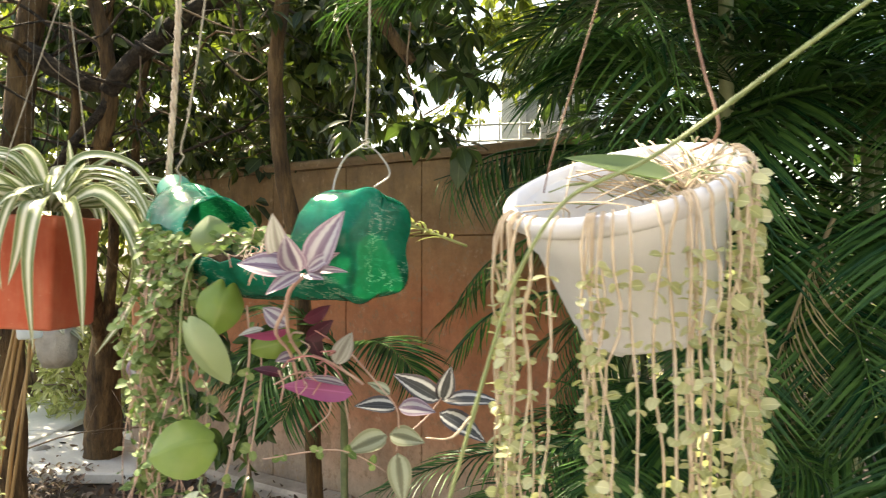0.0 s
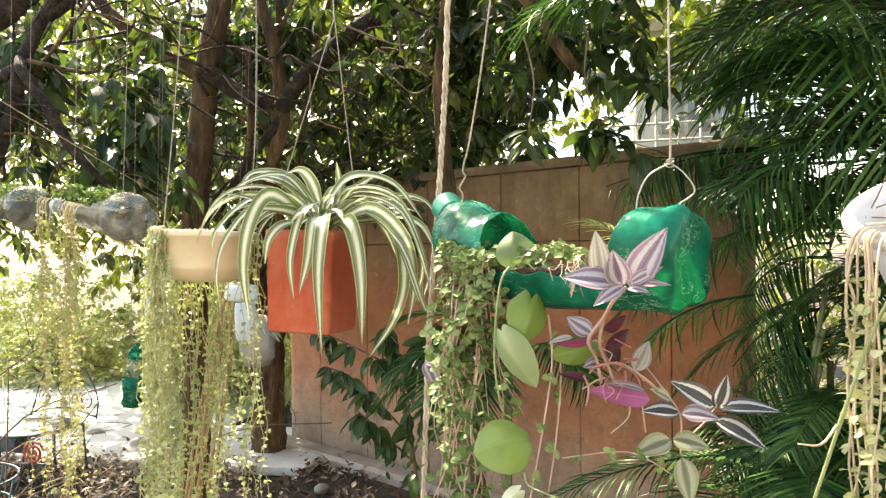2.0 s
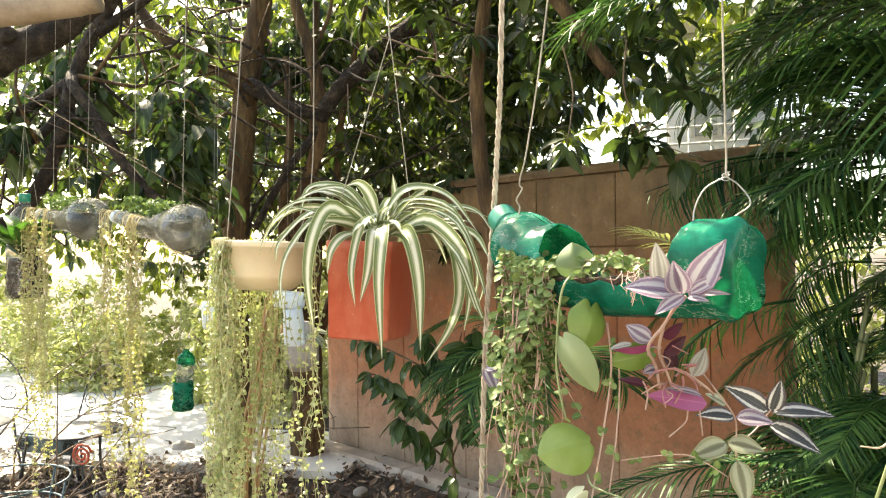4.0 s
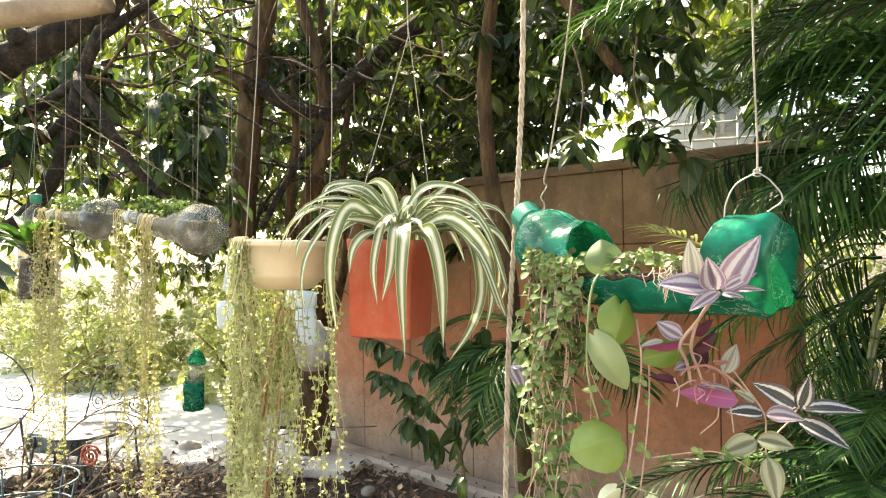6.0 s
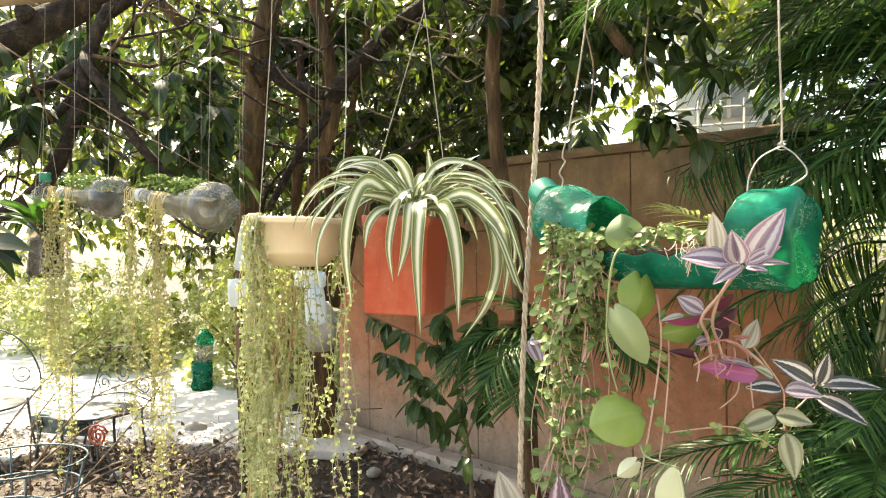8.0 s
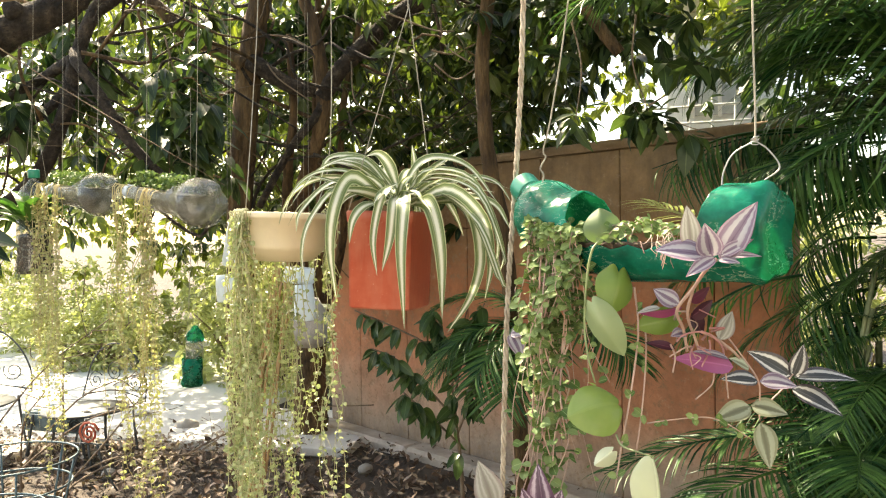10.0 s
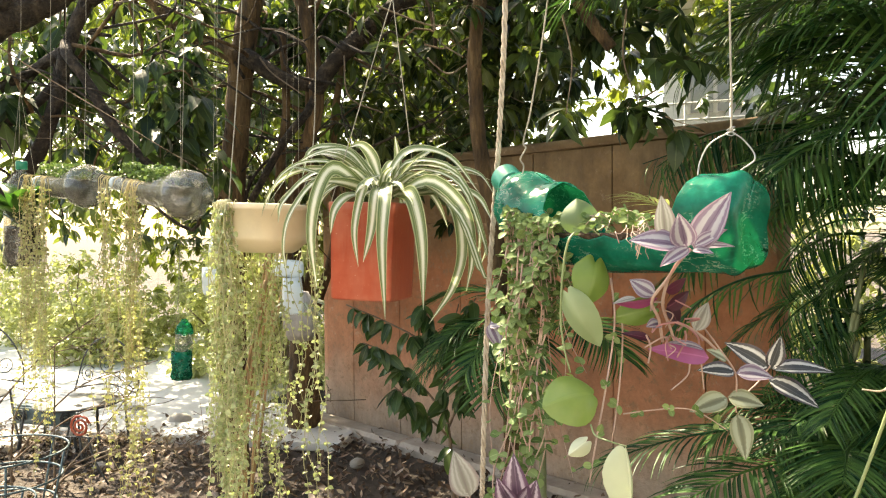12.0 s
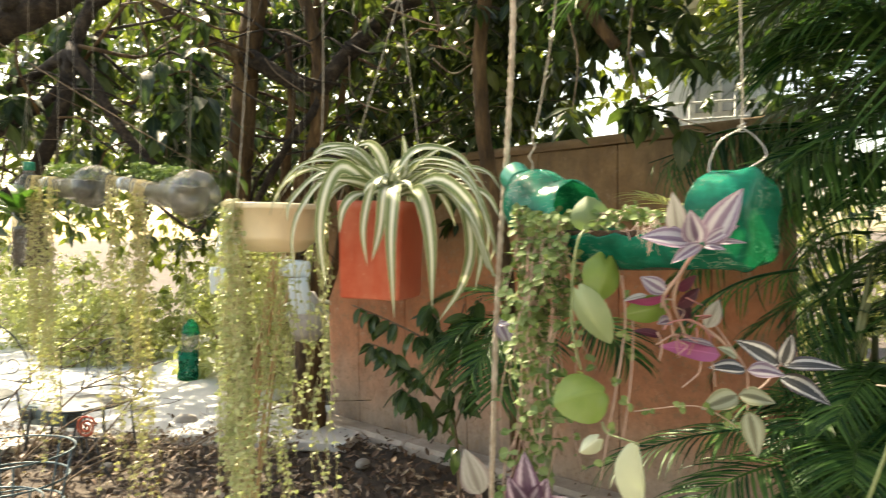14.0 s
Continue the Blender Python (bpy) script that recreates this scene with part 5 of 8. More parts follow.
# ---- hanging pots and bottles ----


def string(points, r=0.0006, material=None, label="thin pale string holding up a hanging planter", name="string"):
    b = Build()
    tube(b, bend(points, max(8, 4 * len(points))), r, 5)
    return solo(name, b, material or M_STRING, label, "string", "hanging strings")


def wire_part(owner, points, r=0.0012, material=None, label=""):
    b = Build()
    tube(b, bend(points, max(8, 5 * len(points))), r, 6)
    return part("hanger_wire", b, material or M_WIRE, owner, label)


ROUND = blade("round", 4, 0.9, 0.55)
ROUND_FLAT = blade("round", 5, 0.45, 0.25)


def hanging_stems(rng, roots, fall, wander=0.012, n=12, start_out=None):
    """Stems that spill over a rim and hang down: lists of places."""
    lines = []
    for r in roots:
        r = Vector(r)
        length = rng.uniform(*fall)
        drift = Vector((rng.uniform(-1, 1), rng.uniform(-1, 1), 0)) * wander
        out = start_out(r) if start_out else Vector((0, 0, 0))
        pts = [r, r + out + Vector((0, 0, -0.006))]
        for i in range(1, n + 1):
            t = i / n
            pts.append(r + out * 1.1 + drift * t + Vector((rng.gauss(0, wander * 0.3), rng.gauss(0, wander * 0.3), -length * t)))
        lines.append(bend(pts, n * 2))
    return lines


def trailing_plant(name, seed, roots, fall, stem_r, leaf, every, stem_mat, leaf_mat_, label, category="trailing plant", out=None, bare=0.0, wander=0.012, flat=0.6, side=(0, -0.5, 0.7), shape=None):
    rng = random.Random(seed)
    t = thing(name, roots[0], label, category, "trailing plants")
    lb = Build()
    P, W, U, L = [], [], [], []
    for line in hanging_stems(rng, roots, fall, wander, start_out=out):
        sb = Build()
        tube(sb, line, (stem_r * rng.uniform(0.8, 1.25), stem_r * 0.45), 4)
        part("stem", sb, stem_mat, t)
        total = sum((b_ - a_).length for a_, b_ in zip(line, line[1:]))
        s = bare * total
        while s < total * 0.995:
            u = s / total * (len(line) - 1)
            k = min(int(u), len(line) - 2)
            q = line[k].lerp(line[k + 1], u - k)
            a = rng.uniform(0, 6.28)
            for sign in ((1, -1) if rng.random() < 0.75 else (1,)):
                d = Vector((math.cos(a) * sign, math.sin(a) * sign, rng.uniform(-0.7, 0.45)))
                P.append(q), W.append(d), L.append(rng.uniform(*leaf))
                U.append(Vector(side) + Vector((rng.gauss(0, flat), rng.gauss(0, flat), rng.gauss(0, flat))))
            s += every * rng.uniform(0.5, 1.6)
    scatter(lb, shape or ROUND, P, W, U, L, [l * rng.uniform(0.75, 0.95) for l in L])
    part("leaves", lb, leaf_mat_, t, kind="stuff")
    return t


# white pot, tipped towards the viewer
POT_W = Matrix.Translation((0.140, 0.592, 1.352)) @ pose(0, 0, 0, 17, -16, 0)


def white_pot():
    t = thing("hanging_pot", (0.14, 0.59, 1.3), "tilted white plastic hanging pot with a thick rim", "flower pot", "hanging planters")
    b = Build()
    lathe(b, [(0.0, -0.124), (0.054, -0.124), (0.0575, -0.120), (0.0585, -0.108), (0.0615, -0.104), (0.0765, -0.036), (0.0795, -0.033), (0.084, -0.010), (0.084, -0.004),
              (0.0815, -0.004), (0.078, -0.02), (0.073, -0.04), (0.057, -0.114), (0.0, -0.114)], 56, POT_W)
    part("body", b, M_WHITE_POT, t)
    rim = Build()
    lathe(rim, [(0.0835, -0.012), (0.0885, -0.012), (0.0925, -0.009), (0.0945, -0.003), (0.0945, 0.001), (0.092, 0.004), (0.088, 0.005), (0.0845, 0.003), (0.082, -0.004), (0.0815, -0.011), (0.0835, -0.012)], 64, POT_W)
    part("rim", rim, M_WHITE_POT, t, "rolled white rim")
    for k in range(5):
        foot = Build()
        a = 2 * math.pi * k / 5
        box(foot, (0.018, 0.012, 0.012), POT_W @ pose(0.038 * math.cos(a), 0.038 * math.sin(a), -0.127, 0, 0, math.degrees(a)), 0.003)
        part("foot", foot, M_WHITE_POT, t)
    soil = Build()
    lathe(soil, [(0.0, -0.046), (0.03, -0.044), (0.055, -0.048), (0.0675, -0.052)], 40, POT_W, wobble=lambda r, z, a: r)
    part("soil", soil, M_SOIL, t, "dark potting soil with dry stems")
    wire_part(t, [POT_W @ Vector((0.070, 0.050, -0.004)), (0.206, 0.56, 1.387), (0.202, 0.58, 1.44), (0.197, 0.60, 1.50), (0.188, 0.63, 1.62), (0.17, 0.66, 2.2)], 0.0012, M_RUST_WIRE, "rusty brown hanger wire")
    wire_part(t, [POT_W @ Vector((-0.052, 0.066, -0.012)), (0.092, 0.63, 1.379), (0.112, 0.635, 1.445), (0.133, 0.64, 1.513), (0.160, 0.645, 1.62), (0.17, 0.66, 2.2)], 0.0007, M_RUST_WIRE, "rusty brown hanger wire")
    return t


white_pot()


def strap_leaf(owner, pts, width, material, name="leaf", lift=(0, -0.3, 1), fold=0.35, n=16, label="", shape="blade"):
    """A long arching leaf along a bent line, with a fold along the midrib."""
    line = bend(pts, n)
    b = Build()
    verts, uv, faces = [], [], []
    up = Vector(lift)
    for i, p in enumerate(line):
        d = (line[min(i + 1, n)] - line[max(i - 1, 0)]).normalized()
        s = d.cross(up)
        s = s.normalized() if s.length > 0.05 else d.cross(Vector((1, 0, 0))).normalized()
        nrm = s.cross(d).normalized()
        up = (nrm + Vector(lift) * 0.15).normalized()
        w = max(SHAPES[shape](i / n), 0.01) * width
        for u in (-1, -0.5, 0, 0.5, 1):
            verts.append(p + s * u * w + nrm * abs(u) ** 1.5 * w * fold)
            uv.append(((u + 1) / 2, i / n))
    for i in range(n):
        for j in range(4):
            faces.append((i * 5 + j, i * 5 + j + 1, (i + 1) * 5 + j + 1, (i + 1) * 5 + j))
    b.add(verts, faces, uv)
    return part(name, b, material, owner, label)


def white_pot_plant():
    rng = random.Random(51)
    roots, leafy = [], []
    # stems leave the rim in bundles; those at one end carry most of the leaves
    for at_, n, wide in ((-2.95, 8, 0.10), (-2.55, 4, 0.12), (-2.05, 7, 0.07), (-1.62, 2, 0.10), (-1.40, 5, 0.06), (-1.15, 2, 0.06), (-0.80, 3, 0.06)):
        for i in range(n):
            a = rng.gauss(at_, wide)
            roots.append(POT_W @ Vector((0.090 * math.cos(a), 0.090 * math.sin(a), 0.007)))
    for at_, n, wide in ((-0.50, 4, 0.08), (-0.15, 5, 0.08), (0.25, 2, 0.12), (-1.0, 2, 0.10)):
        for i in range(n):
            a = rng.gauss(at_, wide)
            leafy.append(POT_W @ Vector((0.090 * math.cos(a), 0.090 * math.sin(a), 0.007)))
    centre = POT_W @ Vector((0, 0, 0))
    t = trailing_plant("trailing_vine", 52, roots, (0.30, 0.46), 0.0013, (0.006, 0.012), 0.017, M_VINE_STEM, M_VINE_PALE,
                       "long straw-coloured stems with small round pale green leaves", out=lambda r: (r - centre).normalized() * 0.009 + Vector((0, 0, 0.001)), bare=0.18, wander=0.009, flat=0.55, side=(0.0, -0.25, 1.0), shape=ROUND_FLAT)
    trailing_plant("trailing_vine", 53, leafy, (0.26, 0.46), 0.0014, (0.008, 0.0145), 0.0125, M_VINE_STEM, M_VINE_PALE,
                   "leafy pale green strands hanging down one side of the white pot", out=lambda r: (r - centre).normalized() * 0.010 + Vector((0, 0, 0.001)), bare=0.12, wander=0.012, flat=0.55, side=(0.0, -0.25, 1.0), shape=ROUND_FLAT)
    for i in range(130):
        a, c = rng.gauss(0.1, 0.8), rng.gauss(0.0, 0.8)
        if i % 7 == 0:
            a, c = rng.uniform(0, 6.28), rng.uniform(0, 6.28)
        p = POT_W @ Vector((0.066 * math.cos(a), 0.066 * math.sin(a), rng.uniform(-0.045, -0.022)))
        q = POT_W @ Vector((0.088 * math.cos(c), 0.088 * math.sin(c), rng.uniform(0.004, 0.012)))
        if i % 3:
            q = POT_W @ Vector((0.08 * math.cos(a + 0.8), 0.08 * math.sin(a + 0.8), rng.uniform(-0.02, 0.0)))
        over = Build()
        tube(over, bend([p, p.lerp(q, 0.5) + Vector((rng.gauss(0, 0.008), rng.gauss(0, 0.008), rng.uniform(0.0, 0.012))), q], 8), 0.0008, 4)
        part("stem", over, M_GREEN_STEM if i % 5 == 0 else M_VINE_STEM, t)
    climber = thing("climber_stem", (0.1, 0.52, 1.3), "long thick green climber stem slanting across the white pot", "plant stem")
    b = Build()
    line = bend([(0.46, 0.33, 1.60), (0.24, 0.42, 1.44), (0.167, 0.46, 1.383), (0.131, 0.487, 1.357), (0.085, 0.497, 1.335), (0.060, 0.51, 1.30), (0.044, 0.53, 1.258), (0.027, 0.54, 1.198), (0.005, 0.55, 1.117), (-0.02, 0.56, 1.03)], 60)
    tube(b, line, [0.0014 * (1.3 if i % 12 == 0 else 1) for i in range(61)], 8)
    part("stem", b, M_GREEN_STEM, climber)
    b = Build()
    tube(b, bend([(0.020, 0.543, 1.178), (0.006, 0.535, 1.165), (-0.012, 0.53, 1.166)], 8), (0.0012, 0.0006), 5)
    part("aerial_root", b, M_VINE_STEM, climber)
    strap_leaf(t, [POT_W @ Vector((0.045, 0.0, -0.012)), POT_W @ Vector((0.01, 0.022, 0.002)), POT_W @ Vector((-0.030, 0.045, 0.022))], 0.034, M_HEART_DULL, "leaf", (0, -0.6, 1), 0.5, label="single broad grey-green leaf lying in the pot", shape="lance")


white_pot_plant()

# green bottle, lying on its side, opened along the top
AXIS = bend([(-0.340, 0.951, 1.371), (-0.317, 0.918, 1.347), (-0.282, 0.876, 1.312), (-0.232, 0.831, 1.306), (-0.145, 0.771, 1.304), (-0.093, 0.734, 1.304), (-0.057, 0.710, 1.303)], 60)


def sweep_rings(line, radii, seg, lobes=None):
    rings = []
    n = len(line)
    for i, p in enumerate(line):
        d = (line[min(i + 1, n - 1)] - line[max(i - 1, 0)]).normalized()
        side = d.cross(Vector((0, 0, 1))).normalized()
        up = side.cross(d)
        ring = []
        for k in range(seg):
            a = 2 * math.pi * k / seg
            r = radii[i] * (lobes(i, a) if lobes else 1)
            ring.append(p + (side * math.cos(a) + up * math.sin(a)) * r)
        rings.append(ring)
    return rings


def green_bottle():
    t = thing("bottle_planter", (-0.2, 0.8, 1.25), "green plastic bottle on its side, cut open as a planter", "bottle planter", "hanging planters")
    n, seg = 60, 64
    prof = [(0, 0.0135), (5, 0.0135), (5, 0.0155), (6, 0.018), (7, 0.027), (9, 0.040), (12, 0.049), (16, 0.0525), (23, 0.0535), (30, 0.0535), (31, 0.0575), (38, 0.0590), (44, 0.0590), (46, 0.0575), (50, 0.0555), (55, 0.0560), (57, 0.0560), (58, 0.0545), (59, 0.051), (60, 0.044)]
    radii = [float(np.interp(i, [a for a, r in prof], [r for a, r in prof])) for i in range(n + 1)]

    def lobes(i, a):
        dent = 1 + 0.022 * noise.noise((2.2 * math.cos(a), 2.2 * math.sin(a), i * 0.13)) * (i > 14) + 0.012 * math.sin(3 * a + i * 0.35) * (i > 18)
        if i < 22:
            dent *= 1 - 0.10 * max(0.0, math.sin(a)) * min(1.0, (22 - i) / 12) * (i > 6)
        if i > 34:
            dent *= 1 - 0.045 * math.cos(4 * a) * min(1.0, (i - 34) / 6)
        if i > 54:
            return dent * (1 + 0.13 * (i - 54) / 6 * math.cos(5 * (a - 0.1)))
        return dent

    verts, faces = [], []
    for i, p in enumerate(AXIS):
        d = (AXIS[min(i + 1, n)] - AXIS[max(i - 1, 0)]).normalized()
        side = d.cross(Vector((0, 0, 1))).normalized()
        up = side.cross(d)
        if i < 36:
            gap = 106 * min(1.0, max(0.0, (i - 25.5) / 4)) ** 0.5
        else:
            gap = 106 * min(1.0, max(0.0, (49.6 - i) / 5)) ** 0.8
        gap += 3 * math.sin(i * 1.7) * (gap > 60)
        for k in range(seg + 1):
            a = radians(90 + gap + (360 - 2 * gap) * k / seg)
            r = radii[i] * lobes(i, a)
            verts.append(p + (side * math.cos(a) + up * math.sin(a)) * r)
    row = seg + 1
    for i in range(n):
        for k in range(seg):
            faces.append((i * row + k, (i + 1) * row + k, (i + 1) * row + k + 1, i * row + k + 1))
    end = len(verts)
    d = (AXIS[-1] - AXIS[-2]).normalized()
    verts.append(AXIS[-1] - d * 0.012)
    for k in range(0, seg, 2):
        faces.append((end, n * row + k + 2, n * row + k + 1, n * row + k))
    b = Build()
    b.add(verts, faces)
    body = part("body", b, M_GREEN_PET, t, "glossy dented green plastic")
    mod = body.modifiers.new("wall", "SOLIDIFY")
    mod.thickness, mod.offset = 0.0012, -1
    cap = Build()
    line = [AXIS[0].lerp(AXIS[6], u) for u in (-0.45, -0.4, -0.3, 0.55, 0.6)]
    path = bend(line, 8)
    ridged = sweep_rings(path, [0.0180, 0.0205, 0.0212, 0.0212, 0.0212, 0.0212, 0.0212, 0.0210, 0.0200], 60, lambda i, a: 1 + 0.012 * math.cos(30 * a))
    cv = [v for r in ridged for v in r]
    m = len(cv)
    cf = [(i * 60 + k, (i + 1) * 60 + k, (i + 1) * 60 + (k + 1) % 60, i * 60 + (k + 1) % 60) for i in range(8) for k in range(60)]
    cv += [path[0], path[-1]]
    cf += [(m, k, (k + 1) % 60, (k + 2) % 60) for k in range(0, 60, 2)]
    cap.add(cv, cf)
    part("cap", cap, M_GREEN_CAP, t, "ribbed green screw cap")
    ring = Build()
    p = AXIS[4]
    q = AXIS[5]
    tube(ring, [p, p.lerp(q, 0.5), q], 0.0200, 24)
    part("neck_ring", ring, M_GREEN_CAP, t)
    soil = Build()
    sr = sweep_rings(AXIS[20:52], [radii[i] * 0.94 for i in range(20, 52)], 24)
    sv, sf = [], []
    for r_i, r in enumerate(sr):
        for k, v in enumerate(r):
            c = AXIS[20 + r_i]
            top = c.z - 0.012 + 0.004 * noise.noise(Vector(v) * 60)
            sv.append((v.x, v.y, min(v.z, top)))
    for i in range(len(sr) - 1):
        for k in range(24):
            sf.append((i * 24 + k, (i + 1) * 24 + k, (i + 1) * 24 + (k + 1) % 24, i * 24 + (k + 1) % 24))
    soil.add(sv, sf)
    part("soil", soil, M_SOIL, t, "dark soil filling the bottle")
    knot = Vector((-0.0755, 0.732, 1.403))
    wire_part(t, [AXIS[49] + Vector((-0.012, 0, 0.050)), (-0.106, 0.742, 1.372), (-0.096, 0.740, 1.391), knot], 0.0009, M_WIRE)
    wire_part(t, [knot, (-0.062, 0.730, 1.392), (-0.052, 0.727, 1.372), AXIS[52] + Vector((0.014, 0.0, 0.050)), AXIS[52] + Vector((0.03, 0.02, 0.02))], 0.0009, M_WIRE)
    for k in range(3):
        wire_part(t, [knot + Vector((0.0042 * math.cos(c), 0.0042 * math.sin(c), 0.003 * k - 0.003 + 0.002 * math.sin(c + k))) for c in (0, 1.2, 2.4, 3.6, 4.8, 6.2)], 0.0006, M_WIRE)
    wire_part(t, [knot, (-0.0742, 0.735, 1.43), (-0.074, 0.74, 1.47), (-0.073, 0.752, 1.581), (-0.068, 0.79, 2.2)], 0.0011, M_STRING, "pale hanging string")
    wire_part(t, [(-0.316, 0.885, 1.366), (-0.312, 0.889, 1.385), (-0.3165, 0.889, 1.395), (-0.309, 0.891, 1.41), (-0.312, 0.89, 1.42), (-0.30, 0.887, 1.47), (-0.273, 0.877, 1.639), (-0.2, 0.86, 2.2)], 0.0011, M_STRING, "pale hanging string")
    return t


green_bottle()


def creeper():
    """Small-leaved creeper spilling over the bottle's edge."""
    rng = random.Random(61)
    roots = []
    for i in range(40):
        u = rng.uniform(18, 42)
        k = int(u)
        near = Vector((-0.5, -0.8, 0)) * (rng.uniform(-0.5, 0.9) if k > 26 else rng.uniform(0.9, 1.1)) * 0.05
        roots.append(AXIS[k] + near + Vector((rng.gauss(0, 0.006), rng.gauss(0, 0.006), 0.002 if k > 26 else -0.005)))
    t = thing("creeper", roots[0], "bushy small-leaved green creeper spilling from the green bottle", "trailing plant", "trailing plants")
    P, W, U, L = [], [], [], []

    def grow(line, every, leaf):
        sb = Build()
        tube(sb, line, (0.0009, 0.0005), 4)
        part("stem", sb, M_PINK_STEM, t)
        for a_, b_ in zip(line, line[1:]):
            for j in range(max(1, int((b_ - a_).length / every))):
                q = a_.lerp(b_, rng.random())
                P.append(q), L.append(rng.uniform(*leaf))
                W.append(Vector((rng.gauss(0, 1), rng.gauss(0, 1) - 0.3, rng.gauss(0, 0.6))))
                U.append(Vector((rng.gauss(0, 0.5), rng.gauss(0, 0.5) - 0.5, 0.8)))

    for r in roots:
        d = Vector((rng.uniform(-0.03, 0.03), rng.uniform(-0.04, 0.0), rng.uniform(-0.015, 0.012)))
        grow(bend([r, r + d * 0.5 + Vector((0, 0, 0.012)), r + d], 10), 0.0034, (0.007, 0.0125))
    for i in range(44):
        u = rng.gauss(23, 3.4)
        k = int(min(30, max(18, u)))
        r = AXIS[k] + Vector((-0.5, -0.82, 0)) * rng.uniform(0.046, 0.062) + Vector((0, 0, -0.004))
        fall = rng.choice([rng.uniform(0.04, 0.12), rng.uniform(0.06, 0.16), rng.uniform(0.14, 0.36)])
        dx = rng.uniform(-0.035, 0.04)
        pts = [r, r + Vector((-0.006, -0.012, 0.004)), r + Vector((dx * 0.4, -0.02, -fall * 0.35)), r + Vector((dx * 0.7 + rng.gauss(0, 0.014), -0.02 + rng.gauss(0, 0.014), -fall * 0.7)), r + Vector((dx + rng.gauss(0, 0.01), -0.015, -fall))]
        grow(bend(pts, 22), 0.0115 if fall > 0.16 else 0.0042, (0.0075, 0.0145))
    # long bare runners with pairs of larger leaves
    for i in range(15):
        r = AXIS[int(rng.uniform(18, 27))] + Vector((-0.5, -0.82, 0)) * rng.uniform(0.046, 0.066) + Vector((0, 0, -0.004))
        fall, dx = rng.uniform(0.20, 0.40), rng.uniform(-0.04, 0.03)
        pts = [r] + [r + Vector((dx * u + rng.gauss(0, 0.010), -0.02 + rng.gauss(0, 0.012), -fall * u)) for u in (0.15, 0.35, 0.6, 0.8, 1.0)]
        line = bend(pts, 26)
        sb = Build()
        tube(sb, line, (0.0013, 0.0008), 5)
        part("stem", sb, M_PINK_STEM, t)
        for q in line[4::3]:
            a = rng.uniform(0, 6.28)
            for turn in (0, 3.0, 1.5)[:rng.choice((2, 2, 3))]:
                P.append(q), L.append(rng.uniform(0.011, 0.018))
                W.append(Vector((math.cos(a + turn), math.sin(a + turn) - 0.2, rng.uniform(-0.6, 0.3))))
                U.append(Vector((rng.gauss(0, 0.4), rng.gauss(0, 0.4) - 0.5, 0.8)))
    lb = Build()
    scatter(lb, ROUND_FLAT, P, W, U, L, [l * 0.85 for l in L])
    part("leaves", lb, M_CREEPER, t, kind="stuff")


creeper()


def broad_leaf(base, tip, width, side, droop, fold, lobe=1.0, rows=18, cols=12):
    """A smooth heart-shaped leaf with two lobes at its base, arched along its length and rounded across."""
    base, tip = Vector(base), Vector(tip)
    d = (tip - base).normalized()
    s = d.cross(Vector(side)).normalized()
    up = s.cross(d)
    length = (tip - base).length
    verts, uv, faces = [], [], []
    for i in range(rows + 1):
        t = i / rows
        w = 0.5 * width * float(np.interp(t, (0, 0.08, 0.2, 0.34, 0.5, 0.65, 0.8, 0.9, 0.96, 1), (0.42 + 0.2 * lobe, 0.66 + 0.2 * lobe, 0.88 + 0.1 * lobe, 1.0, 1.0 - 0.04 * lobe, 0.89 - 0.08 * lobe, 0.66 - 0.1 * lobe, 0.42 - 0.08 * lobe, 0.22, 0.02)))
        for j in range(cols + 1):
            u = 2 * j / cols - 1
            back = -(0.05 + 0.13 * lobe) * length * (1 - t) ** 3 * (1 - (2 * abs(u) - 1) ** 2)
            arch = droop * 0.30 * length * math.sin(math.pi * t ** 0.8) - fold * 0.9 * abs(u) ** 1.35 * w + 0.08 * w * abs(u) * math.sin(6 * t + 3 * u)
            verts.append(base + d * (length * t + back) + s * u * w + up * arch)
            uv.append((j / cols, t))
    c = cols + 1
    for i in range(rows):
        for j in range(cols):
            faces.append((i * c + j, i * c + j + 1, (i + 1) * c + j + 1, (i + 1) * c + j))
    return Build().add(verts, faces, uv)


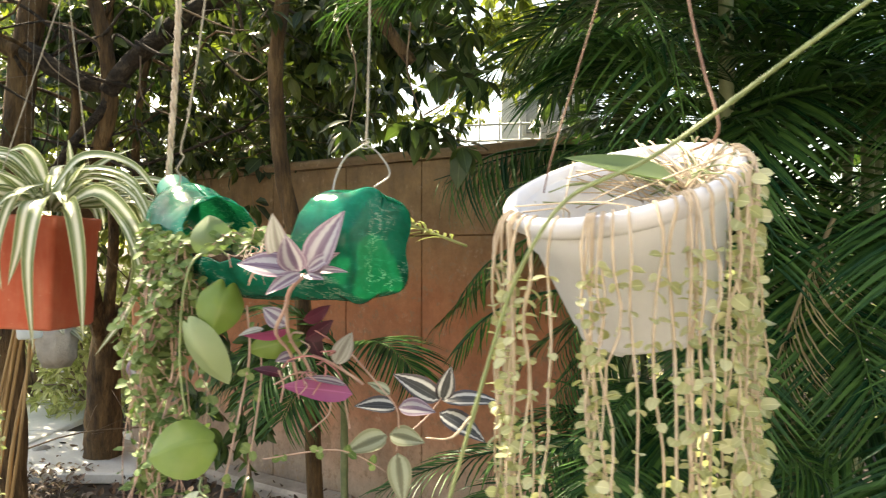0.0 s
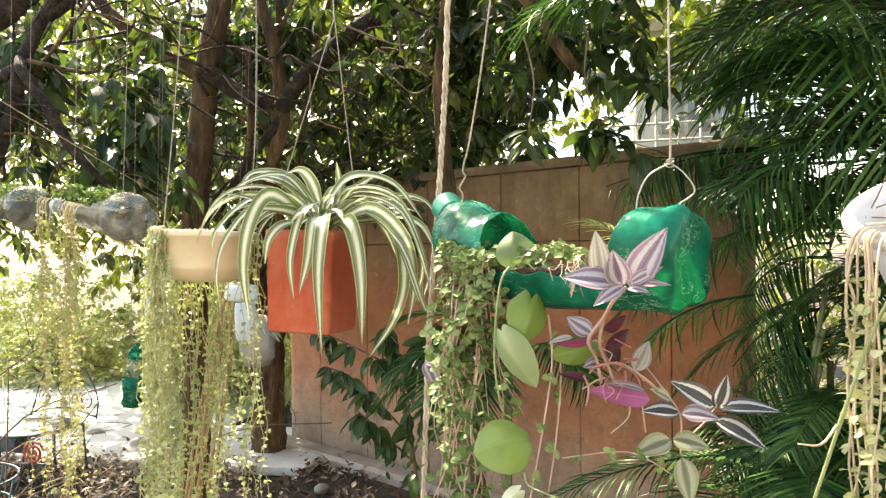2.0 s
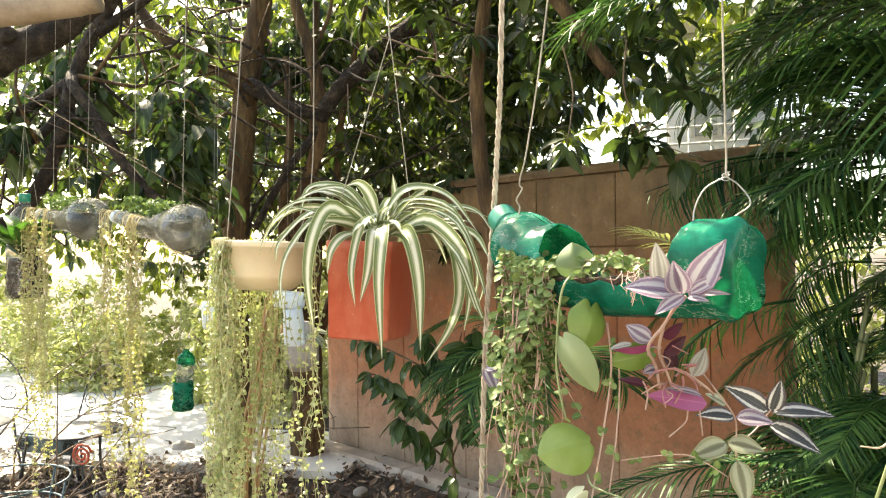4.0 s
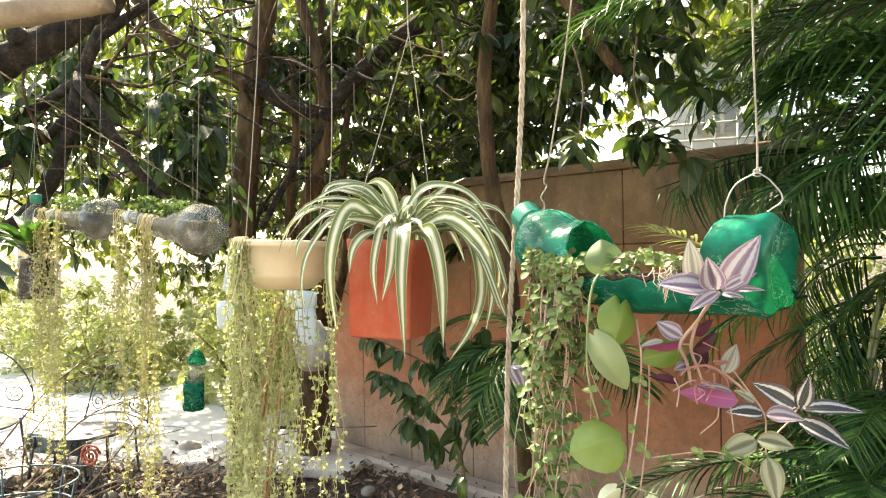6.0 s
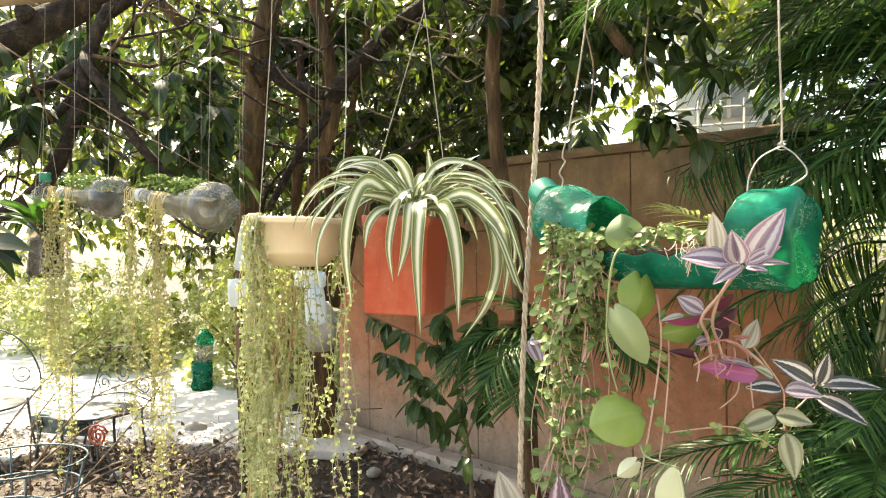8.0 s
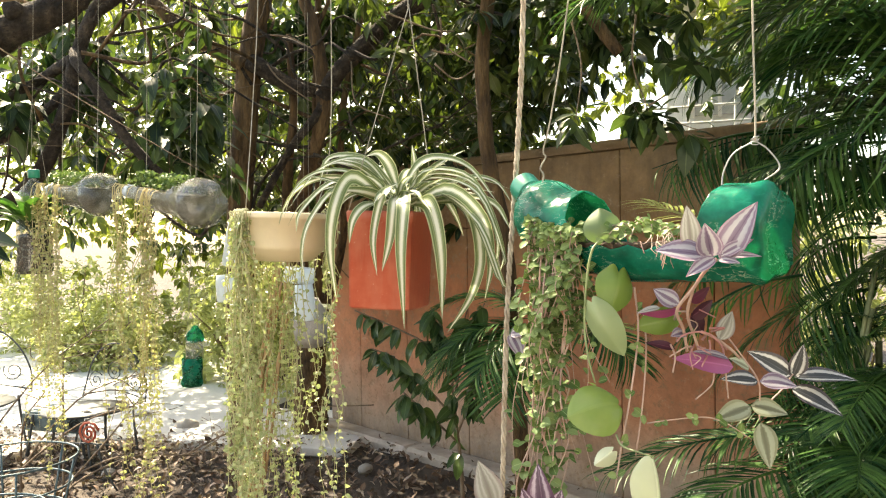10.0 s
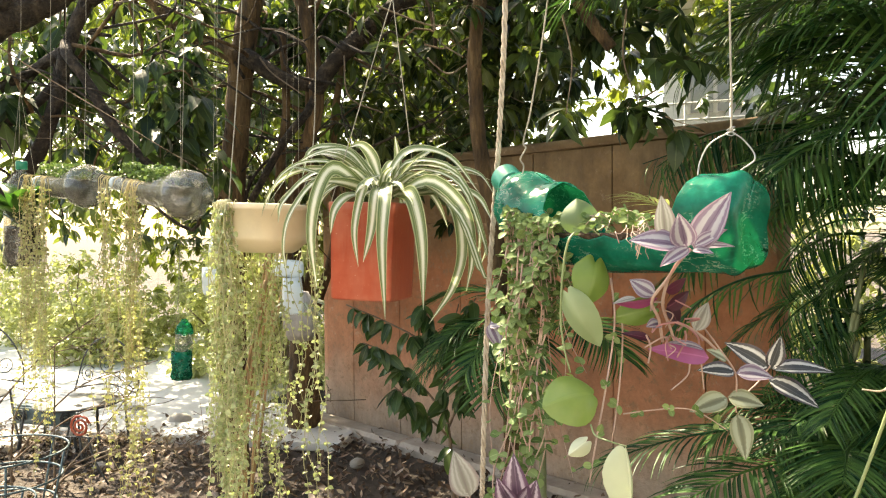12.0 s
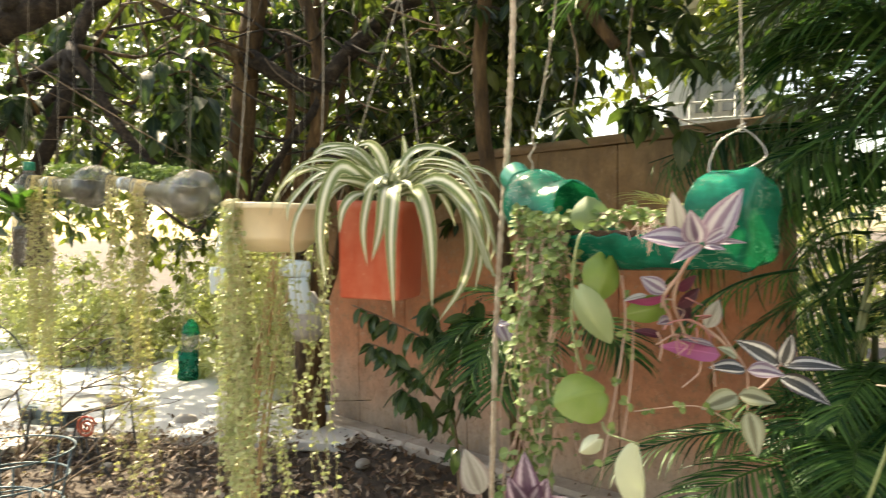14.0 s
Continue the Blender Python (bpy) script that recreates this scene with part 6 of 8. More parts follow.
def heart_plant():
    t = thing("heart_leaf_vine", (-0.24, 0.74, 1.3), "hanging vine with large smooth heart-shaped light green leaves", "trailing plant", "trailing plants")

    hrng = random.Random(62)

    def stem(pts, r=0.0015):
        b = Build()
        tube(b, bend(pts, 20), (r, r * 0.7), 6)
        part("stem", b, M_GREEN_STEM, t)

    def heart(base, tip, width, side, material=M_HEART, droop=0.5, fold=0.55, lobe=1.0):
        part("leaf", broad_leaf(base, tip, width, side, droop, fold, lobe), material, t)

    stem([(-0.225, 0.79, 1.30), (-0.238, 0.76, 1.298), (-0.250, 0.742, 1.285), (-0.256, 0.735, 1.25), (-0.259, 0.735, 1.20), (-0.255, 0.73, 1.165), (-0.248, 0.723, 1.138)])
    stem([(-0.238, 0.76, 1.298), (-0.226, 0.755, 1.300), (-0.215, 0.752, 1.292)], 0.0012)
    stem([(-0.226, 0.700, 1.086), (-0.221, 0.68, 1.080), (-0.204, 0.656, 1.080), (-0.191, 0.647, 1.079)], 0.0012)
    heart((-0.236, 0.757, 1.297), (-0.241, 0.769, 1.335), 0.044, (-0.1, -0.9, 0.3), M_HEART_DULL, 0.6, lobe=0.3)
    heart((-0.2200, 0.7575, 1.2601), (-0.2316, 0.7443, 1.2118), 0.046, (0.35, -0.85, 0.3), droop=0.7, fold=0.6, lobe=0.9)
    heart((-0.2506, 0.7337, 1.2269), (-0.2148, 0.7501, 1.1642), 0.037, (-0.35, -0.85, 0.35), M_HEART_MINT, 0.5, 0.8, 0.15)
    heart((-0.2230, 0.7243, 1.1137), (-0.2784, 0.7062, 1.1021), 0.062, (0.0, -0.8, 0.55), droop=0.7, fold=0.45, lobe=0.0)
    heart((-0.1513, 0.7834, 1.2064), (-0.2002, 0.7686, 1.1956), 0.032, (0.1, -0.9, 0.1), M_HEART, 0.6, 0.4, 0.4)
    heart((-0.1928, 0.6462, 1.0770), (-0.1875, 0.6361, 1.0089), 0.036, (0.62, -0.75, 0.2), M_HEART_PALE, 0.2, 1.2, 0.0)
    for line, r, leafy in (
            ([(-0.2017, 0.7689, 1.2422), (-0.1979, 0.7639, 1.1895), (-0.2082, 0.7507, 1.1190), (-0.2207, 0.7423, 1.0519), (-0.2276, 0.7353, 1.0114)], 0.0013, 3),
            ([(-0.1906, 0.7758, 1.2150), (-0.1885, 0.7756, 1.1681), (-0.1936, 0.7637, 1.1101), (-0.2024, 0.7560, 1.0488)], 0.0012, 5),
            ([(-0.1878, 0.7797, 1.0806), (-0.1529, 0.7916, 1.0836), (-0.1157, 0.8040, 1.0840), (-0.0903, 0.8139, 1.0736), (-0.0626, 0.8242, 1.0541)], 0.0010, 4)):
        b = Build()
        path = bend(line, 16)
        tube(b, path, (r, r * 0.7), 6)
        part("runner", b, M_PINK_STEM, t)
        lb = Build()
        spots = [q for q in path[2::leafy] for k in range(3)]
        turns = [hrng.uniform(0, 6.28) for q in spots]
        scatter(lb, ROUND_FLAT, spots, [(math.cos(a), -0.4, math.sin(a)) for a in turns], [(hrng.gauss(0, 0.4), -0.8, 0.5) for a in turns], [hrng.uniform(0.006, 0.012) for a in turns], 0.008)
        part("small_leaves", lb, M_CREEPER, t, kind="stuff")
    heart((-0.231, 0.699, 1.068), (-0.250, 0.696, 1.053), 0.020, (0.1, -0.8, 0.5), M_HEART_PALE, 0.3, 1.0)


heart_plant()


def inch_plant():
    t = thing("zebra_vine", (-0.15, 0.72, 1.28), "trailing vine with silver and purple striped pointed leaves", "trailing plant", "trailing plants")

    def leaf(base, tip, width, material, side=(0.0, -0.8, 0.6), droop=0.4, fold=0.3):
        part("leaf", one_leaf(base, tip, width * 1.25, "pointed", side, 9, droop, fold, 0.02), material, t)

    def stem(pts, material=M_PINK_STEM, r=0.0011):
        b = Build()
        tube(b, bend(pts, 16), (r, r * 0.8), 6)
        part("stem", b, material, t)

    # the pink rosette on the bottle
    hub = Vector((-0.1250, 0.6770, 1.2770))
    leaf((-0.1210, 0.6770, 1.2760), (-0.0880, 0.6630, 1.3340), 0.0245, M_ZEBRA_PINK, (-0.3, -0.9, 0.15))
    leaf((-0.1300, 0.6730, 1.2790), (-0.1390, 0.6570, 1.3130), 0.0205, M_ZEBRA_PINK, (-0.2, -0.95, 0.1))
    leaf((-0.1490, 0.6850, 1.2880), (-0.1540, 0.6740, 1.3320), 0.0170, M_ZEBRA_GREY, (0.1, -1, 0.1))
    leaf((-0.1360, 0.6750, 1.2800), (-0.1860, 0.6750, 1.2870), 0.0225, M_ZEBRA_PINK, (-0.1, -0.75, 0.65))
    leaf((-0.1270, 0.6710, 1.2780), (-0.1570, 0.6600, 1.2600), 0.0130, M_ZEBRA_PINK, (-0.1, -0.75, 0.6))
    leaf((-0.1200, 0.6720, 1.2780), (-0.0840, 0.6640, 1.2800), 0.0095, M_ZEBRA_PINK, (0.1, -0.6, 0.8))
    leaf((-0.1220, 0.6720, 1.2810), (-0.0920, 0.6630, 1.2970), 0.0105, M_ZEBRA_PINK, (0.1, -0.85, 0.45))
    leaf((-0.1240, 0.6700, 1.2760), (-0.1050, 0.6600, 1.2730), 0.0085, M_ZEBRA_PINK, (0.1, -0.7, 0.6))
    stem([hub] + [(-0.1379, 0.6747, 1.2628), (-0.1460, 0.6932, 1.2453), (-0.1603, 0.7156, 1.2204), (-0.1511, 0.7375, 1.1982), (-0.1458, 0.7483, 1.1712)], r=0.0021)
    # the tangle below
    stem([(-0.1458, 0.6953, 1.2446), (-0.1482, 0.7230, 1.2148), (-0.1369, 0.7503, 1.1853), (-0.1295, 0.7565, 1.1619)], r=0.0018)
    stem([(-0.1585, 0.7379, 1.1828), (-0.1499, 0.7376, 1.1912), (-0.1274, 0.7420, 1.1934), (-0.1086, 0.7557, 1.1784), (-0.1033, 0.7668, 1.1653)], M_ROSY_STEM, 0.0012)
    stem([(-0.1305, 0.7465, 1.1935), (-0.1154, 0.7545, 1.1862), (-0.0949, 0.7685, 1.1704), (-0.0837, 0.7807, 1.1589)], r=0.0018)
    stem([(-0.1640, 0.7449, 1.1792), (-0.1592, 0.7456, 1.1650), (-0.1619, 0.7449, 1.1471)], r=0.0012)
    stem([(-0.1144, 0.7643, 1.1446), (-0.1177, 0.7635, 1.1304), (-0.1358, 0.7597, 1.1144)], r=0.0010)
    stem([(-0.1033, 0.7667, 1.1640), (-0.1002, 0.7721, 1.1370), (-0.0971, 0.7775, 1.1131)], r=0.0010)
    leaf((-0.1546, 0.7422, 1.2238), (-0.1816, 0.7525, 1.2412), 0.016, M_ZEBRA_PINK, (-0.2, -0.9, 0.2))
    leaf((-0.1518, 0.7397, 1.2215), (-0.2015, 0.7381, 1.2151), 0.017, M_MAGENTA, (0, -0.5, -0.85))
    leaf((-0.1757, 0.7330, 1.2214), (-0.2017, 0.7339, 1.2148), 0.007, M_ZEBRA_GREY, (0, -0.6, 0.7))
    leaf((-0.1421, 0.7600, 1.2276), (-0.1163, 0.7754, 1.2416), 0.014, M_MAROON, (0, -0.8, -0.5))
    leaf((-0.1404, 0.7601, 1.2087), (-0.1132, 0.7758, 1.2264), 0.015, M_MAROON, (0, -0.8, -0.4))
    leaf((-0.1385, 0.7656, 1.2128), (-0.1253, 0.7729, 1.1858), 0.014, M_MAROON, (0.3, -0.8, 0.2))
    leaf((-0.1481, 0.7482, 1.1918), (-0.1649, 0.7347, 1.1895), 0.012, M_ZEBRA_PINK, (0, -0.7, 0.6))
    leaf((-0.1102, 0.7605, 1.1829), (-0.0932, 0.7694, 1.2145), 0.0165, M_ZEBRA_GREY, (0.2, -0.95, 0.1))
    leaf((-0.0932, 0.7685, 1.1508), (-0.1617, 0.7451, 1.1638), 0.020, M_MAGENTA_LIT, (0, -0.8, 0.4))
    leaf((-0.0991, 0.7624, 1.1608), (-0.1408, 0.7493, 1.1712), 0.010, M_ZEBRA_PINK, (0, -0.5, 0.8))
    leaf((-0.1591, 0.7458, 1.1740), (-0.1912, 0.7498, 1.1802), 0.009, M_MAROON, (0, -0.7, 0.6))
    rng = random.Random(65)
    knot = Vector((-0.142, 0.757, 1.203))
    for i in range(16):
        a = knot + Vector((rng.gauss(0.008, 0.012), rng.gauss(0, 0.008), rng.uniform(-0.035, 0.020)))
        d = Vector((rng.gauss(0, 0.013), rng.gauss(0, 0.012), rng.uniform(-0.030, 0.006)))
        stem([a, a + d * 0.5 + Vector((rng.gauss(0, 0.006), rng.gauss(0, 0.006), 0.004)), a + d], M_ROSY_STEM if i % 3 else M_PINK_STEM, rng.uniform(0.0006, 0.0013))
    # pale roots over the bottle's edge
    for i in range(11):
        a = Vector((-0.187, 0.709, 1.302)) + Vector((rng.uniform(-0.006, 0.024), rng.uniform(-0.008, 0.008), rng.gauss(0, 0.003)))
        pts = [a]
        for k in range(5):
            pts.append(pts[-1] + Vector((rng.gauss(0.001, 0.005), -0.004, rng.gauss(-0.003 - 0.001 * k, 0.003))))
        stem(pts, M_VINE_STEM if i % 2 else M_PINK_STEM, rng.uniform(0.0003, 0.0006))
    # the dark striped cluster
    stem([(-0.10, 0.80, 1.19), (-0.07, 0.82, 1.15), (-0.052, 0.835, 1.122), (-0.05, 0.84, 1.095), (-0.052, 0.832, 1.075)])
    stem([(-0.043, 0.860, 1.085), (-0.018, 0.872, 1.105), (-0.002, 0.879, 1.125)])
    leaf((-0.004, 0.880, 1.122), (-0.058, 0.870, 1.155), 0.022, M_ZEBRA, (-0.1, -0.85, 0.5))
    leaf((-0.002, 0.880, 1.122), (0.010, 0.875, 1.163), 0.018, M_ZEBRA, (0.1, -0.95, 0.1))
    leaf((0.000, 0.880, 1.121), (0.070, 0.870, 1.121), 0.020, M_ZEBRA, (0, -0.55, 0.8))
    leaf((-0.004, 0.879, 1.108), (0.049, 0.855, 1.079), 0.022, M_ZEBRA, (0.1, -0.75, 0.6))
    leaf((-0.052, 0.84, 1.122), (-0.098, 0.825, 1.127), 0.018, M_ZEBRA, (0, -0.7, 0.7))
    leaf((-0.050, 0.84, 1.122), (-0.008, 0.835, 1.118), 0.019, M_ZEBRA_PINK, (0, -0.7, 0.7))
    leaf((-0.060, 0.85, 1.135), (-0.085, 0.84, 1.150), 0.012, M_ZEBRA_GREEN, (0, -0.7, 0.7))
    leaf((-0.062, 0.832, 1.092), (-0.108, 0.815, 1.078), 0.021, M_ZEBRA_GREEN, (0, -0.8, 0.55))
    leaf((-0.060, 0.84, 1.092), (-0.020, 0.83, 1.085), 0.019, M_ZEBRA_GREEN, (0, -0.8, 0.55))
    leaf((-0.050, 0.832, 1.073), (-0.044, 0.815, 1.022), 0.021, M_ZEBRA_GREEN, (0, -0.95, 0.3))
    # shoots that come up from below
    stem([(-0.352, 0.716, 0.93), (-0.358, 0.715, 0.97), (-0.362, 0.714, 0.995)])
    leaf((-0.362, 0.714, 0.995), (-0.379, 0.710, 1.048), 0.026, M_ZEBRA_GREY, (0.2, -0.95, 0.2))
    stem([(-0.306, 0.728, 0.90), (-0.306, 0.728, 0.94), (-0.305, 0.728, 0.977)])
    leaf((-0.305, 0.728, 0.974), (-0.313, 0.726, 1.043), 0.027, M_ZEBRA_PURPLE, (-0.2, -0.95, 0.2))
    leaf((-0.308, 0.726, 0.974), (-0.331, 0.720, 1.016), 0.024, M_ZEBRA_PURPLE, (-0.4, -0.9, 0.1))
    leaf((-0.303, 0.726, 0.975), (-0.286, 0.720, 1.016), 0.024, M_ZEBRA_PURPLE, (0.2, -0.9, 0.3))
    leaf((-0.300, 0.726, 0.974), (-0.262, 0.720, 0.995), 0.020, M_ZEBRA_PINK, (0.2, -0.9, 0.3))
    for k in range(14):
        p = Vector((-0.375 + 0.006 * k, 0.722 + rng.uniform(-0.01, 0.02), 0.93))
        stem([p, p + Vector((rng.gauss(0, 0.006), 0, 0.025)), p + Vector((rng.gauss(0, 0.012), 0, rng.uniform(0.04, 0.065)))], M_PINK_STEM, 0.0012)
    leaf((-0.356, 0.86, 1.175), (-0.338, 0.84, 1.142), 0.016, M_ZEBRA_PINK, (0.3, -0.9, 0.1))
    leaf((-0.356, 0.86, 1.175), (-0.332, 0.85, 1.178), 0.013, M_ZEBRA_PINK, (0.1, -0.8, 0.5))


inch_plant()

# red pot with the spider plant
RED = Vector((-0.573, 1.068, 1.194))


def red_pot():
    t = thing("hanging_pot", RED, "terracotta-red plastic hanging pot with flat sides", "flower pot", "hanging planters")
    b = Build()
    m = Matrix.Translation(RED + Vector((-0.004, 0, -0.004))) @ pose(0, 0, 0, 0, 2, 0) @ pose(0, 0, 0, 0, 0, -6.5)
    lathe(b, [(0.0, 0.0), (0.068, 0.0), (0.072, 0.004), (0.0755, 0.138), (0.0785, 0.140), (0.0795, 0.154), (0.078, 0.157), (0.0745, 0.155), (0.070, 0.01), (0.0, 0.008)], 96, m, facets=4, smooth_facets=0.10)
    part("body", b, M_RED_POT, t)
    soil = Build()
    lathe(soil, [(0.0, 0.143), (0.04, 0.141), (0.073, 0.136)], 96, m, facets=4, smooth_facets=0.10)
    part("soil", soil, M_SOIL, t)
    knot = Vector((-0.539, 1.071, 1.684))
    for a in (3.35, 0.12):
        foot = RED + Vector((0.072 * math.cos(a), 0.072 * math.sin(a), 0.15))
        wire_part(t, [foot, foot.lerp(knot, 0.5), knot], 0.0009, M_STRING, "pale hanging string")
    wire_part(t, [knot, (-0.541, 1.071, 1.74), (-0.545, 1.072, 2.3)], 0.0012, M_STRING, "pale hanging string")
    return t


red_pot()


def spider_plant():
    rng = random.Random(71)
    hub = RED + Vector((0.012, 0.0, 0.160))
    t = thing("spider_plant", hub, "full spider plant with arching cream-striped green leaves", "house plant")
    # leaves all round the crown
    n = 44
    for i in range(n):
        a = 2 * math.pi * (i * 0.381966) + rng.uniform(-0.3, 0.3)
        length = rng.uniform(0.13, 0.26)
        start = radians(rng.uniform(22, 70))
        stop = radians(rng.choice([rng.uniform(-85, -50), rng.uniform(-60, 0), rng.uniform(-20, 30)]))
        d = Vector((math.cos(a), math.sin(a), 0))
        front = max(0.0, d.dot(Vector((0.27, -0.96, 0))))
        length *= 1 - 0.55 * front
        pts, p = [], hub + d * 0.012
        for k in range(9):
            pts.append(p.copy())
            e = start + (stop - start) * min(1.0, k / 8 * 1.15) ** rng.uniform(0.8, 1.3)
            p = p + (d * math.cos(e) + Vector((0, 0, math.sin(e)))) * length / 8
            d = (d + Vector((rng.gauss(0, 0.10), rng.gauss(0, 0.10), 0))).normalized()
        strap_leaf(t, pts, rng.uniform(0.009, 0.020), M_SPIDER, lift=(rng.gauss(0, 0.5), -0.3 + rng.gauss(0, 0.4), 1), fold=0.3, n=16)

    def hang(points, width):
        strap_leaf(t, points, width, M_SPIDER, lift=(rng.gauss(0, 0.12), -1, 0.35), fold=0.22, n=18)

    def arch(points, width):
        strap_leaf(t, points, width, M_SPIDER, lift=(rng.gauss(0, 0.2), -0.5, 1), fold=0.3, n=18)

    # the long leaves that hang before the pot
    hang([(-0.577, 1.043, 1.367), (-0.611, 0.986, 1.400), (-0.624, 0.943, 1.364), (-0.631, 0.930, 1.296), (-0.626, 0.941, 1.211)], 0.024)
    hang([(-0.578, 1.033, 1.362), (-0.592, 0.979, 1.353), (-0.603, 0.956, 1.331), (-0.609, 0.955, 1.296)], 0.018)
    hang([(-0.557, 1.047, 1.392), (-0.564, 0.985, 1.370), (-0.573, 0.962, 1.305), (-0.568, 0.962, 1.246)], 0.016)
    hang([(-0.552, 1.027, 1.371), (-0.545, 0.978, 1.354), (-0.549, 0.966, 1.300), (-0.561, 0.964, 1.253)], 0.019)
    hang([(-0.540, 1.030, 1.377), (-0.527, 0.971, 1.351), (-0.527, 0.950, 1.282), (-0.526, 0.959, 1.167)], 0.024)
    hang([(-0.522, 1.033, 1.360), (-0.489, 0.988, 1.352), (-0.471, 0.971, 1.284), (-0.472, 0.980, 1.180)], 0.028)
    hang([(-0.532, 1.041, 1.357), (-0.466, 1.013, 1.379), (-0.411, 0.993, 1.333), (-0.400, 1.004, 1.266), (-0.411, 1.012, 1.206)], 0.02)
    hang([(-0.511, 1.055, 1.361), (-0.442, 1.048, 1.358), (-0.420, 1.031, 1.277), (-0.433, 1.018, 1.213), (-0.470, 1.010, 1.156)], 0.02)
    # the arching ones to both sides
    arch([(-0.551, 1.058, 1.386), (-0.511, 1.066, 1.431), (-0.449, 1.078, 1.421), (-0.398, 1.077, 1.360)], 0.022)
    arch([(-0.531, 1.072, 1.370), (-0.453, 1.097, 1.401), (-0.405, 1.106, 1.395), (-0.378, 1.111, 1.360)], 0.016)
    arch([(-0.511, 1.055, 1.361), (-0.436, 1.039, 1.365), (-0.397, 1.036, 1.353), (-0.373, 1.030, 1.316)], 0.024)
    for k in range(7):
        e = rng.uniform(-0.02, 0.02)
        arch([(-0.545, 1.06, 1.375), (-0.50 + e, 1.05, 1.412 - 0.006 * k), (-0.425 + e, 1.04 - 0.01 * k, 1.395 - 0.012 * k), (-0.385 + e, 1.03 - 0.01 * k, 1.30 - 0.012 * k), (-0.392 + 1.5 * e, 1.03, 1.235 + 0.01 * k)], rng.uniform(0.008, 0.013))
    arch([(-0.538, 1.071, 1.378), (-0.532, 1.072, 1.414), (-0.537, 1.072, 1.457)], 0.016)
    arch([(-0.568, 1.075, 1.384), (-0.622, 1.076, 1.435), (-0.678, 1.066, 1.438), (-0.691, 1.052, 1.391)], 0.02)
    arch([(-0.559, 1.057, 1.386), (-0.572, 1.055, 1.423), (-0.589, 1.052, 1.441), (-0.609, 1.048, 1.438)], 0.02)
    arch([(-0.576, 1.074, 1.388), (-0.623, 1.066, 1.436), (-0.691, 1.053, 1.419), (-0.746, 1.042, 1.350)], 0.012)
    arch([(-0.579, 1.053, 1.379), (-0.650, 1.019, 1.396), (-0.701, 0.999, 1.350), (-0.711, 0.997, 1.315)], 0.015)
    arch([(-0.580, 1.042, 1.367), (-0.639, 1.011, 1.387), (-0.679, 0.983, 1.337), (-0.694, 0.979, 1.284), (-0.689, 0.980, 1.223)], 0.015)


spider_plant()

# beige bowl
BEIGE = Vector((-0.80, 1.15, 1.270))


def beige_pot():
    t = thing("hanging_pot", BEIGE, "shallow beige plastic hanging bowl", "flower pot", "hanging planters")
    b = Build()
    m = Matrix.Translation(BEIGE + Vector((0, 0, 0.008))) @ pose(0, 0, 0, 0, 2, 0) @ Matrix.Diagonal((0.89, 0.89, 0.90, 1))
    lathe(b, [(0.0, -0.014), (0.055, -0.014), (0.062, -0.010), (0.083, 0.008), (0.0865, 0.0125), (0.0875, 0.0165), (0.0925, 0.068), (0.097, 0.069), (0.0985, 0.072), (0.0985, 0.080), (0.095, 0.082), (0.091, 0.078), (0.078, 0.014), (0.0, 0.01)], 56, m)
    part("body", b, M_BEIGE_POT, t)
    s = Build()
    lathe(s, [(0.0, 0.070), (0.05, 0.069), (0.0895, 0.066)], 32, m)
    part("soil", s, M_SOIL, t)
    wire_part(t, [BEIGE + Vector((-0.040, -0.064, 0.08)), (-0.838, 1.118, 1.55), (-0.828, 1.127, 1.766), (-0.82, 1.14, 2.3)], 0.0010, M_STRING, "pale hanging string")
    wire_part(t, [BEIGE + Vector((0.074, -0.028, 0.08)), (-0.697, 1.122, 1.458), (-0.691, 1.123, 1.753), (-0.70, 1.14, 2.3)], 0.0010, M_STRING, "pale hanging string")
    return t


beige_pot()
brng = random.Random(81)
roots = []
for i in range(78):
    if i % 10 < 3:
        a = brng.gauss(4.25, 0.14)
    elif i % 10 < 9:
        a = brng.gauss(2.55, 0.42)
    else:
        a = brng.uniform(-0.2, 1.3)
    roots.append(BEIGE + Vector((0.086 * math.cos(a), 0.086 * math.sin(a), 0.084)))
trailing_plant("trailing_vine", 82, roots, (0.40, 0.70), 0.0011, (0.0055, 0.0110), 0.0185, M_VINE_STEM_GREEN, M_VINE_GREEN,
               "thick curtain of fine yellow-green stems with tiny round leaves", out=lambda r: (r - BEIGE).normalized() * 0.010, bare=0.12, wander=0.024)


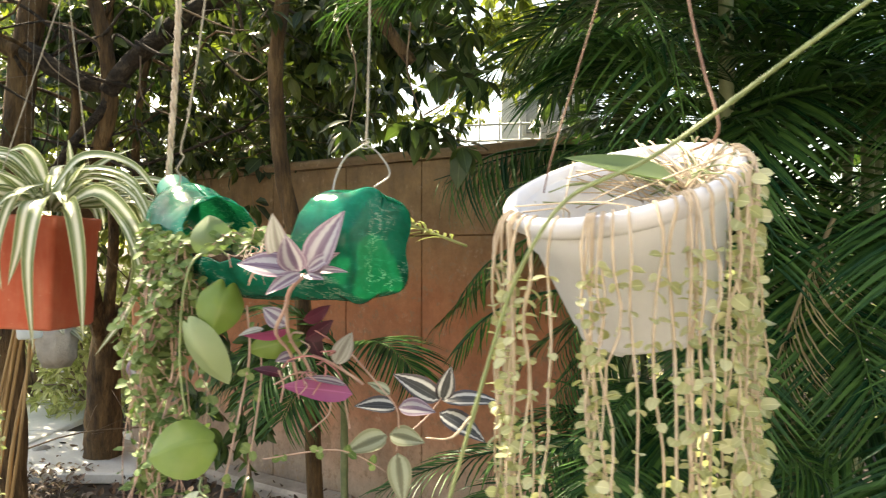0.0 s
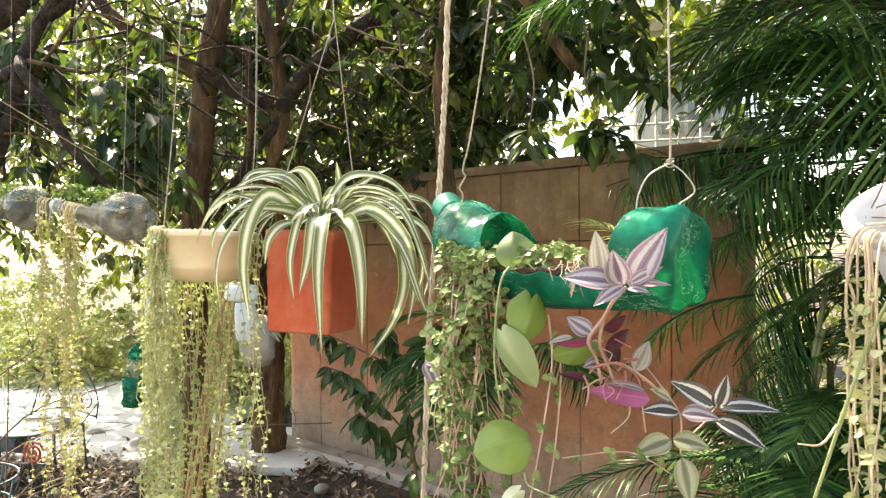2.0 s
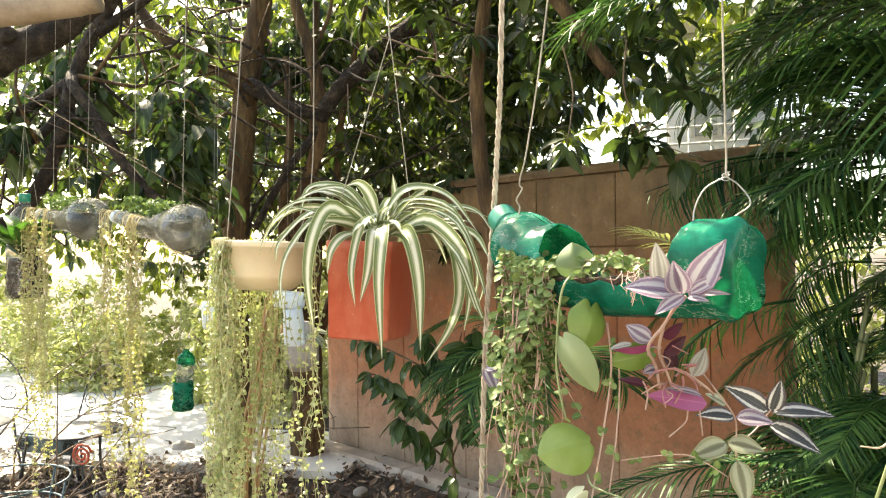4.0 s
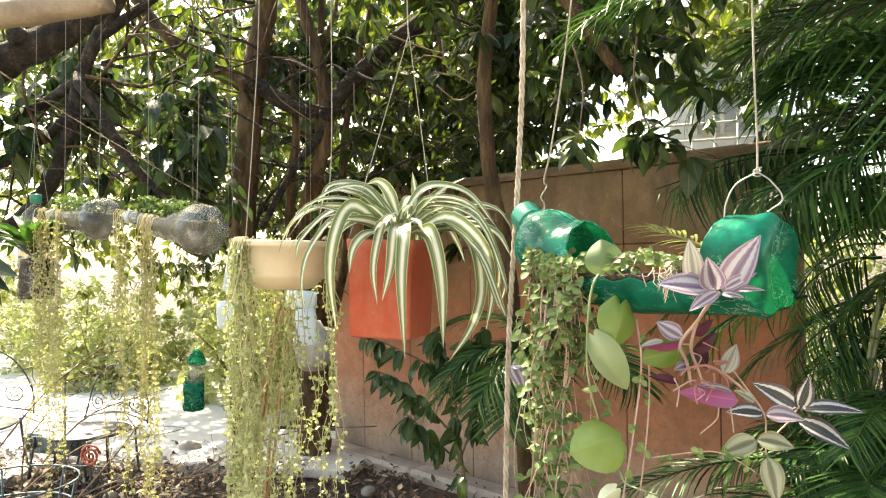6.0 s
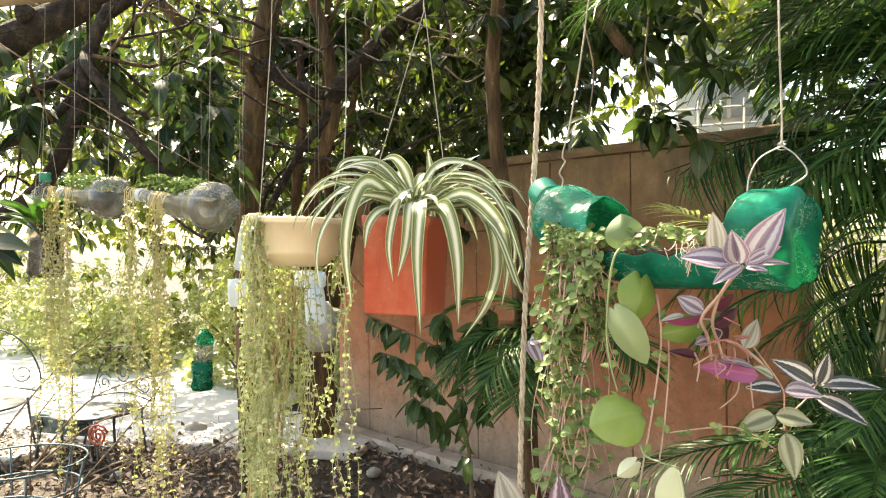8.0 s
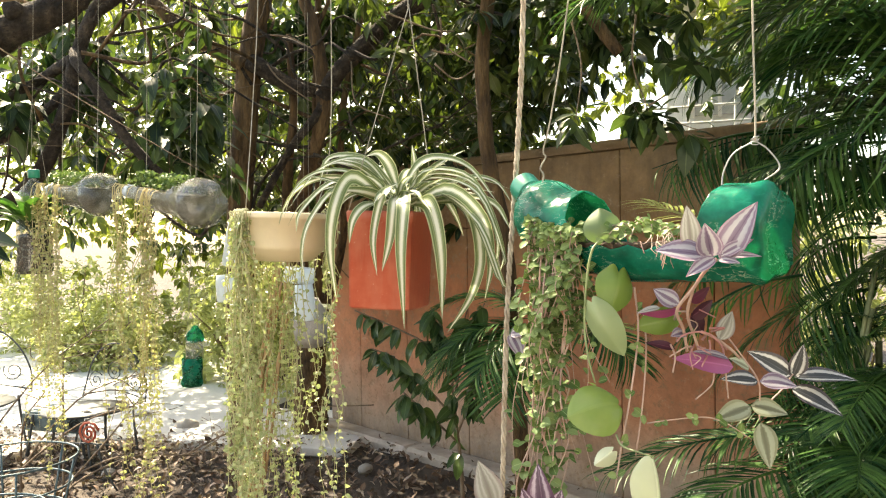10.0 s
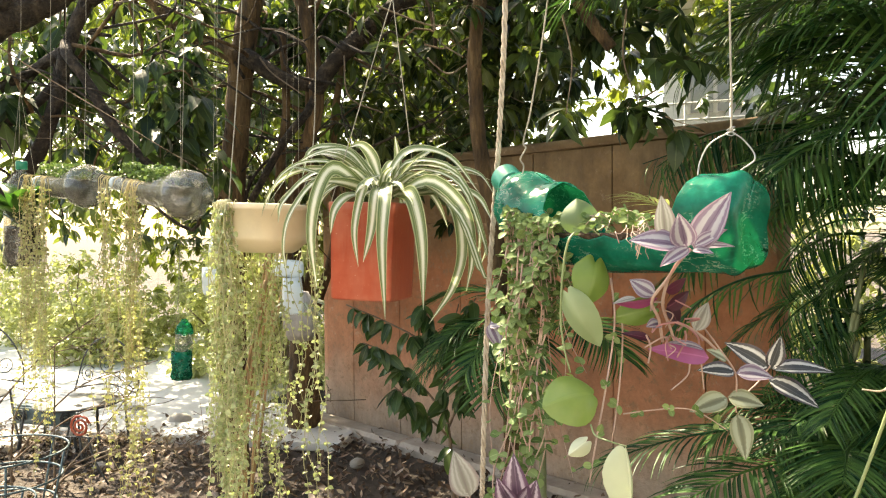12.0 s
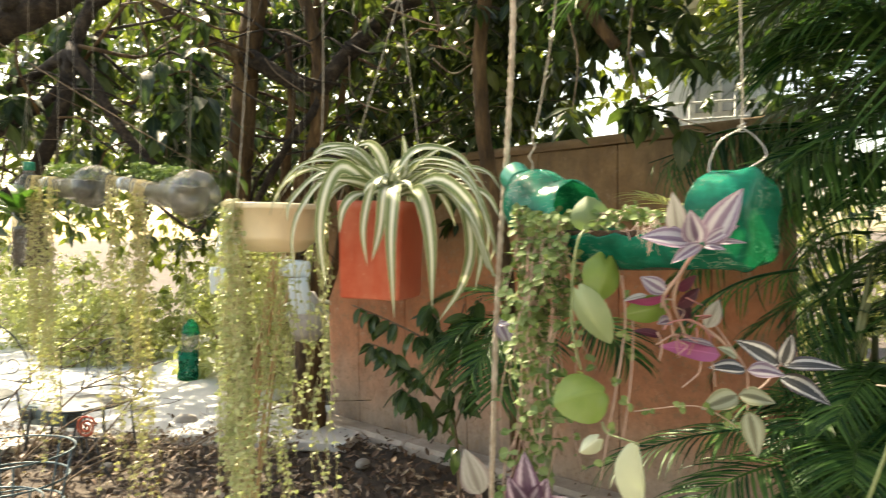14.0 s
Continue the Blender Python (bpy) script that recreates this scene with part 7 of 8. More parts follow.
def clear_bottle(base, neck, r, seed, label):
    """A clear drinks bottle on its side, base towards the viewer, cut open on top and filled with soil."""
    base, neck = Vector(base), Vector(neck)
    t = thing("bottle_planter", base, label, "bottle planter", "hanging planters")
    n, seg = 40, 40
    line = [base.lerp(neck, i / n) for i in range(n + 1)]
    prof = [(0, 0.62), (1, 0.80), (2, 0.92), (3, 0.99), (5, 1.03), (7, 1.00), (9, 0.90), (11, 0.78), (13, 0.73), (22, 0.72), (29, 0.69), (33, 0.52), (36, 0.30), (40, 0.28)]
    radii = [r * float(np.interp(i, [a for a, q in prof], [q for a, q in prof])) for i in range(n + 1)]
    rings = sweep_rings(line, radii, seg, lambda i, a: 1 - (0.17 * (1 - i / 6) * (1 - abs(math.cos(2.5 * a + seed)) ** 0.55) if i < 6 else 0) + 0.012 * math.sin(4 * a + i * 0.5 + seed))
    inward = (neck - base).normalized()
    for i in range(5):
        for k in range(seg):
            foot = abs(math.cos(2.5 * (2 * math.pi * k / seg) + seed)) ** 0.6
            rings[i][k] = rings[i][k] + inward * (1 - i / 5) * (0.012 - 0.018 * foot)
    verts = [v for q in rings for v in q]
    faces = []
    for i in range(n):
        for k in range(seg):
            a = math.degrees(2 * math.pi * (k + 0.5) / seg)
            away = abs((a - 90 + 180) % 360 - 180)
            if 12 <= i <= 32 and away < 75 * min(1, (i - 11) / 4, (33 - i) / 4):
                continue
            faces.append((i * seg + k, i * seg + (k + 1) % seg, (i + 1) * seg + (k + 1) % seg, (i + 1) * seg + k))
    end = len(verts)
    verts.append(line[0] + (neck - base).normalized() * 0.020)
    faces += [(end, (k + 2) % seg, (k + 1) % seg, k) for k in range(0, seg, 2)]
    b = Build()
    b.add(verts, faces)
    body = part("body", b, M_CLEAR_PET, t, "scuffed clear plastic with a five-lobed base")
    body.modifiers.new("wall", "SOLIDIFY").thickness = 0.0008
    soil = Build()
    inner = sweep_rings(line[7:35], [radii[i] * 0.93 for i in range(7, 35)], 20)
    sv = [(v.x, v.y, min(v.z, line[7 + i].z + r * 0.28 + 0.004 * noise.noise(Vector(v) * 50))) for i, q in enumerate(inner) for v in q]
    sf = [(i * 20 + k, i * 20 + (k + 1) % 20, (i + 1) * 20 + (k + 1) % 20, (i + 1) * 20 + k) for i in range(len(inner) - 1) for k in range(20)]
    soil.add(sv, sf)
    part("soil", soil, M_SOIL_DRY, t, "pale dry soil")
    cap = Build()
    d = (neck - base).normalized()
    tube(cap, [neck, neck + d * 0.005, neck + d * 0.018], r * 0.31, 20)
    part("cap", cap, M_MILKY, t)
    for u, dx in ((0.18, 0.004), (0.80, 0.0)):
        p = base.lerp(neck, u) + Vector((0, 0, r * 0.9))
        wire_part(t, [p, p + Vector((dx, 0.01, 0.3)), p + Vector((dx * 2, 0.02, 0.9))], 0.0006, M_STRING, "pale hanging string")
    rng = random.Random(seed)
    roots = []
    for i in range(27):
        q = base.lerp(neck, rng.choice([rng.uniform(0.36, 0.95), rng.gauss(0.50, 0.04), rng.gauss(0.82, 0.05)])) + Vector((-0.45, -0.75, 0)) * r * rng.uniform(0.75, 1.0) + Vector((0, 0, r * 0.35))
        roots.append(q)
    trailing_plant("trailing_vine", seed + 1, roots, (0.42, 0.85), 0.0009, (0.006, 0.0105), 0.019, M_VINE_STEM_LIT, M_VINE,
                   "loose curtain of fine yellow-green stems with tiny round leaves", out=lambda p: Vector((-0.008, -0.014, 0.002)), bare=0.14, wander=0.03)
    moss = Build()
    P = [base.lerp(neck, rng.uniform(0.28, 0.85)) + Vector((rng.gauss(0, r * 0.3), rng.gauss(0, r * 0.3), r * rng.uniform(0.4, 1.0))) for i in range(420)]
    scatter(moss, ROUND, P, [(rng.gauss(0, 1), rng.gauss(0, 1), rng.gauss(0, 0.6)) for p in P], [(rng.gauss(0, 0.5), rng.gauss(0, 0.5), 1) for p in P], 0.011, 0.009)
    solo("creeper", moss, M_CREEPER, "mat of tiny green leaves along the cut in a bottle", "plant")
    return t


clear_bottle((-1.045, 1.352, 1.380), (-1.335, 1.505, 1.425), 0.054, 91, "clear plastic bottle on its side, planted and cut open")
clear_bottle((-1.490, 1.630, 1.428), (-1.775, 1.783, 1.456), 0.056, 95, "clear plastic bottle on its side, planted and cut open")

# twisted rope
rope = thing("rope", (-0.355, 0.975, 1.3), "thick twisted straw-coloured rope hanging straight down", "rope")
core = bend([(-0.335, 0.975, 2.25), (-0.343, 0.975, 1.676), (-0.355, 0.974, 1.429), (-0.371, 0.971, 1.216), (-0.381, 0.97, 0.969), (-0.384, 0.97, 0.86)], 200)
for k in range(3):
    b = Build()
    tube(b, [p + Vector((math.cos(i * 0.72 + k * 2.094), math.sin(i * 0.72 + k * 2.094), 0)) * 0.0024 for i, p in enumerate(core)], 0.0021, 6)
    part("strand", b, M_ROPE, rope)

# ---- smaller things ----


def sapling():
    """A young broad-leaved plant before the wall."""
    t = thing("sapling", (-0.86, 3.34, 0), "young shrub with drooping glossy dark green leaves", "shrub")
    rng = random.Random(101)
    stems = [[(-0.85, 3.345, 0), (-0.852, 3.33, 0.21), (-0.869, 3.28, 0.486), (-0.869, 3.228, 0.704), (-0.80, 3.24, 0.98)],
             [(-0.868, 3.25, 0.62), (-0.95, 3.18, 0.80), (-1.094, 3.12, 0.90), (-1.274, 3.049, 0.99)],
             [(-0.865, 3.29, 0.45), (-0.98, 3.2, 0.62), (-1.10, 3.12, 0.76), (-1.2, 3.06, 0.82)],
             [(-0.869, 3.22, 0.72), (-0.90, 3.15, 0.86), (-0.94, 3.1, 1.0)],
             [(-0.86, 3.3, 0.4), (-0.78, 3.24, 0.6), (-0.72, 3.2, 0.82)],
             [(-0.86, 3.3, 0.35), (-0.98, 3.2, 0.5), (-1.08, 3.12, 0.62)],
             [(-0.86, 3.25, 0.6), (-0.80, 3.15, 0.85), (-0.70, 3.1, 1.02)]]
    for k, s in enumerate(stems):
        b = Build()
        line = bend(s, 18)
        tube(b, line, (0.012 if k == 0 else 0.006, 0.003), 7)
        part("stem", b, M_TWIG, t)
        for i in range(38 if k else 30):
            u = rng.uniform(0.35, 1.0)
            p = line[int(u * 18)]
            way = Vector((rng.gauss(-0.15, 0.5), rng.gauss(-0.3, 0.5), rng.uniform(-1.5, -0.2)))
            length = rng.uniform(0.06, 0.13)
            tip = p + way.normalized() * length
            part("leaf", one_leaf(p, tip, length * rng.uniform(0.28, 0.42), "oval", (rng.gauss(0, 0.4), -0.6 + rng.gauss(0, 0.3), 0.7), 6, rng.uniform(0.3, 0.9), 0.3), M_SHRUB_LEAF, t)
    return t


sapling()


def upright_bottle(name, at, r, h, mat_, label, leaves=0, seed=1, leaf_len=(0.08, 0.14)):
    """A cut bottle hung upright with soil and a small plant in it."""
    at = Vector(at)
    t = thing(name, at, label, "bottle planter", "hanging planters")
    b = Build()
    lathe(b, [(r * 0.55, 0.006), (r * 0.85, 0.0), (r, 0.014), (r * 0.94, h * 0.35), (r * 0.94, h * 0.5), (r, h * 0.62), (r * 0.97, h)], 32, Matrix.Translation(at), wobble=lambda q, z, a: q * (1 + (0.10 * math.cos(5 * a) if z < 0.02 else 0.012 * math.sin(3 * a + 40 * z))))
    body = part("body", b, mat_, t)
    body.modifiers.new("wall", "SOLIDIFY").thickness = 0.0008
    s = Build()
    lathe(s, [(0.0, 0.012), (r * 0.8, 0.010), (r * 0.93, 0.03), (r * 0.89, h * 0.4), (r * 0.9, h * 0.72), (0.0, h * 0.75)], 24, Matrix.Translation(at))
    part("soil", s, M_SOIL, t, "dark soil")
    for a in (0.4, 2.5, 4.6):
        p = at + Vector((r * math.cos(a), r * math.sin(a), h))
        wire_part(t, [p, p.lerp(at + Vector((0, 0, h + 0.35)), 0.5), at + Vector((0, 0, h + 0.35))], 0.0006, M_STRING)
    wire_part(t, [at + Vector((0, 0, h + 0.35)), at + Vector((0, 0.01, h + 0.6)), at + Vector((0, 0.02, h + 0.95))], 0.0006, M_STRING)
    if leaves:
        rng = random.Random(seed)
        pl = thing("pot_plant", at + Vector((0, 0, h * 0.75)), "small leafy green plant growing in a hanging bottle", "plant")
        for i in range(leaves):
            a = rng.uniform(0, 6.28)
            base = at + Vector((0.01 * math.cos(a), 0.01 * math.sin(a), h * 0.75))
            L = rng.uniform(*leaf_len)
            d = Vector((math.cos(a) * rng.uniform(0.4, 1), math.sin(a) * rng.uniform(0.4, 1), rng.uniform(0.5, 1.2))).normalized()
            strap_leaf(pl, [base, base + d * L * 0.6, base + d * L + Vector((math.cos(a), math.sin(a), -0.6)) * L * 0.25], L * 0.24, M_HEDGE_GREEN, shape="lance", n=8)
    return t


M_HEDGE_GREEN = leaf_mat("bright_leaf", (0.04, 0.115, 0.025), (0.12, 0.24, 0.05), 0.35, 0.35)
planted = upright_bottle("bottle_planter", (-1.838, 1.785, 1.215), 0.050, 0.16, M_SOILED_PET, "clear upright cut bottle filled with dark soil", 44, 3, leaf_len=(0.10, 0.19))
upright_bottle("bottle_planter", (-2.098, 1.745, 1.027), 0.050, 0.135, M_SOILED_PET, "clear upright cut bottle filled with dark soil", 5, 4)
b = Build()
lathe(b, [(0.0485, 0.155), (0.050, 0.20), (0.047, 0.225), (0.034, 0.250), (0.017, 0.268), (0.0135, 0.272), (0.0135, 0.285)], 32, pose(-1.838, 1.785, 1.215), keep=lambda i, a: i > 1 or 0.3 < a < 2.9)
part("neck", b, M_CLEAR_PET, planted, "clear bottle shoulder above the cut-out side")
b = Build()
lathe(b, [(0.0, 0.304), (0.014, 0.304), (0.0155, 0.302), (0.016, 0.298), (0.016, 0.280), (0.0145, 0.279)], 30, pose(-1.838, 1.785, 1.215))
part("cap", b, M_GREEN_CAP, planted, "green screw cap")
top = upright_bottle("bottle_planter", (-1.622, 2.271, 0.797), 0.036, 0.10, M_GREEN_THIN, "green cut bottle hanging by a string with a clear middle", 0, 5)

b = Build()
lathe(b, [(0.030, -0.012), (0.028, 0.0), (0.024, 0.012), (0.014, 0.024), (0.011, 0.034), (0.0, 0.035)], 40, pose(-1.61, 2.272, 0.975, 20, 12, 0), wobble=lambda q, z, a: q * (1 + 0.28 * (abs(math.cos(2.5 * a)) ** 0.7 - 0.6) * (z < 0.02)))
part("shoulder", b, M_GREEN_THIN, top)
cut = thing("pot_plant", (-1.622, 2.271, 0.87), "small bright green plant in a hanging green bottle", "plant")
cr = random.Random(310)
for k in range(16):
    a = cr.uniform(0, 6.28)
    p = Vector((-1.622, 2.271, 0.865 + 0.02 * cr.random()))
    part("leaf", one_leaf(p, p + Vector((math.cos(a) * 0.04, math.sin(a) * 0.04, cr.uniform(-0.01, 0.05))), 0.016, "oval", (0, -0.5, 0.8), 5, 0.6, 0.3), M_HEDGE_GREEN, cut)
b = Build()
lathe(b, [(0.030, 0.0), (0.029, 0.06), (0.028, 0.065)], 24, pose(-1.613, 2.272, 0.895))
part("clear_middle", b, M_CLEAR_PET, top)

for at, r, h, lean in (((-1.052, 1.458, 1.245), 0.026, 0.112, 10), ((-1.060, 1.454, 1.165), 0.028, 0.062, -4), ((-1.092, 1.950, 1.178), 0.046, 0.045, 5), ((-1.062, 1.922, 1.070), 0.030, 0.105, -3)):
    mb = thing("milky_bottle", at, "translucent whitish plastic bottle piece used as a planter", "bottle planter", "hanging planters")
    b = Build()
    lathe(b, [(0.0, 0.0), (r * 0.9, 0.0), (r, 0.006), (r, h * 0.7), (r * 0.9, h), (r * 0.8, h)], 28, Matrix.Translation(at) @ pose(0, 0, 0, 0, lean, 0))
    part("body", b, M_MILKY, mb)
    wire_part(mb, [Vector(at) + Vector((0, 0, h)), Vector(at) + Vector((0, 0, h + 0.3)), Vector(at) + Vector((0.01, 0.02, h + 1.0))], 0.00028, M_STRING)


def bundle():
    """A hanging bottle wrapped in grey cloth, with striped leaves on top."""
    t = thing("wrapped_planter", (-1.212, 2.348, 0.93), "grey cloth-wrapped hanging bottle with small leaves", "planter", "hanging planters")
    b = Build()
    lathe(b, [(0.0, 0.0), (0.035, 0.0), (0.055, 0.03), (0.058, 0.08), (0.048, 0.13), (0.03, 0.17), (0.0, 0.175)], 28, pose(-1.212, 2.348, 0.93), wobble=lambda q, z, a: q * (1 + 0.09 * math.sin(4 * a + z * 60) + 0.05 * math.sin(9 * a)))
    part("wrap", b, M_STONE, t)
    rng = random.Random(7)
    for i in range(12):
        a = rng.uniform(0, 6.28)
        p = Vector((-1.212, 2.348, 1.07))
        part("leaf", one_leaf(p, p + Vector((math.cos(a) * 0.09, math.sin(a) * 0.09, rng.uniform(-0.06, 0.05))), 0.024, "oval", (0, -0.4, 0.9), 5, 0.6, 0.3), M_ZEBRA_GREEN, t)
    wire_part(t, [(-1.212, 2.348, 1.1), (-1.212, 2.35, 1.5), (-1.21, 2.36, 2.1)], 0.0006, M_STRING)


bundle()

for k in range(7):
    rng = random.Random(200 + k)
    b = Build()
    x = -1.42 + 0.010 * k + rng.uniform(-0.010, 0.010)
    tube(b, bend([(x - 0.20 + rng.uniform(-0.08, 0.06), 2.62 + rng.uniform(-0.05, 0.05), 0.0), (x - 0.10 + rng.uniform(-0.03, 0.03), 2.55, 0.6), (x + rng.uniform(-0.04, 0.04), 2.48 + 0.02 * (k % 3), 1.05 + rng.uniform(0, 0.30))], 10), (rng.uniform(0.006, 0.009), 0.005), 7, 0.05, rng)
    solo("cane", b, M_CANE, "dry yellow-brown bamboo cane standing among the vines", "cane", "dry canes")


def spiral(cx, cz, r, turns, start, n=26):
    return [(cx + r * (1 - i / n * 0.85) * math.cos(start + turns * 6.283 * i / n), cz + r * (1 - i / n * 0.85) * math.sin(start + turns * 6.283 * i / n)) for i in range(n + 1)]


def garden_chair(at, turn, width, mat_, label, seat_h=0.36, back_h=0.42):
    """A small iron chair with a hoop back filled with scrolls."""
    at = Vector(at)
    t = thing("garden_chair", at, label, "chair", "iron garden chairs")
    m = Matrix.Translation(at) @ pose(0, 0, 0, 0, 0, turn)

    def rod(name, pts, r=0.006, n=None):
        b = Build()
        tube(b, [m @ Vector(p) for p in (bend(pts, n) if n else pts)], r, 6)
        part(name, b, mat_, t)

    w = width / 2
    rod("back_hoop", [(-w, 0, seat_h)] + [(w * math.cos(a), 0.03, seat_h + back_h * math.sin(a)) for a in [math.pi - math.pi * i / 10 for i in range(1, 10)]] + [(w, 0, seat_h)], 0.0052, 40)
    for k in range(3):
        cx = (k - 1) * w * 0.62
        rod("scroll", [(x, 0.02, z) for x, z in spiral(cx, seat_h + back_h * (0.5 if k == 1 else 0.32), 0.062, 1.8, 0.6 + k)], 0.0034)
    rod("rail", [(-w, 0, seat_h + 0.02), (0, 0.02, seat_h + 0.06), (w, 0, seat_h + 0.02)], 0.005, 14)
    b = Build()
    lathe(b, [(0.0, seat_h), (w * 0.98, seat_h - 0.002), (w, seat_h - 0.01), (w * 0.97, seat_h - 0.016), (0.0, seat_h - 0.014)], 32, m @ pose(0, -w * 0.9, 0))
    part("seat", b, mat_, t)
    for sx in (-1, 1):
        for y in (-0.05, -w * 1.7):
            rod("leg", [(sx * w * 0.8, y, seat_h - 0.01), (sx * w * 0.88, y - 0.01, seat_h * 0.5), (sx * w * 1.0, y - 0.02, 0)], 0.007, 8)
    return t


garden_chair((-4.05, 3.95, 0), 18, 0.62, M_IRON, "dark iron garden chair with a scrolled hoop back")
garden_chair((-3.25, 4.15, 0), -8, 0.5, M_IRON, "dark iron garden chair with a scrolled hoop back", 0.30, 0.36)


def garden_bench(at, turn):
    """A low slatted bench whose front rail ends in scrolls."""
    at = Vector(at)
    t = thing("garden_bench", at, "low grey iron garden bench with scrolled ends on the paving", "bench")
    m = Matrix.Translation(at) @ pose(0, 0, 0, 0, 0, turn)
    for k in range(4):
        b = Build()
        box(b, (0.46, 0.05, 0.018), m @ pose(0, -0.11 + 0.06 * k, 0.30), 0.004)
        part("slat", b, M_IRON_BLUE, t)
    b = Build()
    box(b, (0.46, 0.014, 0.10), m @ pose(0, -0.15, 0.25), 0.004)
    part("apron", b, M_IRON_BLUE, t)
    for sx in (-1, 1):
        b = Build()
        tube(b, [m @ Vector((x, -0.165, z)) for x, z in spiral(sx * 0.17, 0.25, 0.044, 2.2, 0.4 * sx)], 0.005, 6)
        part("scroll", b, M_IRON, t)
        for y in (-0.13, 0.06):
            b = Build()
            tube(b, [m @ Vector(p) for p in ((sx * 0.20, y, 0.29), (sx * 0.20, y, 0.15), (sx * 0.22, y, 0.0))], 0.009, 7)
            part("leg", b, M_IRON, t)
    return t


garden_bench((-3.42, 3.98, -0.03), -6)


def scroll_stand(at):
    """A small wire plant stand with a red-painted scroll."""
    at = Vector(at)
    t = thing("plant_stand", at, "small wire plant stand with a red-painted scroll", "plant stand")
    b = Build()
    tube(b, [at + Vector((x, 0, z)) for x, z in spiral(0, 0.30, 0.062, 2.3, 0.3)], 0.007, 6)
    part("scroll", b, M_RED_POT, t, "red-painted iron scroll")
    for k, dx in enumerate((-0.11, 0.11, 0.0)):
        b = Build()
        tube(b, bend([at + Vector((dx * 0.45, 0.06 * (k == 2), 0.245)), at + Vector((dx * 0.8, 0.10 * (k == 2), 0.12)), at + Vector((dx * 1.5, 0.16 * (k == 2), 0))], 8), 0.005, 6)
        part("leg", b, M_IRON, t)
    b = Build()
    tube(b, [at + Vector((-0.13, 0, 0.24)), at + Vector((0, 0.005, 0.245)), at + Vector((0.13, 0, 0.24))], 0.005, 6)
    part("rail", b, M_IRON, t)
    return t


scroll_stand((-2.86, 3.38, 0))


def ring_stand(at, r, h, label, rails=3):
    at = Vector(at)
    t = thing("ring_stand", at, label, "plant stand", "wire ring stands")
    for i in range(rails):
        b = Build()
        z = h * (i + 1) / rails
        q = r * (0.72 + 0.28 * (i + 1) / rails)
        tube(b, [at + Vector((q * math.cos(a), q * math.sin(a), z)) for a in [2 * math.pi * k / 40 for k in range(41)]], 0.0048, 6)
        part("ring", b, M_IRON_BLUE, t)
    for k in range(6):
        a = 2 * math.pi * k / 6 + 0.3
        b = Build()
        tube(b, [at + Vector((r * (0.72 + 0.28 * u) * math.cos(a), r * (0.72 + 0.28 * u) * math.sin(a), h * u)) for u in (0, 0.5, 1.0)], 0.0048, 6)
        part("upright", b, M_IRON_BLUE, t)
    for k in (-1, 1):
        b = Build()
        tube(b, [at + Vector((x, -r * 0.97 + 0.02 * abs(k), z)) for x, z in spiral(0.09 * k, h * 0.72, 0.045, 1.9, 0.5 * k)], 0.0035, 6)
        part("scroll", b, M_IRON_BLUE, t)


ring_stand((-2.77, 2.72, 0), 0.28, 0.36, "blue-grey wire ring stand for climbing plants")
ring_stand((-2.62, 2.42, 0), 0.22, 0.24, "low blue-grey wire ring stand", 2)

b = Build()
box(b, (0.09, 0.08, 1.15), pose(-3.48, 3.03, 0.56, 0, 1, 20), 0.012)
solo("post", b, M_POST, "weathered brown timber post standing by the paving", "post")
b = Build()
lathe(b, [(0.0, 0.0), (0.06, 0.0), (0.065, 0.01), (0.062, 0.26), (0.057, 0.268), (0.05, 0.26), (0.05, 0.2), (0.0, 0.2)], 20, pose(-3.22, 2.72, 0.0), wobble=lambda q, z, a: q * (1 + 0.03 * math.sin(3 * a)))
solo("log_pot", b, M_POST, "short hollow log used as a planter", "log")

for i, (x, y, r) in enumerate(((-3.0, 4.6, 0.09), (-2.55, 4.75, 0.06), (-2.9, 3.6, 0.05), (-2.4, 4.25, 0.055), (-3.5, 4.85, 0.07), (-1.5, 3.9, 0.05))):
    b = Build()
    rng = random.Random(300 + i)
    lathe(b, [(0.0, -0.4), (0.8, -0.35), (1.0, 0.0), (0.85, 0.35), (0.45, 0.55), (0.0, 0.6)], 16, pose(x, y, r * 0.25, 0, 0, i * 50) @ Matrix.Diagonal((r, r * 0.8, r, 1)),
          wobble=lambda q, z, a: q * (1 + 0.16 * noise.noise((2 * math.cos(a) + i, 2 * math.sin(a), z * 2))))
    solo("stone", b, M_STONE, "rough pale stone lying on the earth", "stone", "loose stones")


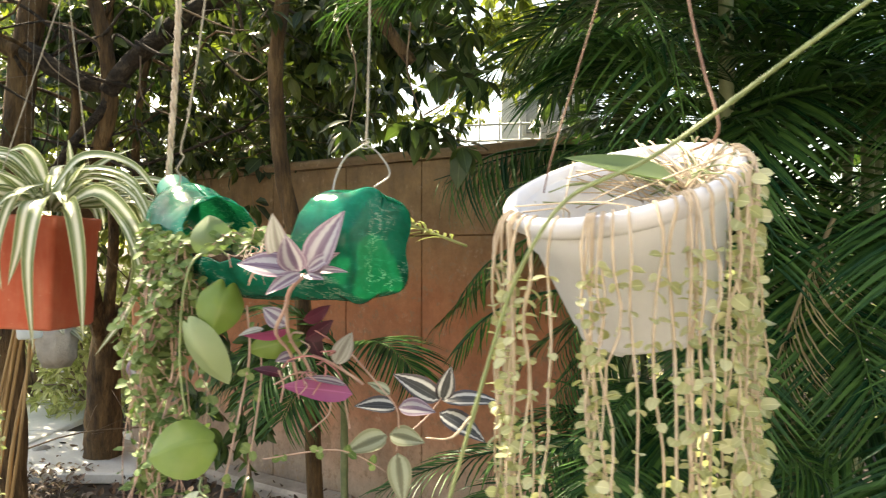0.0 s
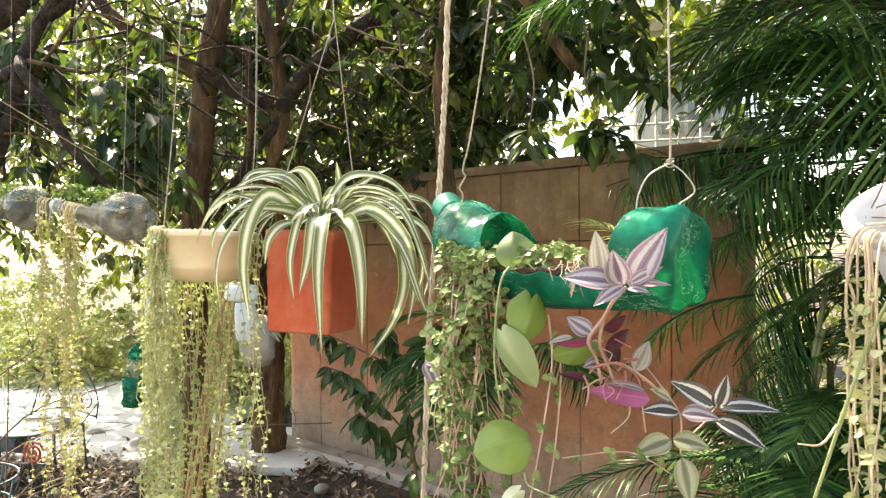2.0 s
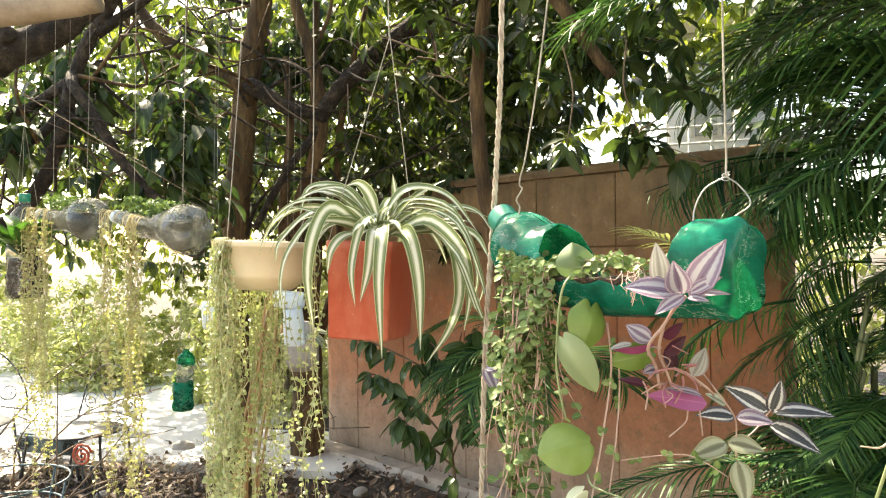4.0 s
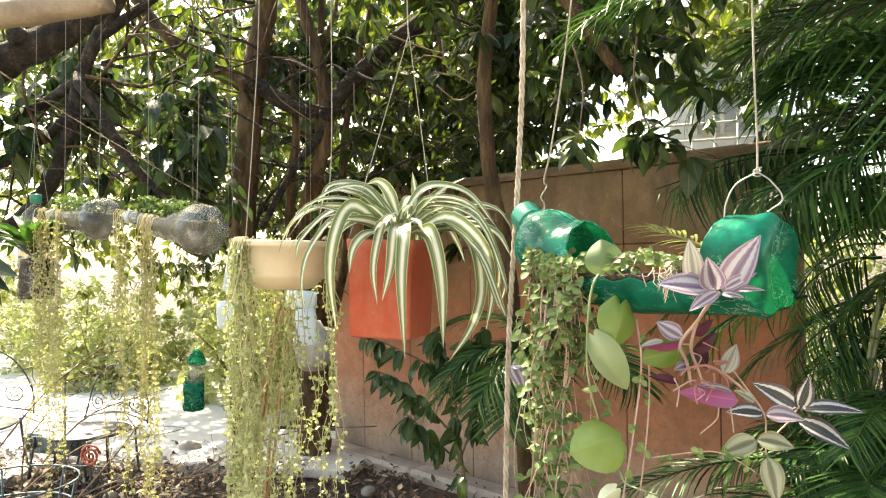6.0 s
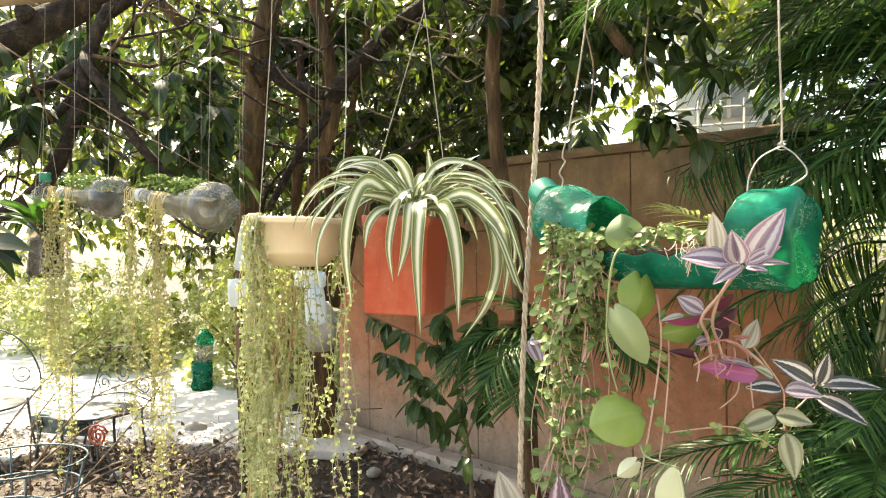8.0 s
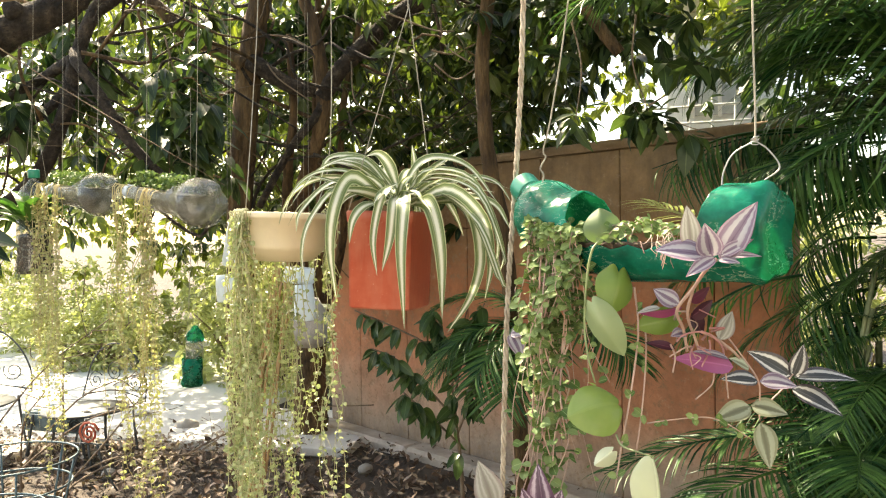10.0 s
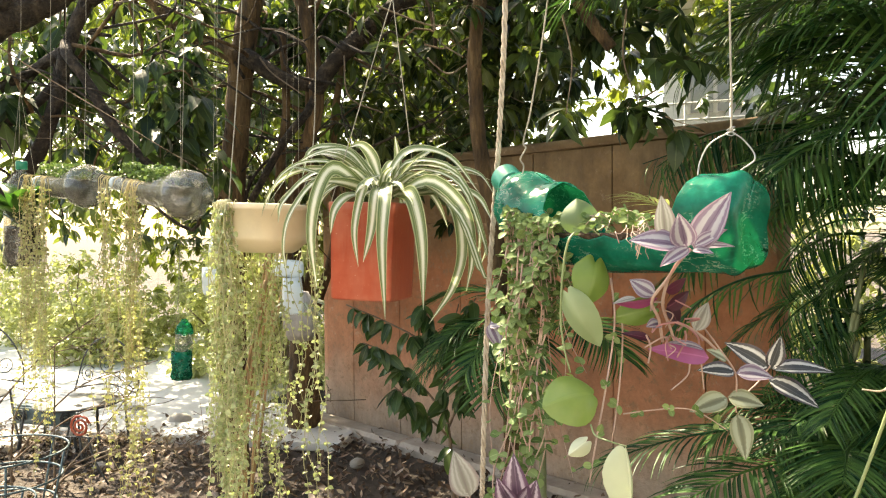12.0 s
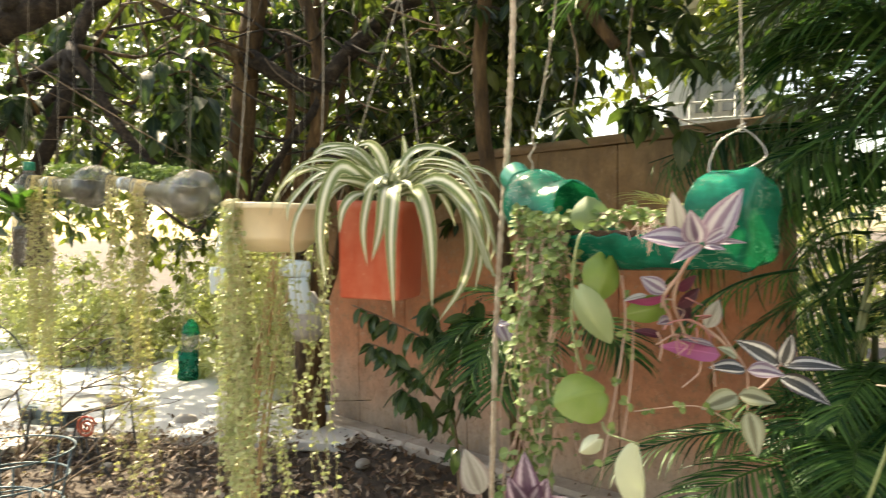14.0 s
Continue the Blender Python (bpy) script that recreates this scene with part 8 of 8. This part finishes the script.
def brushwood():
    """Dead branches lying and arching among the garden chairs."""
    rng = random.Random(400)
    for i in range(11):
        a = Vector((rng.uniform(-3.6, -2.35), rng.uniform(2.6, 3.8), rng.uniform(0.02, 0.2)))
        d = Vector((rng.uniform(-1, 1), rng.uniform(-0.5, 0.5), rng.uniform(0.1, 0.5))).normalized() * rng.uniform(0.5, 1.1)
        mid = a + d * 0.5 + Vector((rng.gauss(0, 0.06), rng.gauss(0, 0.06), rng.uniform(0.0, 0.12)))
        t = thing("dead_branch", a, "thin bare dead branch lying among the garden chairs", "branch", "dead branches")
        b = Build()
        tube(b, bend([a - Vector((0, 0, a.z)), a, mid, a + d], 14), (0.007, 0.003), 5, 0.1, rng)
        part("stick", b, M_TWIG, t)
        for k in range(3):
            p = mid.lerp(a + d, rng.random())
            b = Build()
            tube(b, bend([p, p + Vector((rng.gauss(0, 0.1), rng.gauss(0, 0.1), rng.uniform(0, 0.12))), p + Vector((rng.gauss(0, 0.2), rng.gauss(0, 0.2), rng.uniform(0, 0.25)))], 6), (0.003, 0.0015), 4)
            part("side_twig", b, M_TWIG, t)


brushwood()


def spray():
    """A leafy spray that hangs in from the tree on the left."""
    t = thing("leafy_branch", (-1.7, 0.9, 1.75), "hanging leafy spray with large dull green leaves", "branch")
    rng = random.Random(410)
    line = bend([(-1.9, 0.85, 2.3), (-1.62, 0.9, 1.8), (-1.45, 0.93, 1.5), (-1.33, 0.94, 1.38), (-1.27, 0.945, 1.30)], 24)
    b = Build()
    tube(b, line, (0.006, 0.002), 6)
    part("stick", b, M_TWIG, t)
    for i in range(26):
        p = line[rng.randint(11, 24)]
        d = Vector((rng.gauss(0.1, 0.7), rng.gauss(-0.1, 0.6), rng.uniform(-1.1, 0.1))).normalized()
        L = rng.uniform(0.08, 0.13)
        part("leaf", one_leaf(p, p + d * L, L * 0.36, "lance", (rng.gauss(0, 0.4), -0.6, 0.7), 6, 0.5, 0.3), M_TREE_LEAF_DARK, t)


spray()
string([(-1.665, 1.752, 1.514), (-1.66, 1.752, 1.9), (-1.655, 1.752, 2.4)], 0.0005)
